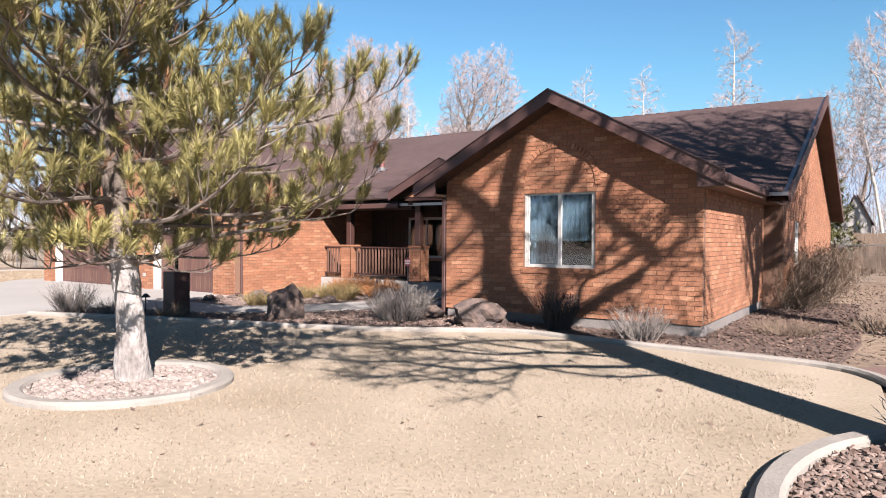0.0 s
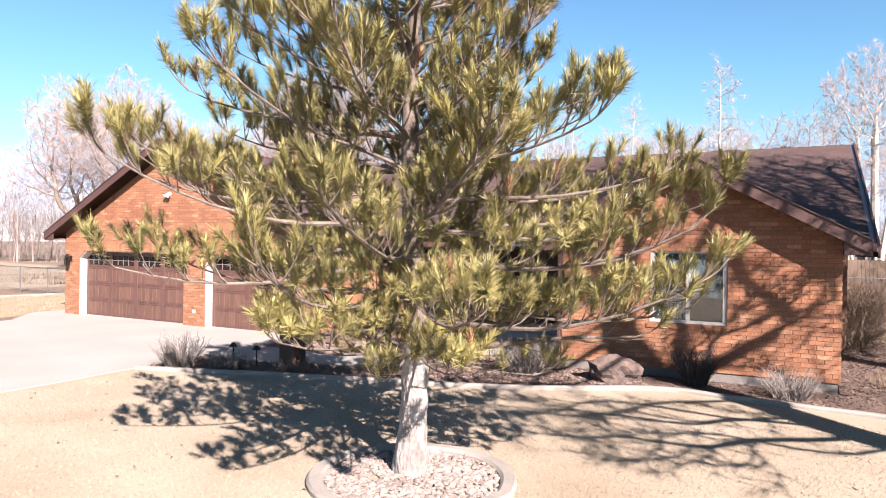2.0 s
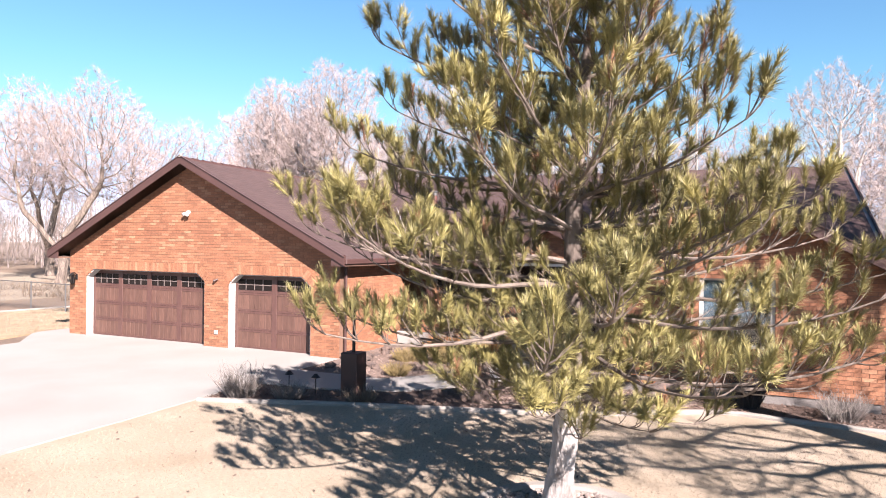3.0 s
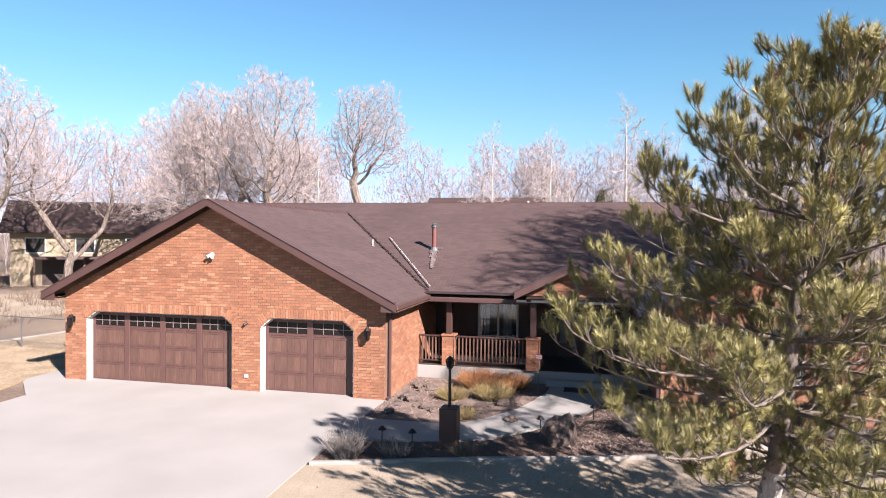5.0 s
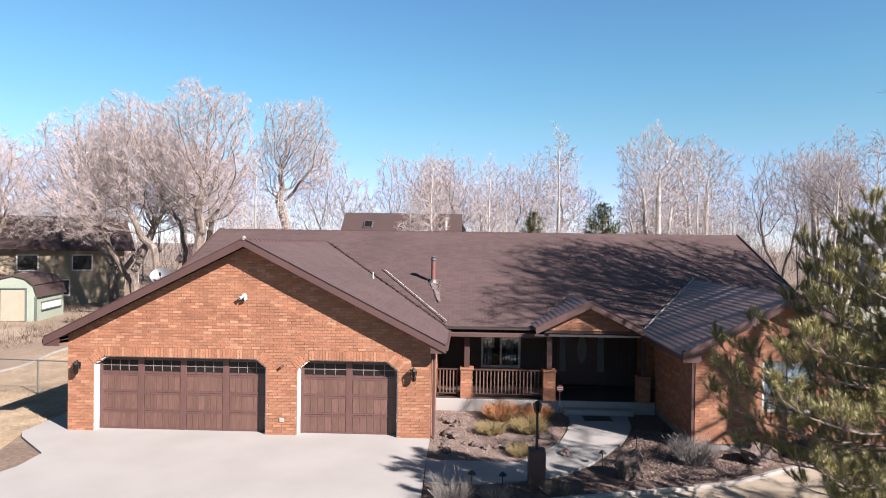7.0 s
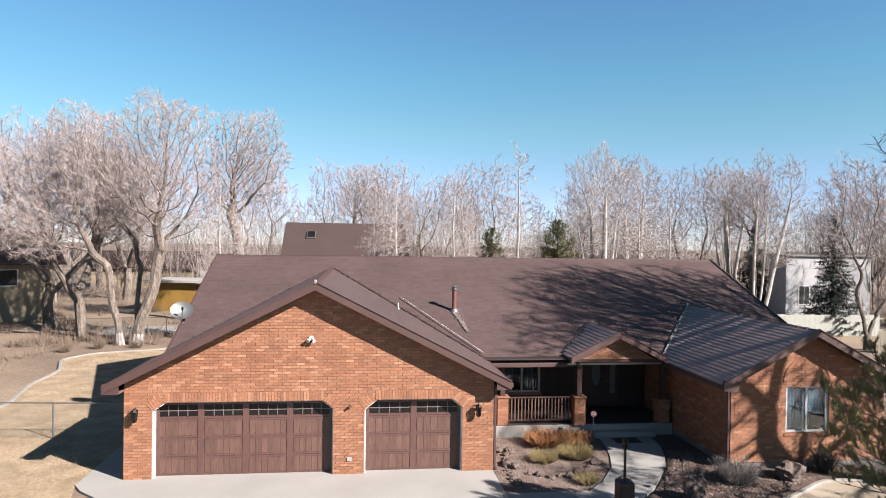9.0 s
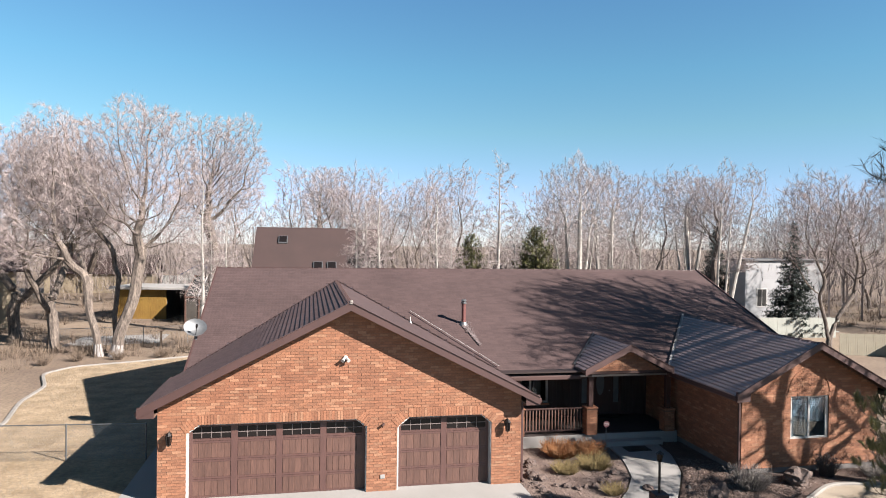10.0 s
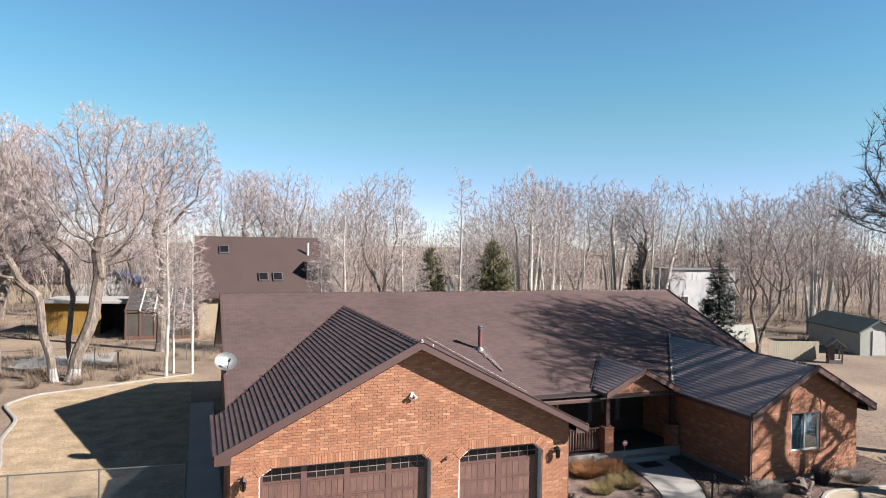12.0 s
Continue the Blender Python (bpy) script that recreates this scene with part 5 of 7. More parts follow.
bush("grey_shrub", "dormant grey shrub clump behind the curb in the rock bed", (24.98, -5.75), 0.32, 0.4, 200, M_LAVENDER, 30)
boulder((14.7, -2.75), (0.36, 0.26, 0.42), 31, "upright brown garden boulder at the path's edge")
boulder((18.35, -1.35), (0.5, 0.36, 0.32), 32, "brown mottled boulder in front of the wing wall")
boulder((16.9, -0.95), (0.34, 0.26, 0.18), 33, "low brown rock by the wing corner")
boulder((10.3, 0.4), (0.25, 0.2, 0.13), 34, "small grey garden rock by the garage wall")
boulder((10.6, 1.6), (0.22, 0.2, 0.12), 35, "small grey garden rock in the bed")
boulder((13.4, -1.2), (0.2, 0.16, 0.1), 36, "small rock beside the path")
rock_dice = random.Random(61)
for k in range(22):
    # an uneven row of edging rocks along the wall and across the bed
    x, y = (10.05 + rock_dice.uniform(0, 0.4), -1.2 + k * 0.36) if k < 11 else (10.2 + (k - 11) * 0.28, 0.25 - 0.9 * math.sin((k - 11) * 0.3) + rock_dice.uniform(-0.2, 0.2))
    r_ = rock_dice.uniform(0.08, 0.2)
    boulder((x, y), (r_, r_ * 0.8, r_ * rock_dice.uniform(0.45, 0.75)), 500 + k, "rough edging rock in the planting bed")


def path_light(x, y):
    l = thing("path_light", "small dark stake light along the path", "garden light", "path lights", at=(x, y, 0))
    part("stake", rod(bmesh.new(), (0, 0, -0.02), (0, 0, 0.36), 0.012), M_DARK, l)
    part("hood", rod(bmesh.new(), (0, 0, 0.34), (0, 0, 0.42), 0.1, 0.03, 10), M_DARK, l)


for x, y in ((10.9, -3.75), (14.2, -2.0), (15.4, -0.6), (11.6, -3.8)):
    path_light(x, y)


# bare broad-leaved trees
def bare_tree(name, label, seed, girth, stems, crowns, bark, twig, points=700, step=0.42, kill=0.75, twigs=3, thin=0.009, long=0.6, base=False, lift=0.12, wander=0.3, tip=0.0075):
    """A leafless tree. Its limbs grow from the stems toward points strewn through the crown's rounded
    volumes, thicken toward the ground as they join, and carry fine twigs toward their ends."""
    t = thing(name, label, "tree", at=(0, 0, 0))
    rng = np.random.default_rng(seed)
    rnd = random.Random(seed)
    total = sum(c[3] * c[4] * c[5] for c in crowns)
    goals = []
    for cx, cy, cz, rx, ry, rz in crowns:
        k = max(12, int(points * rx * ry * rz / total))
        d = rng.normal(size=(k, 3))
        d /= np.linalg.norm(d, axis=1)[:, None]
        r = rng.random(k)[:, None] ** 0.45
        r *= 1 + 0.16 * np.sin(d[:, :1] * 5 + seed) * np.cos(d[:, 1:2] * 4 + seed * 2) + 0.1 * np.sin(d[:, 2:] * 7 + seed)
        goals.append(np.array((cx, cy, cz)) + d * r * np.array((rx, ry, rz)))
    goals = np.vstack(goals)
    nodes, parents, born, roots = [], [], [], 0
    for line in stems:
        line = [Vector(p) for p in line]
        last = -1
        if line[0].z > 0.3 and nodes:
            last = int(np.linalg.norm(np.array(nodes) - np.array(line[0]), axis=1).argmin())
        else:
            roots += 1
        for a, b in zip(line, line[1:]):
            k = max(1, int((b - a).length / step))
            for i in range(0 if last < 0 else 1, k + 1):
                nodes.append(np.array(a.lerp(b, i / k)) + (rng.normal(size=3) * girth * 0.1 if last >= 0 else 0))
                parents.append(last)
                born.append(0)
                last = len(nodes) - 1
    near = np.full(len(goals), 1e9)
    which = np.zeros(len(goals), int)
    fresh = range(len(nodes))
    for _ in range(160):
        if not len(goals) or not len(fresh):
            break
        pts = np.array([nodes[i] for i in fresh])
        dist = np.linalg.norm(goals[:, None, :] - pts[None, :, :], axis=2)
        k = dist.argmin(axis=1)
        best = dist[np.arange(len(goals)), k]
        closer = best < near
        near[closer] = best[closer]
        which[closer] = np.array(list(fresh))[k[closer]]
        keep = near > kill
        goals, near, which = goals[keep], near[keep], which[keep]
        fresh = []
        for i in np.unique(which):
            if born[i] > 3:
                continue
            pull = goals[which == i] - nodes[i]
            d = (pull / np.linalg.norm(pull, axis=1)[:, None]).mean(axis=0)
            old = nodes[i] - nodes[parents[i]] if parents[i] >= 0 else np.array((0, 0, 1.0))
            d = d / (np.linalg.norm(d) + 1e-6) + 0.32 * old / (np.linalg.norm(old) + 1e-6) + rng.normal(size=3) * wander + np.array((0, 0, lift))
            d /= np.linalg.norm(d) + 1e-6
            born[i] += 1
            nodes.append(nodes[i] + d * step)
            parents.append(int(i))
            born.append(0)
            fresh.append(len(nodes) - 1)
    n = len(nodes)
    kids = [[] for _ in range(n)]
    for i, p in enumerate(parents):
        if p >= 0:
            kids[p].append(i)
    ends = sum(1 for k in kids if not k)
    power = math.log(max(2, ends / roots)) / math.log(girth / tip)
    area = [0.0] * n
    for i in range(n - 1, -1, -1):
        if not kids[i]:
            area[i] = tip ** power
        if parents[i] >= 0:
            area[parents[i]] += area[i]
    rad = [a ** (1 / power) for a in area]
    P = [Vector(c) for c in nodes]
    P = [p if parents[i] < 0 or not kids[i] else p * 0.5 + (P[parents[i]] + P[max(kids[i], key=lambda j: rad[j])]) * 0.25 for i, p in enumerate(P)]
    V, F, TV, TF = [], [], [], []
    todo = [(i, -1) for i in range(n) if parents[i] < 0]
    while todo:
        i, frm = todo.pop()
        line, rr = ([P[frm]], [min(rad[frm], rad[i] * 1.25)]) if frm >= 0 else ([], [])
        root = frm < 0
        while True:
            line.append(P[i])
            rr.append(rad[i])
            if not kids[i]:
                break
            order = sorted(kids[i], key=lambda j: -rad[j])
            todo += [(j, i) for j in order[1:]]
            i = order[0]
        if root:
            line[0] = line[0] - Z * 0.12
            rr[0] *= 1.35
            if len(rr) > 2:
                rr[1] *= 1.12
            if base:
                WV, WF = [], []
                tube(WV, WF, line[:3], [rr[0] * 1.03, rr[1] * 1.03, rr[2] * 1.02], 9)
                pydata("painted_base", WV, WF, M_WHITEBARK, t, "white-painted trunk base")
        rr[-1] *= 0.55
        tube(V, F, line, rr, 8 if rr[0] > 0.12 else (5 if rr[0] > 0.05 else 3))
    for i in range(n):
        if rad[i] < tip * 3.6 and parents[i] >= 0:
            d = (P[i] - P[parents[i]]).normalized()
            for _ in range(twigs + (1 if not kids[i] else 0)):
                w = (d * 0.9 + Vector((rnd.gauss(0, 0.55), rnd.gauss(0, 0.55), rnd.gauss(0.25, 0.45)))).normalized()
                ln = long * rnd.uniform(0.5, 1.3)
                s_ = w.cross(Vector((rnd.uniform(-1, 1), rnd.uniform(-1, 1), 0.4))).normalized() * thin
                b_ = len(TV)
                TV.extend((P[i] + s_, P[i] - s_, P[i] + w * ln))
                TF.append((b_, b_ + 1, b_ + 2))
                for g in (0.4,):
                    q = P[i] + w * ln * g
                    w2 = (w + Vector((rnd.uniform(-1, 1), rnd.uniform(-1, 1), rnd.uniform(-0.6, 0.9)))).normalized() * ln * rnd.uniform(0.35, 0.6)
                    b_ = len(TV)
                    TV.extend((q + s_ * 0.7, q - s_ * 0.7, q + w2))
                    TF.append((b_, b_ + 1, b_ + 2))
    pydata("trunk", V, F, bark, t)
    tagged(pydata("crown", TV, TF, twig, t, "fine bare twigs"), kind="stuff")
    return t


def stand(proto, x, y, scale=1.0, turn=0.0, z=-0.04, wide=1.0, label=""):
    m = pose(x, y, z, 0, 0, turn)
    c = copy_thing(proto, m)
    c.scale = (scale * wide, scale * wide, scale)
    if label:
        tagged(c, label)
    return c


cotton = bare_tree("cottonwood_tree", "large bare cottonwood with pale limbs and a white-painted trunk base", 41, 0.25,
                   [[(-0.45, 0, 0), (-0.6, 0, 1.5), (-1.05, 0.1, 2.8), (-1.2, 0.2, 4.4)], [(0.5, 0, 0), (0.85, 0, 1.8), (1.5, 0.1, 3.4), (1.8, 0.2, 5.6)], [(0.3, 1.3, 0), (0.05, 1.4, 2.2), (0.25, 1.6, 4.6)]],
                   [(-2.6, 0.4, 11.0, 3.5, 3.4, 4.4), (2.1, 0.4, 11.6, 3.2, 3.4, 4.7), (-5.0, -0.3, 7.4, 2.0, 2.4, 2.2), (3.9, 0, 8.6, 1.6, 1.8, 2.0)], M_BARK, M_TWIG, 6400, 0.36, 0.4, 14, 0.0075, 0.5, tip=0.0065, base=True, lift=0.0, wander=0.34)
cotton.matrix_basis = pose(-9.0, 25.2, -0.04)
lone_cotton = bare_tree("cottonwood_tree", "large bare cottonwood with spreading pale limbs", 43, 0.34,
                        [[(0, 0, 0), (0.15, 0.1, 1.6), (-0.1, 0.1, 3.2), (0.1, 0, 4.4)], [(0.0, 0.1, 2.2), (-1.3, 0, 3.8), (-2.6, -0.2, 5.4)], [(-0.05, 0.1, 3.0), (1.2, 0.3, 5.0), (2.4, 0.4, 7.0)]],
                        [(-2.0, 0.2, 10.6, 3.4, 3.4, 4.2), (2.4, 0.2, 11.2, 3.2, 3.4, 4.4), (-5.0, -0.3, 7.6, 2.0, 2.4, 2.2), (4.9, 0.2, 8.4, 1.8, 2.2, 2.2)], M_BARK, M_TWIG, 5000, 0.36, 0.42, 9, 0.0095, 0.52, tip=0.0065, lift=0.0, wander=0.34)
lone_cotton.matrix_basis = pose(-25.5, 18.0, -0.04, 0, 0, 30)
round_tree = bare_tree("round_tree", "bare round-crowned tree with dark crooked limbs", 52, 0.36,
                       [[(0, 0, 0), (0.1, 0, 4.0), (0.25, 0, 6.7), (-0.3, 0, 8.4)]],
                       [(1.0, 0, 13.3, 3.2, 3.0, 3.5), (-1.5, 0, 11.2, 1.6, 1.8, 2.0), (2.9, 0, 11.2, 1.3, 1.4, 1.2)], M_BARK, M_TWIG, 3800, 0.36, 0.38, 14, 0.0075, 0.46, tip=0.0065, lift=0.0, wander=0.42)
round_tree.matrix_basis = pose(-4.2, 35.0, -0.04)
aspen = bare_tree("aspen_tree", "slender bare aspen with white bark", 63, 0.1,
                  [[(0, 0, 0), (0.08, 0.03, 4.0), (-0.05, 0.1, 8.0), (0.05, 0.05, 10.8)]],
                  [(0, 0, 6.5, 1.35, 1.35, 3.6), (0, 0, 9.8, 0.8, 0.8, 2.2)], M_PALEBARK, M_TWIG, 1300, 0.3, 0.3, 9, 0.006, 0.36, lift=0.3)
aspen.matrix_basis = pose(-3.4, 25.2, -0.04)
row_tree = bare_tree("poplar_tree", "tall bare multi-stemmed tree with pale stems", 74, 0.14,
                     [[(-0.5, 0, 0), (-1.0, 0, 3.5), (-1.9, 0.1, 8.5)], [(-0.15, 0.2, 0), (-0.4, 0.4, 4.0), (-0.6, 0.6, 9.5)], [(0.15, 0, 0), (0.3, -0.3, 4.0), (0.2, -0.5, 10.0)], [(0.45, 0.1, 0), (0.9, 0.1, 4.0), (1.5, 0.3, 9.0)], [(0.3, -0.3, 0), (0.8, -0.9, 4.0), (1.0, -1.6, 8.0)]],
                     [(0, 0, 11.2, 2.9, 2.7, 3.8), (0, 0, 7.5, 2.6, 2.4, 2.2)], M_PALEBARK, M_TWIG, 3400, 0.36, 0.4, 8, 0.0095, 0.5, tip=0.0065, lift=0.15, wander=0.36)
row_tree.matrix_basis = pose(25.0, 33.0, -0.04)
slim_tree = bare_tree("poplar_tree", "bare poplar with a pair of leaning white stems", 79, 0.13,
                      [[(-0.2, 0, 0), (0.3, 0, 4.0), (0.7, 0.1, 10.5)], [(0.25, 0, 0), (1.3, 0.1, 4.5), (2.9, 0.3, 10.5)], [(-0.4, 0.2, 0), (-0.3, 0.4, 5.0), (0.1, 0.6, 11.0)]],
                      [(0.3, 0.2, 11.5, 1.2, 1.3, 4.0), (3.0, 0.3, 11.0, 1.4, 1.4, 3.8), (1.2, 0, 6.5, 2.0, 1.6, 2.2)], M_PALEBARK, M_TWIG, 2600, 0.36, 0.4, 11, 0.008, 0.48, tip=0.0065, lift=0.25)
slim_tree.matrix_basis = pose(40.2, 35.0, -0.04)
wide_tree = bare_tree("elm_tree", "broad bare shade tree with grey bark", 85, 0.2,
                      [[(0, 0, 0), (-0.15, 0, 1.6), (-0.7, 0, 3.4)], [(0.05, 0, 0.9), (0.6, 0, 2.4), (1.9, 0, 4.0)]],
                      [(-0.6, 0, 9.2, 3.0, 3.2, 3.8), (2.4, 0, 8.0, 2.6, 2.8, 3.0), (-2.8, 0, 7.6, 1.8, 2.2, 2.0)], M_BARK, M_TWIG, 2400, 0.4, 0.48, 8, 0.0105, 0.58, lift=0.02, wander=0.36, tip=0.0065)
wide_tree.matrix_basis = pose(39.4, 21.4, -0.04)
# trees beside the front yard, whose shade falls on the wing, the roof and the lawn
ACROSS = Vector((0.639, 0.769, 0))     # the way square to the sun, along which this tree spreads


def limbs(*lines):
    """Limbs given as (metres across, height) along the tree's spread."""
    return [[tuple(ACROSS * a + Vector((0.15 * math.sin(3 * h), 0.12 * math.cos(2 * h) - 0.12, h))) for a, h in line] for line in lines]


yard_tree = bare_tree("yard_tree", "bare shade tree beside the front yard", 96, 0.35,
                      limbs([(0, 0), (0.1, 3.0), (0.5, 5.8), (0.62, 7.2), (0.68, 8.2), (0.87, 9.2), (1.1, 10.4)],
                            [(0.5, 5.8), (0.17, 6.6), (-0.02, 7.7), (-0.21, 8.75), (-0.6, 9.75), (-1.3, 11.0)],
                            [(-0.15, 8.6), (0.0, 9.6), (0.24, 10.6), (0.6, 12.4)],
                            [(0.55, 6.0), (1.0, 6.3), (1.83, 6.65), (2.3, 6.45)],
                            [(1.75, 6.6), (1.58, 7.42), (1.32, 8.1), (1.5, 9.2)]),
                      [(0.5, 0.4, 11.9, 1.6, 1.6, 1.6), (0.9, 1.1, 8.6, 1.3, 1.5, 1.7), (-0.5, -0.6, 9.6, 0.9, 1.1, 1.5), (-0.8, -0.9, 11.0, 1.4, 1.5, 1.3), (-1.7, -2.0, 4.6, 1.3, 1.5, 1.2), (-2.4, -2.9, 5.6, 1.2, 1.3, 0.9), (-0.2, -0.3, 4.6, 0.9, 0.9, 0.7),
                       (1.4, 1.7, 5.6, 1.0, 1.0, 0.7), (-1.7, 3.0, 5.0, 0.9, 1.4, 0.9), (-2.3, -2.8, 9.0, 1.3, 1.4, 1.2), (-1.5, -1.9, 7.4, 1.2, 1.2, 1.0)],
                      M_DARKBARK, M_BARK, 5600, 0.32, 0.36, 6, 0.012, 0.5, wander=0.4, tip=0.012)
yard_tree.matrix_basis = pose(26.6, -7.15, -0.04)
tall_yard_tree = bare_tree("yard_tree", "tall bare shade tree beside the house", 97, 0.3,
                           [[(0, 0, 0), (0, 0.1, 3.2), (0.2, 0.2, 5.0)]],
                           [(-0.8, 1.2, 11.0, 4.9, 4.6, 4.0), (2.2, -0.6, 10.2, 3.2, 3.2, 3.0), (-2.1, -2.5, 14.1, 2.4, 2.4, 1.8), (-0.6, -0.8, 15.4, 3.0, 3.0, 2.2), (-3.4, -4.1, 13.6, 1.8, 2.0, 1.4)], M_BARK, M_BARK, 9400, 0.36, 0.38, 4, 0.013, 0.65, wander=0.35, tip=0.017)
tall_yard_tree.matrix_basis = pose(29.3, -1.7, -0.04)

for x, y, s, a, w in ((-13.2, 28.5, 0.98, 70, 1.0), (-17.5, 34, 1.05, 170, 1.1), (-26.5, 28.5, 0.95, 220, 1.0), (-33, 49, 1.05, 20, 1.2), (-20, 58, 1.1, 300, 1.2), (-35, 24.0, 1.0, 120, 1.0)):
    stand(lone_cotton, x, y, s, a, wide=w)
for x, y, s, a in ((-1.9, 25.5, 0.8, 90), (-3.0, 26.1, 0.75, 200), (8.2, 28.4, 1.05, 10), (7.4, 29.6, 0.9, 120), (6.7, 29.0, 0.85, 70), (12.3, 27.6, 1.0, 40), (13.5, 28.3, 0.8, 140), (17.2, 28.5, 1.18, 120), (28.4, 33, 1.0, 33), (31.5, 34, 0.95, 99), (20.8, 36, 0.9, 66)):
    stand(aspen, x, y, s, a)
for x, y, s, a, w in ((30.5, 39, 1.0, 40, 1.1), (47, 52, 1.1, 280, 1.2), (66, 38, 1.15, 15, 1.2), (56, 31, 0.95, 75, 1.1)):
    stand(row_tree, x, y, s, a, wide=w)
for x, y, s, a in ((3, 66, 1.3, 0), (9, 68, 1.32, 90), (14.8, 57.5, 1.15, 200), (21, 66, 1.35, 130), (-50, 50, 1.2, 80), (-9, 74, 1.4, 45), (63, 23, 1.0, 20), (49, 64, 1.35, 110), (70, 50, 1.2, 170), (30, 52, 1.1, 250), (60, 48, 1.15, 310), (59, 30, 0.85, 40)):
    stand(wide_tree, x, y, s, a)
for x, y, s, a in ((5, 84, 1.1, 30), (-28, 72, 1.1, 200), (44, 42, 0.85, 110)):
    stand(round_tree, x, y, s, a)


def conifer(name, label, height, radius, seed, mat, full=0.85, droop=0.25):
    """A needle tree: a trunk with tiers of sprays."""
    rnd = random.Random(seed)
    t = thing(name, label, "tree")
    bm = bmesh.new()
    rod(bm, (0, 0, -0.05), (0, 0, height * 0.96), height * 0.018, 0.01, 7)
    part("trunk", bm, M_DARKBARK, t)
    V, F = [], []
    z = height * 0.05
    while z < height:
        f = z / height
        reach = radius * (1 - f) ** full + 0.06
        for j in range(15 if f < 0.7 else 9):
            a = rnd.uniform(0, 6.28)
            ln = reach * rnd.uniform(0.62, 1.15)
            k = max(4, int(ln * 8))
            for i in range(k):
                g = ((i + rnd.random()) / k) ** 0.6
                p = Vector((math.cos(a) * ln * g, math.sin(a) * ln * g, z - droop * ln * g + 0.2 * ln * g * g + rnd.uniform(-0.05, 0.05)))
                for _ in range(5):
                    w = Vector((math.cos(a) * 0.7 + rnd.uniform(-1, 1), math.sin(a) * 0.7 + rnd.uniform(-1, 1), rnd.uniform(-0.6, 0.5))).normalized() * rnd.uniform(0.16, 0.42)
                    c = w.cross(Z).normalized() * 0.045
                    b = len(V)
                    V.extend((p - c, p + c, p + w))
                    F.append((b, b + 1, b + 2))
        z += height * 0.026
    tagged(pydata("crown", V, F, mat, t, "dense needles"), kind="stuff")
    return t


spruce = conifer("spruce_tree", "blue-grey spruce beside the white house", 9.4, 2.5, 5, M_SPRUCE, 0.9, 0.35)
spruce.matrix_basis = pose(43.0, 29.6, -0.04)
juniper = conifer("juniper_tree", "bushy olive-green evergreen among the bare trees", 8.6, 2.7, 6, M_JUNIPER, 0.5, -0.1)
juniper.matrix_basis = pose(20.5, 29.8, -0.04)
stand(juniper, 15.7, 31.2, 0.93, 60, wide=0.75, label="narrow olive-green evergreen among the bare trees")
stand(spruce, 46.5, 46.0, 1.0, 160, wide=1.0, label="dark spruce far back among bare trees")


# ---- east side ----
def dead_vine(label, y0, y1, count, seed):
    """Dry creeper heaped against the east wall: looping stems and a mesh of fine tendrils."""
    rnd = random.Random(seed)
    t = thing("dead_vine", label, "vine", "dry shrubs", at=(22.4, y0, -0.04))
    V, F, TV, TF = [], [], [], []
    for _ in range(count):
        x, y = rnd.uniform(0.05, 0.75), rnd.uniform(0, y1 - y0)
        p, d = Vector((x, y, 0.0)), Vector((rnd.uniform(-0.4, 0.5), rnd.uniform(-0.8, 0.8), 1.0)).normalized()
        line, top = [p], rnd.uniform(0.8, 1.55)
        for i in range(9):
            pull = -0.45 if p.z > top else 0.1
            d = (d + Vector((rnd.gauss(0, 0.35) - (0.25 if p.x > 0.9 else -0.1), rnd.gauss(0, 0.5), rnd.gauss(pull, 0.3)))).normalized()
            p = p + d * rnd.uniform(0.14, 0.26)
            p.x, p.z = max(0.04, p.x), max(0.03, p.z)
            line.append(p.copy())
            for _k in range(3):
                w = Vector((rnd.gauss(0, 1), rnd.gauss(0, 1), rnd.gauss(-0.2, 0.8))).normalized() * rnd.uniform(0.1, 0.32)
                c = w.cross(Vector((0.3, 0.5, 0.8))).normalized() * 0.005
                b = len(TV)
                TV.extend((p - c, p + c, p + w))
                TF.append((b, b + 1, b + 2))
        r = rnd.uniform(0.004, 0.011)
        tube(V, F, line, [r * (1 - 0.07 * i) for i in range(len(line))], 3)
    tagged(pydata("stem_mass", V, F, M_DRYSTEM, t), kind="stuff")
    tagged(pydata("tendril_mass", TV, TF, M_DRYSTEM, t, "fine dry tendrils"), kind="stuff")


dead_vine("tall tangle of dry brown vines heaped against the east wall", 5.6, 9.6, 330, 301)
dead_vine("tangle of dry brown vines along the rear of the east wall", 9.7, 15.5, 420, 302)
bush("dry_shrub", "low dry brown twigs beside the wing corner", (23.2, 0.9), 1.1, 0.28, 260, M_DRYSTEM, 303, "shrub", 1.6, "dry shrubs")
bush("dry_shrub", "low dry brown twigs over bare soil", (24.6, 2.6), 1.5, 0.26, 260, M_DRYSTEM, 304, "shrub", 1.7, "dry shrubs")
bush("dry_shrub", "low dry brown twigs by the flagstones", (26.0, 4.6), 1.8, 0.4, 320, M_DRYSTEM, 305, "shrub", 1.7, "dry shrubs")
# dark twig cone added in place of the trunk shadow under the window
bush("trunk_shadow_twigs", "dark twig cone standing in for a trunk shadow on the wing wall", (19.75, -0.95), 0.4, 0.6, 300, M_DARKBARK, 306, "shrub", 0.5, "shrubs", 0.009)
chips("leaf_litter", "brown leaf litter beside the house", [(22.3, -0.4), (24.3, -1.9), (30, 0), (32, 16), (23, 17), (22.6, 6)], 9000, 307, 0.03)


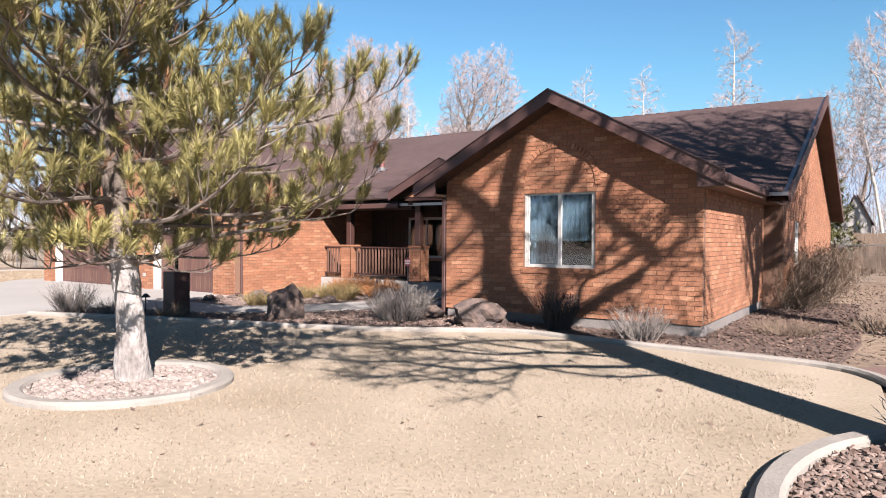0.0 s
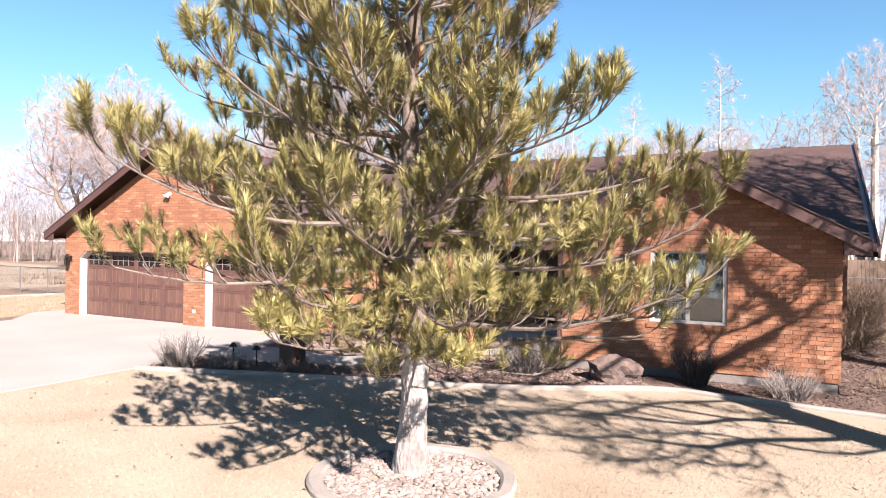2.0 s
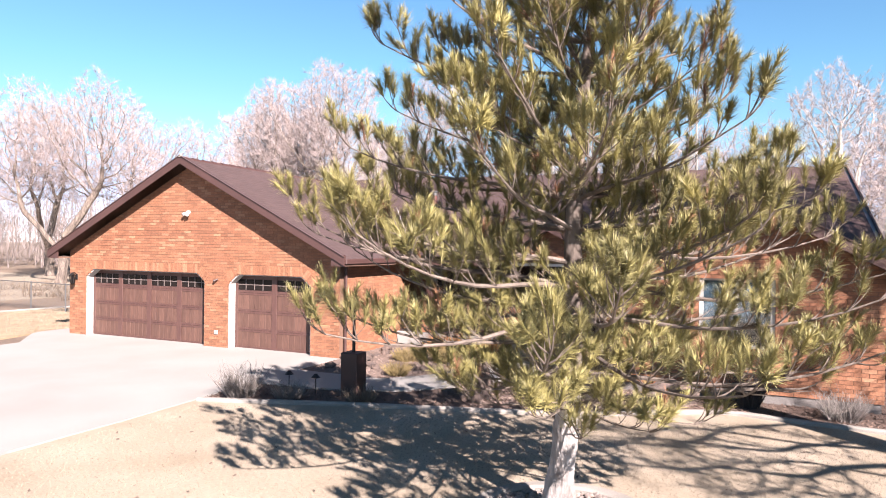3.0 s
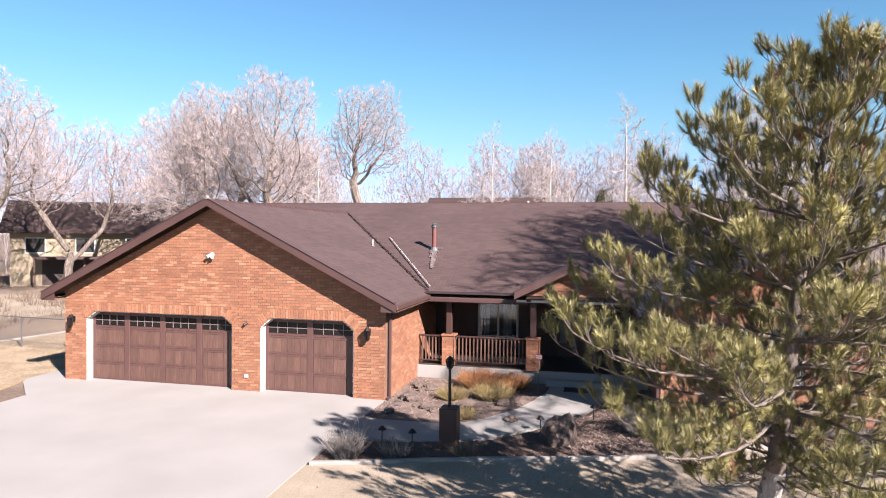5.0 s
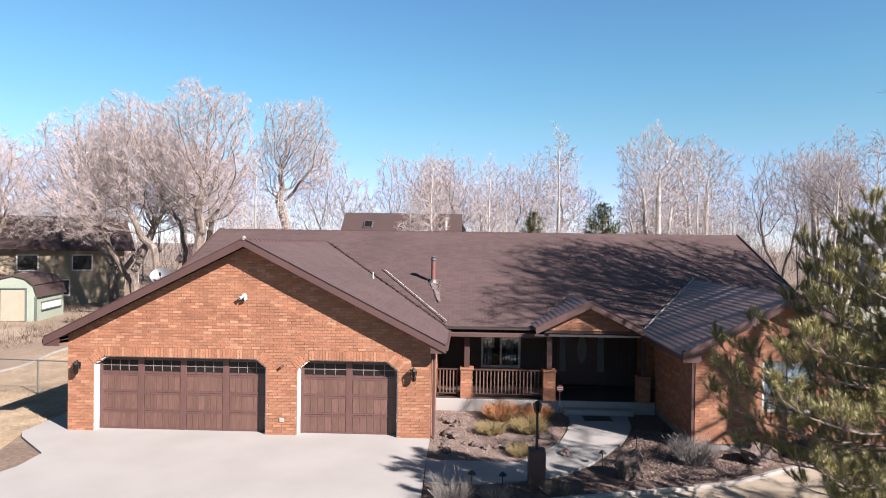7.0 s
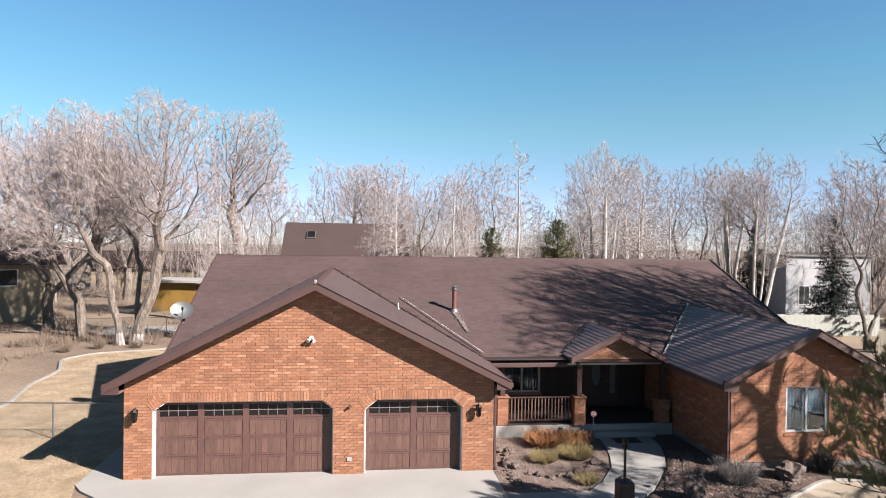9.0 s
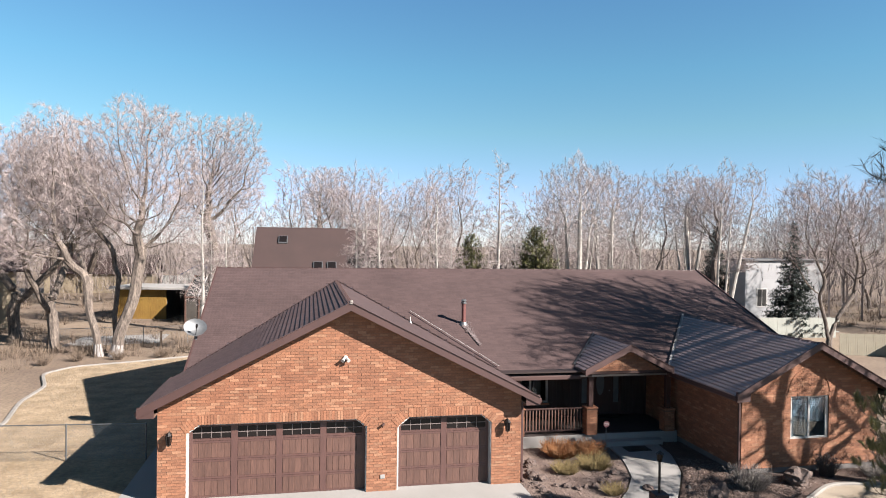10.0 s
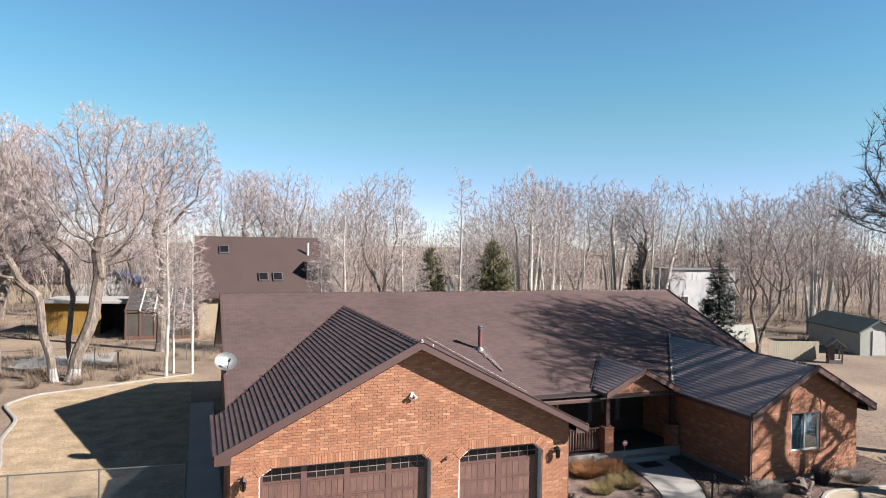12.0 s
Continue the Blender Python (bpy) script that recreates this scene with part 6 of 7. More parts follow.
def chain_fence(name, label, p0, p1, height, step=2.6):
    p0, p1 = Vector((*p0, 0)), Vector((*p1, 0))
    d = (p1 - p0)
    ln = d.length
    d /= ln
    f = thing(name, label, "fence", at=p0)
    k = max(1, round(ln / step))
    for i in range(k + 1):
        p = d * (ln * i / k)
        part("post", rod(bmesh.new(), p - Z * 0.05, p + Z * (height + 0.04), 0.028, 0.028, 8), M_GREYMETAL, f)
    part("top_rail", rod(bmesh.new(), Z * height, d * ln + Z * height, 0.02, 0.02, 6), M_GREYMETAL, f)
    V, F = [], []
    n = int(ln / 0.11)
    for i in range(-int(height / 0.11), n):
        for s in (0, 1):
            a, b = i * 0.11, i * 0.11 + height
            z0, z1 = (0.03, height) if s == 0 else (height, 0.03)
            if a < 0:
                z0 = z0 + (z1 - z0) * (-a / height)
                a = 0
            if b > ln:
                z1 = z0 + (z1 - z0) * (ln - a) / max(b - a, 0.001)
                b = ln
            if b - a > 0.05:
                tube(V, F, [d * a + Z * z0, d * b + Z * z1], [0.0035, 0.0035], 3)
    tagged(pydata("mesh", V, F, M_GREYMETAL, f, "woven wire mesh"), kind="stuff")
    return f


chain_fence("chain_link_fence", "galvanised chain-link fence across the side lawn", (-1.95, 4.1), (-14.5, 5.1), 1.2)
chain_fence("chain_link_fence", "galvanised chain-link fence behind the house", (23.0, 17.6), (34.0, 18.6), 1.5)
chain_fence("chain_link_fence", "chain-link fence along the back yard", (-13.5, 29.0), (0.5, 31.0), 1.2)


# ---- neighbours ----
def gable_building(name, label, category, at, turn, wide, deep, eave, peak, wall_mat, roof_mat, over=0.35, windows=(), doors=(), curved=False):
    """A small building: gable to the front (local -y), walls, roof, openings on the front and side."""
    b = thing(name, label, category, at=at, turn=turn)
    h = wide / 2
    bm = bmesh.new()
    if curved:
        prof = [(-h, 0), (h, 0), (h, eave), (h * 0.86, eave + (peak - eave) * 0.5), (h * 0.5, eave + (peak - eave) * 0.86), (0, peak), (-h * 0.5, eave + (peak - eave) * 0.86), (-h * 0.86, eave + (peak - eave) * 0.5), (-h, eave)]
    else:
        prof = [(-h, 0), (h, 0), (h, eave), (0, peak), (-h, eave)]
    prism(bm, [(x, z - (0.05 if z == 0 else 0)) for x, z in prof], (0, 0, 0), X, Z, -Y, deep)
    part("wall", bm, wall_mat, b)
    top = prof[2:]
    for (xa, za), (xb, zb) in zip(top, top[1:]):
        bm = bmesh.new()
        k = over if not curved else 0.12
        ea = Vector((xa, 0, za)) + (Vector((xa - xb, 0, za - zb)).normalized() * k if (xa, za) == top[0] else Vector())
        eb = Vector((xb, 0, zb)) + (Vector((xb - xa, 0, zb - za)).normalized() * k if (xb, zb) == top[-1] else Vector())
        nrm = Vector((-(eb - ea).z, 0, (eb - ea).x)).normalized()
        nrm = nrm if nrm.z > 0 else -nrm
        cs = [ea + nrm * 0.02, eb + nrm * 0.02, eb + nrm * 0.14, ea + nrm * 0.14]
        prism(bm, [(c.x, c.z) for c in cs], (0, -k, 0), X, Z, -Y, deep + 2 * k)
        part("roof", bm, roof_mat, b)
    for x0, x1, z0, z1 in windows:
        w = part("window", boxes((x0 - 0.08, x1 + 0.08, -0.05, -0.004, z0 - 0.08, z1 + 0.08)), M_WHITE, b, "white window frame")
        part("pane", boxes((x0, x1, -0.06, -0.052, z0, z1)), M_ROOMDARK, w, "dark window pane")
    for x0, x1, z1, mat in doors:
        part("door", boxes((x0, x1, -0.06, -0.004, 0.02, z1), bevel=0.01), mat, b)
    return b


def brown_house():
    b = thing("brown_roof_house", "neighbouring house with a steep brown shingle roof and skylights", "house", at=(4.0, 50.7, 0))
    L0, L1, run, ze, zr_ = -6.0, 6.2, 7.6, 3.3, 8.6
    pit = (zr_ - ze) / run
    part("wall", boxes((L0 + 0.3, L1 - 0.3, -run + 0.5, run - 0.5, -0.05, ze + 0.2)), M_TANWALL, b)
    for s in (-1, 1):
        bm = bmesh.new()
        prism(bm, [(0, zr_), (run, ze), (run, ze - 0.18), (0, zr_ - 0.18)], (L0, 0, 0), Vector((0, s, 0)), Z, -X, L1 - L0)
        bm.transform(Matrix.Translation((0, 0, 0)))
        part("roof", bm, M_FARROOF, b)
    for x in (L0 + 0.35, L1 - 0.35):
        bm = bmesh.new()
        prism(bm, [(-run + 0.5, ze), (run - 0.5, ze), (0, zr_ - 0.25)], (x, 0, 0), Y, Z, X, 0.12)
        part("gable", bm, M_TANWALL, b, "tan gable end")
    for x, dy in ((-3.3, 1.9), (0.1, 5.4), (1.4, 5.4)):
        skylight(b, x, dy, zr_, pit)
    dm = part("dormer", boxes((4.0, 6.4, -5.8, -3.2, 4.3, 6.3), bevel=0.03), M_FARROOF, b, "flat-topped dormer")
    for i in range(3):
        part("pane", boxes((4.15 + i * 0.74, 4.8 + i * 0.74, -5.83, -5.803, 4.5, 6.1)), M_ROOMDARK, dm, "dark dormer glass")
    part("flue", rod(bmesh.new(), (4.6, -2.4, 6.6), (4.6, -2.4, 8.1), 0.12, 0.12, 8), M_WHITE, b, "white flue pipe")
    return b


def skylight(parent, x, dy, zr_, pit):
    a = math.degrees(math.atan(pit))
    m = pose(x, -dy, zr_ - pit * dy + 0.02, a, 0, 0)
    bm = boxes((-0.45, 0.45, -0.6, 0.6, -0.1, 0.14), bevel=0.02)
    bm.transform(m)
    k = part("skylight", bm, M_GREYMETAL, parent, "roof skylight frame")
    bm = boxes((-0.36, 0.36, -0.5, 0.5, 0.142, 0.15))
    bm.transform(m)
    part("pane", bm, M_DOORGLASS, k, "dark skylight glass")


brown_house()
gable_building("barn_shed", "small pale green barn-shaped garden shed with brown roof", "shed", (-19.3, 24.4, -0.04), 12, 2.9, 4.6, 1.7, 3.0, M_GREENWALL, M_FARROOF, doors=((-0.75, 0.75, 2.1, M_BEIGE),), curved=True)
shed = bpy.data.objects["barn_shed"]
for x in (-1.45, 1.37, -0.83, 0.75):
    part("corner_trim", boxes((x, x + 0.08, -0.1, -0.005, 0.0, 1.7 if abs(x + 0.04) > 1 else 2.15)), M_GREENROOF, shed, "dark green trim board")
part("door_head", boxes((-0.83, 0.83, -0.1, -0.005, 2.15, 2.24)), M_GREENROOF, shed, "dark green trim board")
for y in range(12):
    part("lattice_slat", boxes((1.5, 1.56, 0.7 + y * 0.27, 0.86 + y * 0.27, 0.75, 1.2)), M_WHITE, shed)
part("lattice_rail", boxes((1.46, 1.58, 0.6, 3.95, 0.68, 0.75), (1.46, 1.58, 0.6, 3.95, 1.2, 1.27)), M_GREENROOF, shed, "dark green rail")
tan = gable_building("tan_house", "large tan neighbouring house with a brown roof among trees", "house", (-36.0, 33.0, -0.04), -54, 9, 17, 4.9, 7.4, M_TANWALL, M_FARROOF, 0.8)
for y0, y1, z0, z1 in ((1.2, 2.6, 2.9, 4.1), (5.0, 6.4, 2.9, 4.1), (9.0, 10.4, 2.9, 4.1), (13.0, 14.4, 2.9, 4.1), (11.5, 12.7, 0.8, 2.0)):
    w_ = part("window", boxes((4.504, 4.55, y0 - 0.1, y1 + 0.1, z0 - 0.1, z1 + 0.1)), M_WHITE, tan, "pale window frame")
    part("pane", boxes((4.552, 4.56, y0, y1, z0, z1)), M_ROOMDARK, w_, "dark window pane")
part("porch_roof", boxes((4.5, 6.6, 2.0, 9.5, 2.35, 2.55)), M_FARROOF, tan, "dark porch roof")
for y_ in (2.1, 5.8, 9.3):
    part("porch_post", boxes((6.4, 6.55, y_ - 0.08, y_ + 0.08, -0.02, 2.35)), M_BROWNWOOD, tan)
# thin dark panel on the wall paints the shade under the porch roof
part("porch_shade_panel", boxes((4.504, 4.53, 2.4, 9.2, 0.05, 2.3)), M_SHADESIDING, tan, "dark panel painted as the porch's shade")
gable_building("green_roof_shed", "long pale shed with a grey-green metal roof", "shed", (50.0, 19.6, -0.04), -20, 2.9, 7.5, 1.9, 2.8, M_SHEDWALL, M_GREENROOF, 0.25, doors=((-0.5, 0.5, 2.0, M_WHITE),))
gable_building("small_white_house", "small white gabled outbuilding behind the wooden fence", "outbuilding", (22.4, 45.0, -0.04), 0, 1.9, 3, 3.0, 5.0, M_WHITE, M_FARROOF, 0.15)
gable_building("white_gable_house", "white gabled house beyond the back yards", "house", (9.6, 62.0, -0.04), 0, 3.6, 8, 5.5, 8.6, M_WHITE, M_FARROOF, 0.3, windows=((-0.5, 0.5, 4.6, 6.0),))


def dog_house():
    d = thing("well_house", "little roofed wooden well house in the neighbour's yard", "well house", at=(43.3, 18.0, -0.04), turn=-35)
    d.scale = (0.78, 0.78, 0.9)
    part("base", boxes((-0.6, 0.6, -0.5, 0.5, 0, 0.3)), M_KERB, d)
    for x, y in ((-0.55, -0.45), (0.55, -0.45), (-0.55, 0.45), (0.55, 0.45)):
        part("post", boxes((x - 0.06, x + 0.06, y - 0.06, y + 0.06, 0.3, 1.5)), M_WOOD, d)
    part("panel", boxes((-0.55, -0.1, -0.4, 0.4, 0.3, 1.5)), M_WOOD, d)
    for s in (-1, 1):
        bm = bmesh.new()
        prism(bm, [(0, 2.1), (0.85 * s, 1.45), (0.85 * s, 1.37), (0, 2.0)], (0, -0.7, 0), X, Z, -Y, 1.4)
        part("roof", bm, M_FOOTING, d)


dog_house()


def panel_fence(name, label, p0, p1, height, mat, board=0.15):
    p0, p1 = Vector((*p0, 0)), Vector((*p1, 0))
    ln = (p1 - p0).length
    f = thing(name, label, "fence", at=p0, turn=math.degrees(math.atan2(p1.y - p0.y, p1.x - p0.x)))
    part("rail", boxes((0, ln, 0.02, 0.06, height * 0.25, height * 0.25 + 0.08), (0, ln, 0.02, 0.06, height * 0.8, height * 0.8 + 0.08)), mat, f)
    k = int(ln / board)
    for i in range(k):
        part("board", boxes((i * board + 0.006, (i + 1) * board - 0.006, -0.005, 0.02, -0.03, height + 0.02 * math.sin(i * 2.1))), mat, f)
    return f


panel_fence("white_panel_fence", "white panel fence beyond the ochre shed", (-15.4, 72.0), (-10.4, 71.6), 2.5, M_WHITE, 0.6)
gable_building("long_cottage", "low brown-roofed cottage among bare trees", "house", (-17.5, 79.0, -0.04), 92, 6.5, 13, 2.7, 4.9, M_TANWALL, M_FARROOF, 0.4)
panel_fence("board_fence", "beige vertical-board fence by the sheds", (39.1, 20.1), (43.1, 19.1), 1.45, M_BEIGE)
panel_fence("white_fence", "long white panel fence", (32.5, 28.6), (46.0, 27.8), 1.6, M_SHEDWALL, 0.4)
panel_fence("wood_fence", "weathered brown wooden fence behind the house", (22.8, 31.0), (31.5, 32.5), 2.1, M_WOOD, 0.2)


def white_house():
    w = thing("white_house", "white two-storey flat-roofed house among trees", "house", at=(46.7, 41.0, -0.04), turn=0)
    part("wall", boxes((0, 9.0, 0, 2.6, 0, 5.9)), M_LAPSIDING, w)
    for i in range(26):
        part("siding_board", boxes((0.02, 8.98, -0.02, -0.003, 0.25 + i * 0.215, 0.43 + i * 0.215)), M_LAPSIDING, w)
    part("roof", boxes((-0.2, 9.2, -0.25, 2.85, 5.9, 6.1), bevel=0.03), M_GREYMETAL, w)
    for x0, x1, z0, z1 in ((1.4, 2.4, 1.3, 3.0), (4.6, 6.0, 1.2, 2.6)):
        k = part("window", boxes((x0 - 0.12, x1 + 0.12, -0.06, -0.004, z0 - 0.12, z1 + 0.12)), M_WHITE, w, "white frame")
        part("pane", boxes((x0, (x0 + x1) / 2 - 0.03, -0.075, -0.063, z0, z1)), M_ROOMDARK, k, "dark glass")
        part("pane", boxes(((x0 + x1) / 2 + 0.03, x1, -0.075, -0.063, z0, z1)), M_ROOMDARK, k, "dark glass")


white_house()


def carport():
    c = thing("ochre_shed", "open-fronted shed with ochre board wall and pale flat roof", "shed", at=(-13.8, 45.8, -0.04), turn=-10)
    part("wall", boxes((0, 4.4, 0, 0.15, 0, 2.7)), M_YELLOWWALL, c)
    for i in range(22):
        part("board", boxes((0.02 + i * 0.2, 0.2 + i * 0.2, -0.02, 0.0, 0, 2.7)), M_YELLOWWALL, c)
    # back and side walls coloured near-black to paint the shade inside
    part("back_wall", boxes((0, 7.6, 3.5, 3.7, 0, 2.7)), M_DARKBARK, c, "back wall coloured near-black for the shed's inner shade")
    for x in (0.0, 4.25, 7.45):
        part("side_wall", boxes((x, x + 0.15, 0.155, 3.495, 0, 2.7)), M_DARKBARK, c)
    part("roof", boxes((-0.5, 8.0, -0.6, 4.2, 2.7, 2.95), bevel=0.03), M_CONCRETE, c, "pale flat roof")


carport()


def sunroom():
    s = thing("sunroom", "timber-framed glass sunroom with a sloping glazed roof", "sunroom", at=(-4.4, 41.2, -0.04), turn=-2)
    bays = [-2.75 + 1.1 * i for i in range(6)]
    for x in bays:
        part("post", boxes((x - 0.07, x + 0.07, -0.08, 0.08, 0, 2.25), bevel=0.01), M_BROWNWOOD, s, "brown timber post")
    part("beam", boxes((-2.9, 2.9, -0.14, 0.14, 2.25, 2.47), bevel=0.01), M_BROWNWOOD, s)
    for a in bays[:-1]:
        part("pane", boxes((a + 0.075, a + 1.025, -0.02, 0.0, 0.3, 2.24)), M_SUNGLASS, s, "grey-brown reflecting pane")
    part("plinth", boxes((-2.75, 2.75, -0.06, 0.06, 0, 0.295)), M_BROWNWOOD, s)
    for x in (-2.8, 2.7):
        part("side_wall", boxes((x, x + 0.1, 0.145, 4, 0, 2.4)), M_BROWNWOOD, s)
    for i, x in enumerate(bays):
        bm = bmesh.new()
        prism(bm, [(-0.25, 2.52), (4.0, 3.98), (4.0, 3.82), (-0.25, 2.36)], (x - 0.05, 0, 0), Y, Z, -X, 0.1)
        part("rafter", bm, M_BROWNWOOD if i in (0, 5) else M_PALEMETAL, s, "" if i in (0, 5) else "pale glazing bar")
        if i < 5:
            bm = bmesh.new()
            prism(bm, [(-0.2, 2.48), (4.0, 3.92), (4.0, 3.88), (-0.2, 2.44)], (x + 0.055, 0, 0), Y, Z, -X, 0.99)
            part("roof_pane", bm, M_SUNGLASS, s, "glazed roof panel")
    part("ridge_board", boxes((-2.85, 2.85, 4.0, 4.1, 2.4, 4.0)), M_BROWNWOOD, s)


sunroom()
gable_building("blue_roof_shed", "distant white shed with a blue metal roof", "shed", (-12.0, 80, -0.04), -10, 5, 5, 2.2, 3.6, M_WHITE, material("blue_roofing", (0.034, 0.0578, 0.136), (0.0272, 0.0476, 0.109), 1, 0.5, 0, 20, 0.08))
stump = thing("garden_post", "short weathered wooden post with a flat top", "post", at=(-6.3, 27.6, -0.04))
part("shaft", rod(bmesh.new(), (0, 0, 0), (0, 0, 1.25), 0.07, 0.06, 8), M_WOOD, stump)
part("top", boxes((-0.2, 0.2, -0.15, 0.15, 1.25, 1.33)), M_WOOD, stump)
sheet("back_path", [(-13, 29.5), (-7, 30.5), (-7.2, 35), (-13, 34)], -0.02, 0.04, M_CONCRETE, "pale concrete pad in the back yard", "pad")
for i, (x, y) in enumerate(((-10.2, 23.6), (-8.0, 23.9), (-5.6, 24.4), (-11.6, 22.4))):
    bush("straw_clump", "pale dead grass clump at the lawn's edge", (x, y), 0.6, 0.6, 140, M_DRYSTEM, 400 + i, "grass clump", 0.9, "grass clumps", 0.009)


def dry_brush():
    """Low dead brush and weeds strewn over the neighbours' back ground."""
    rnd = random.Random(78)
    V, F = [], []
    for area, count in (((34, 80, 24, 75), 620), ((-48, -6, 29, 70), 420), ((-5, 34, 27, 60), 320), ((-16, -4.5, 24.2, 30), 90), ((-24, -12, 8, 22), 90)):
        for _ in range(count):
            cx, cy = rnd.uniform(area[0], area[1]), rnd.uniform(area[2], area[3])
            r, h = rnd.uniform(0.3, 1.0), rnd.uniform(0.3, 1.1)
            for k in range(30):
                a, g = rnd.uniform(0, 6.28), r * rnd.random()
                p = Vector((cx + g * math.cos(a), cy + g * math.sin(a), -0.05))
                w = Vector((math.cos(a) * g * 0.8 + rnd.gauss(0, 0.15), math.sin(a) * g * 0.8 + rnd.gauss(0, 0.15), h * rnd.uniform(0.4, 1.0)))
                c = Vector((-w.y, w.x, 0)).normalized() * 0.014
                b = len(V)
                V.extend((p - c, p + c, p + w))
                F.append((b, b + 1, b + 2))
    return tagged(pydata("dry_brush", V, F, M_DRYSTEM), "low dead brush and weeds on the back ground", "brush", kind="stuff")


dry_brush()


def far_woods():
    """The distant bare woods all round the back: trunks, limbs and rounded crowns of countless fine twigs."""
    rng = np.random.default_rng(77)
    V = []

    def strokes(p, w, half):
        c = np.stack((-w[:, 1], w[:, 0], np.zeros(len(w))), 1)
        c /= np.linalg.norm(c, axis=1)[:, None] + 1e-6
        c *= half
        V.append(np.stack((p - c, p + c, p + w), 1).reshape(-1, 3))

    for i in range(1100):
        belt = i < 430
        a, d = radians(rng.uniform(8, 180)), rng.uniform(74, 115) if belt else rng.uniform(115, 210)
        cx, cy = 4 + d * math.cos(a), -14 + d * math.sin(a)
        h = (rng.uniform(10, 16) if belt else rng.uniform(9, 15)) * (0.9 + 0.55 * noise.noise(Vector((cx * 0.05, cy * 0.05, 0))))
        if h < 3:
            continue
        foot, wide = np.array((cx, cy, 0.0)), h * rng.uniform(0.2, 0.34)
        heart = foot + (0, 0, 0.62 * h)
        k = 640 if belt else 120
        g = rng.normal(size=(k, 3))
        g /= np.linalg.norm(g, axis=1)[:, None]
        p = heart + g * np.array((wide, wide, 0.36 * h)) * (0.25 + 0.75 * rng.random((k, 1)) ** 0.5) * (1 + 0.25 * np.sin(4 * g[:, :1] + cx))
        w = (p - foot - (0, 0, 0.25 * h)) / h * 1.2 + rng.normal(size=(k, 3)) * 0.5
        strokes(p, w * rng.uniform(0.3, 1.0, (k, 1)), rng.uniform(0.01, 0.024, (k, 1)))
        k = 9
        g = rng.normal(size=(k, 3)) * np.array((0.75 * wide, 0.75 * wide, 0.12 * h))
        strokes(np.repeat((foot + (0, 0, 0.22 * h))[None], k, 0), g + (0, 0, 0.5 * h), np.full((k, 1), 0.0035 * h))
        strokes(foot[None] - (0, 0, 0.1), np.array(((rng.normal() * 0.4, rng.normal() * 0.4, 0.75 * h),)), np.full((1, 1), 0.009 * h))
        # undergrowth about the foot
        k = 110 if belt else 34
        p = foot + np.stack((rng.normal(size=k) * 3.5, rng.normal(size=k) * 3.5, rng.uniform(-0.1, 5.5 if belt else 3.0, k)), 1)
        strokes(p, np.stack((rng.normal(size=k) * 1.1, rng.normal(size=k) * 1.1, rng.uniform(0.2, 1.8, k)), 1), np.full((k, 1), 0.025))
    V = np.vstack(V)
    me = bpy.data.meshes.new("far_woods")
    me.from_pydata(V.tolist(), [], np.arange(len(V)).reshape(-1, 3).tolist())
    me.materials.append(M_WOODS)
    return tagged(new("far_woods", me), "hazy distant bare winter woods", "woods", kind="stuff")


far_woods()


# ---- brick by brick ----
BL, BH, GAP = 0.255, 0.082, 0.011


def unit_brick():
    bm = bmesh.new()
    box(bm, 0, BL - GAP, -0.008, 0.03, 0, BH - GAP)
    bmesh.ops.delete(bm, geom=[f for f in bm.faces if f.normal.y > 0.9], context="FACES_ONLY")
    me = bpy.data.meshes.new("brick")
    bm.to_mesh(me)
    bm.free()
    me.materials.append(M_BRICK)
    return me


BRICK_MESH = unit_brick()


def lay_bricks(host, o, u, n, outline, openings, single):
    rnd = random.Random(int(o.x * 31 + o.y * 17 + 100))
    xs, zs = [p[0] for p in outline], [p[1] for p in outline]
    rot = Matrix((u, -n, Z)).transposed().to_4x4()
    V, F, made = [], [], 0
    spots = []
    row = 0
    z = min(zs)
    while z < max(zs):
        x = min(xs) - (BL / 2 if row % 2 else 0)
        while x < max(xs):
            zc = z + (BH - GAP) / 2
            cells = [x + (i + 0.5) * BL / 6 for i in range(6)]
            ok = [inside(outline, c, zc) and inside(outline, c, z + BH - GAP - 0.004) and not any(inside(q, c, zc) for q in openings) for c in cells]
            if any(ok):
                i0 = ok.index(True)
                i1 = i0
                while i1 < 5 and ok[i1 + 1]:
                    i1 += 1
                a = x + i0 * BL / 6
                b = x + (i1 + 1) * BL / 6 - GAP * (1 if i1 == 5 else 0.3)
                if b - a > 0.03:
                    spots.append((a, b, z))
            x += BL
        z += BH
        row += 1
    full = [s for s in spots if s[1] - s[0] > BL - GAP - 0.01]
    keep = set(full[:single])
    for a, b, zz in spots:
        push = rnd.uniform(-0.003, 0.003)
        if (a, b, zz) in keep:
            share("brick", BRICK_MESH, Matrix.Translation(o + u * a + Z * zz + n * push) @ rot, host)
            continue
        k = len(V)
        f, h = 0.008 + push, BH - GAP
        for c, d in ((a, -0.03), (b, -0.03), (b, f), (a, f)):
            V.append(o + u * c + n * d + Z * zz)
        for c, d in ((a, -0.03), (b, -0.03), (b, f), (a, f)):
            V.append(o + u * c + n * d + Z * (zz + h))
        F.extend(((k + 3, k + 2, k + 6, k + 7), (k, k + 3, k + 7, k + 4), (k + 2, k + 1, k + 5, k + 6), (k + 7, k + 6, k + 5, k + 4), (k, k + 1, k + 2, k + 3)))
    if V:
        tagged(pydata("brickwork", V, F, M_BRICK_R, host), kind="stuff")


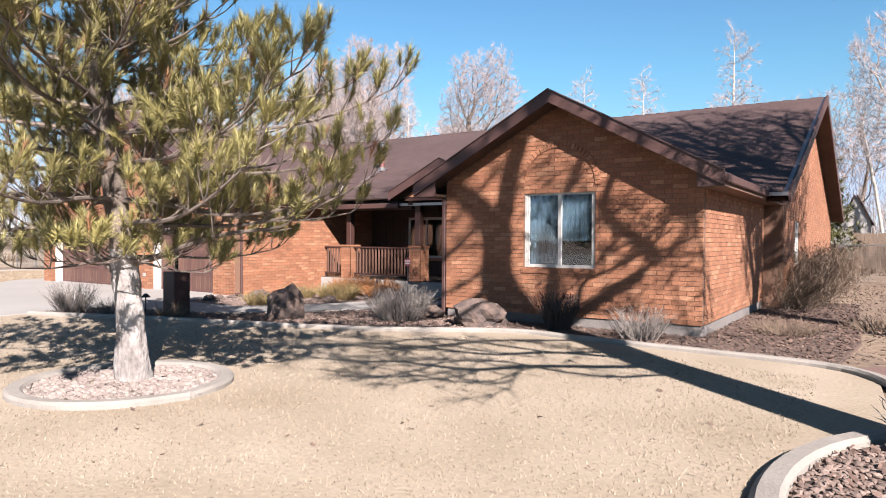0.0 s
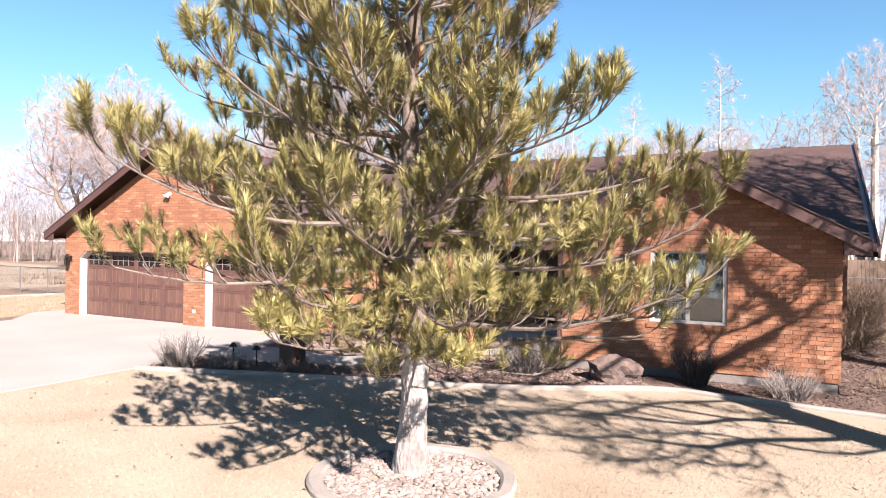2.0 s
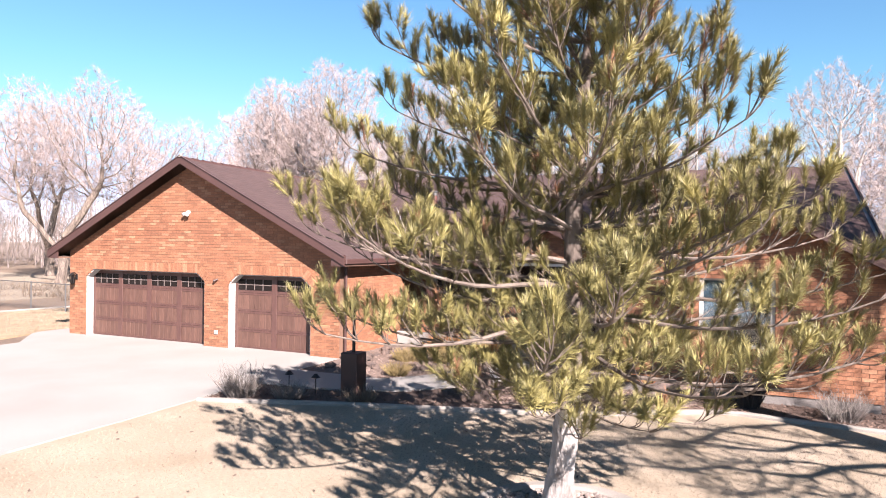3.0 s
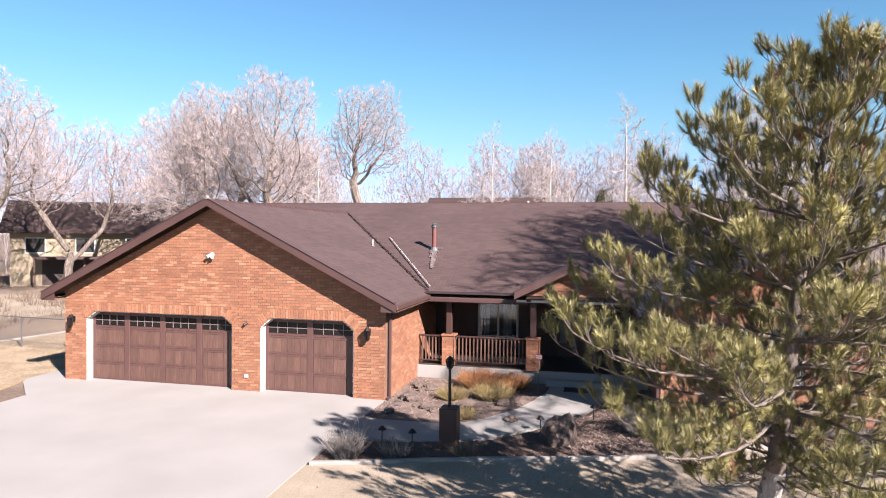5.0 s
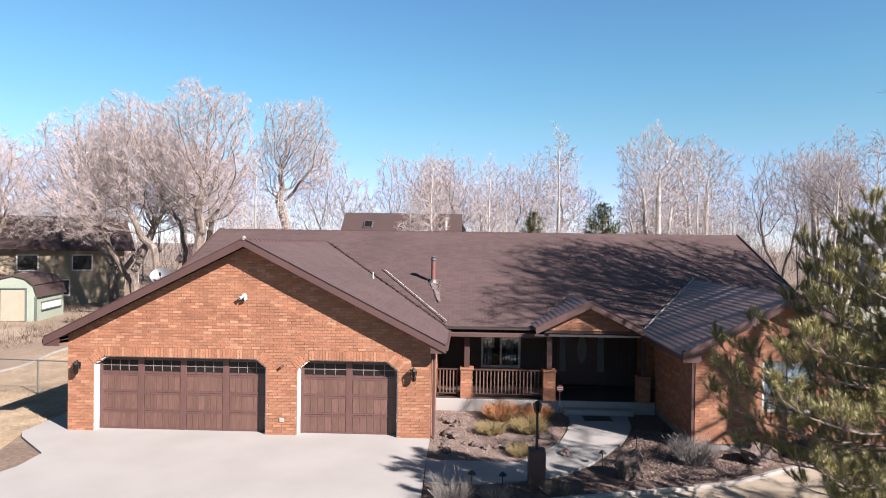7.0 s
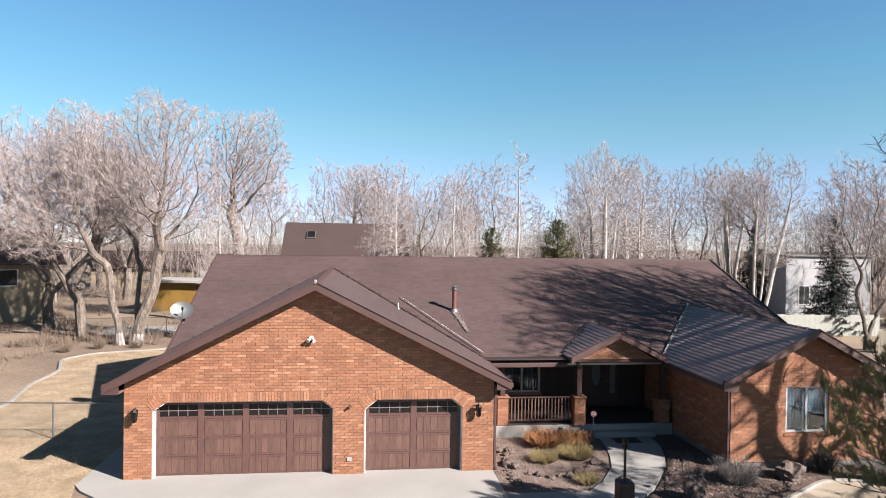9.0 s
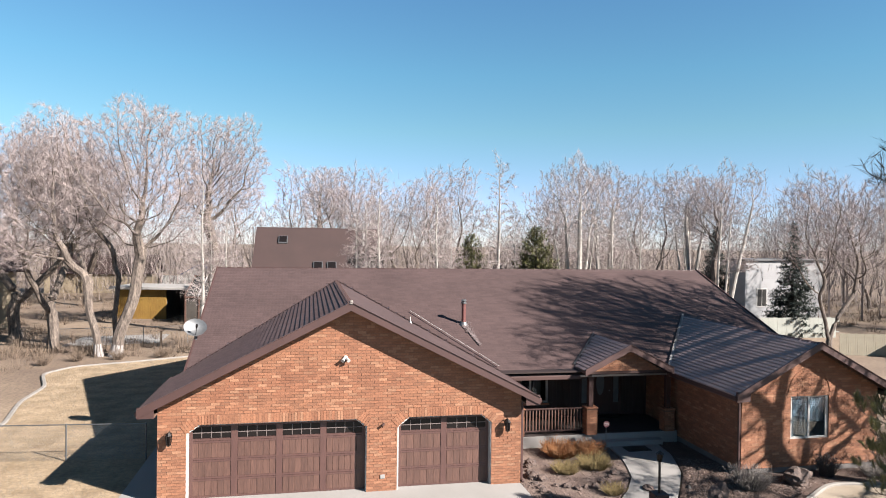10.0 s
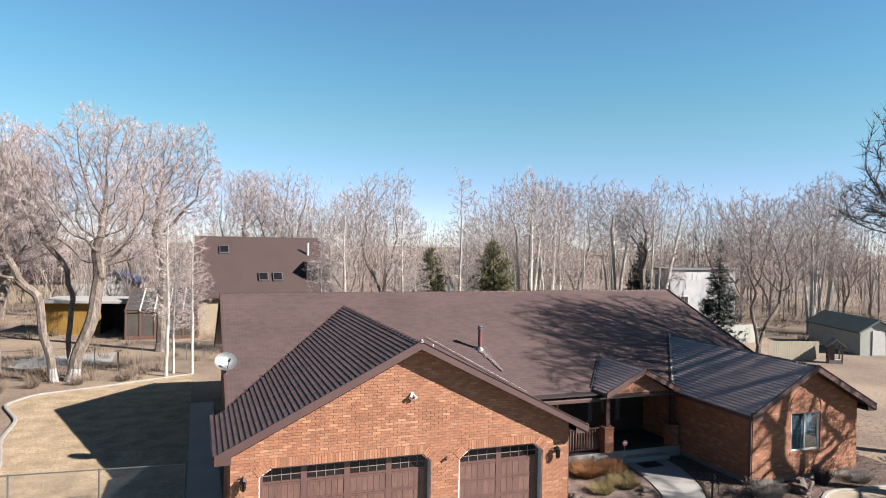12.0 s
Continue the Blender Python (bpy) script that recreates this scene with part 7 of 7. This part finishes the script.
def soldiers(poly):
    """Upright bricks round the head of a garage opening."""
    V, F = [], []
    segs = list(zip(poly[1:], poly[2:-1] + [poly[-2]]))[:3]
    for (ax, az), (bx, bz) in segs:
        d = Vector((bx - ax, bz - az))
        ln = d.length
        d /= ln
        up = Vector((-d.y, d.x))
        k = max(1, round(ln / BH))
        for i in range(k):
            p = Vector((ax, az)) + d * (i * ln / k + 0.004)
            q = Vector((ax, az)) + d * ((i + 1) * ln / k - 0.004)
            c = len(V)
            cs = [p + up * 0.01, q + up * 0.01, q + up * 0.27, p + up * 0.27]
            V.extend(Vector((s.x, -0.02, s.y)) for s in cs)
            V.extend(Vector((s.x, 0.01, s.y)) for s in cs)
            F.extend(((c, c + 1, c + 2, c + 3), (c, c + 4, c + 5, c + 1), (c + 1, c + 5, c + 6, c + 2), (c + 2, c + 6, c + 7, c + 3), (c + 3, c + 7, c + 4, c)))
    tagged(pydata("soldier_course", V, F, M_BRICK_R, garage_wall, "upright brick course over the opening"), kind="stuff")


soldiers(DOOR_1)
soldiers(DOOR_2)


def arch(cx, z0, r, wid=0.095):
    """A brick arch standing proud over the wing's window."""
    V, F = [], []
    k = 30
    for i in range(k):
        a0, a1 = math.pi * (i + 0.06) / k, math.pi * (i + 0.94) / k
        c = len(V)
        cs = [(r * math.cos(a0), r * math.sin(a0)), (r * math.cos(a1), r * math.sin(a1)), ((r + wid) * math.cos(a1), (r + wid) * math.sin(a1)), ((r + wid) * math.cos(a0), (r + wid) * math.sin(a0))]
        for dy in (-0.03, 0.0):
            V.extend(Vector((cx + x, WY + dy, z0 + z)) for x, z in cs)
        F.extend(((c, c + 1, c + 2, c + 3), (c, c + 4, c + 5, c + 1), (c + 1, c + 5, c + 6, c + 2), (c + 2, c + 6, c + 7, c + 3), (c + 3, c + 7, c + 4, c)))
    return tagged(pydata("brick_arch", V, F, M_BRICK_R, wing_wall, "raised brick arch over the window"), kind="stuff")


arch(19.51, 2.62, 0.72)
for row in BRICKWORK:
    lay_bricks(*row)

# ---- roof tiles ----
TW, TE = 0.28, 0.16
PROF = [(0.0, 0.0), (0.12, 0.012), (0.25, 0.030), (0.38, 0.012), (0.5, 0.0), (0.62, 0.012), (0.75, 0.030), (0.88, 0.012), (1.0, 0.0)]


def tile_data(wave, rise):
    V, F = [], []
    for s, h in PROF:
        V.extend(((s * TW, 0, h * wave + 0.01), (s * TW, 0.02, h * wave + rise), (s * TW, TE + 0.03, h * wave + 0.011)))
    for i in range(len(PROF) - 1):
        a, b = i * 3, i * 3 + 3
        F.extend(((a, b, b + 1, a + 1), (a + 1, b + 1, b + 2, a + 2)))
    return V, F


TILES = {}
# worn: flat matt tile; dull: relief without sheen; crisp: full sheen
for kind_, wave, rise, one, mass in (("worn", 0.07, 0.0165, M_TILE_MATT, M_TILE_MATT_R), ("dull", 0.4, 0.042, M_TILE_DULL, M_TILE_DULL_R), ("crisp", 1.5, 0.045, M_TILE, M_TILE_R)):
    tv, tf = tile_data(wave, rise)
    me = bpy.data.meshes.new("tile")
    me.from_pydata(tv, [], tf)
    me.materials.append(one)
    TILES[kind_] = tv, tf, me, mass


def lay_tiles(host, o, u, v, outline, single):
    n = u.cross(v)
    if n.z < 0:
        n = -n
    rot = Matrix((u, v, n)).transposed().to_4x4()
    # same tile, but relief and gloss set by slope to place the sky's sheen
    TILE_V, TILE_F, TILE_MESH, TILE_MASS = TILES["worn" if n.x > -0.2 else "dull" if o.x < 5 else "crisp"]
    xs, ys = [p[0] for p in outline], [p[1] for p in outline]
    V, F, made = [], [], 0
    y = min(ys) - 0.03
    while y < max(ys):
        x = min(xs)
        while x < max(xs):
            if inside(outline, x + TW / 2, y + TE * 0.5) and inside(outline, x + TW * 0.2, y + TE * 0.5) and inside(outline, x + TW * 0.8, y + TE * 0.5):
                m = Matrix.Translation(o + u * x + v * y) @ rot
                if made < single:
                    share("tile", TILE_MESH, m, host)
                    made += 1
                else:
                    c = len(V)
                    V.extend(m @ Vector(q) for q in TILE_V)
                    F.extend(tuple(c + i for i in f) for f in TILE_F)
            x += TW
        y += TE
    if V:
        tagged(pydata("tiling", V, F, TILE_MASS, host), kind="stuff")


for row in ROOFS:
    lay_tiles(*row)
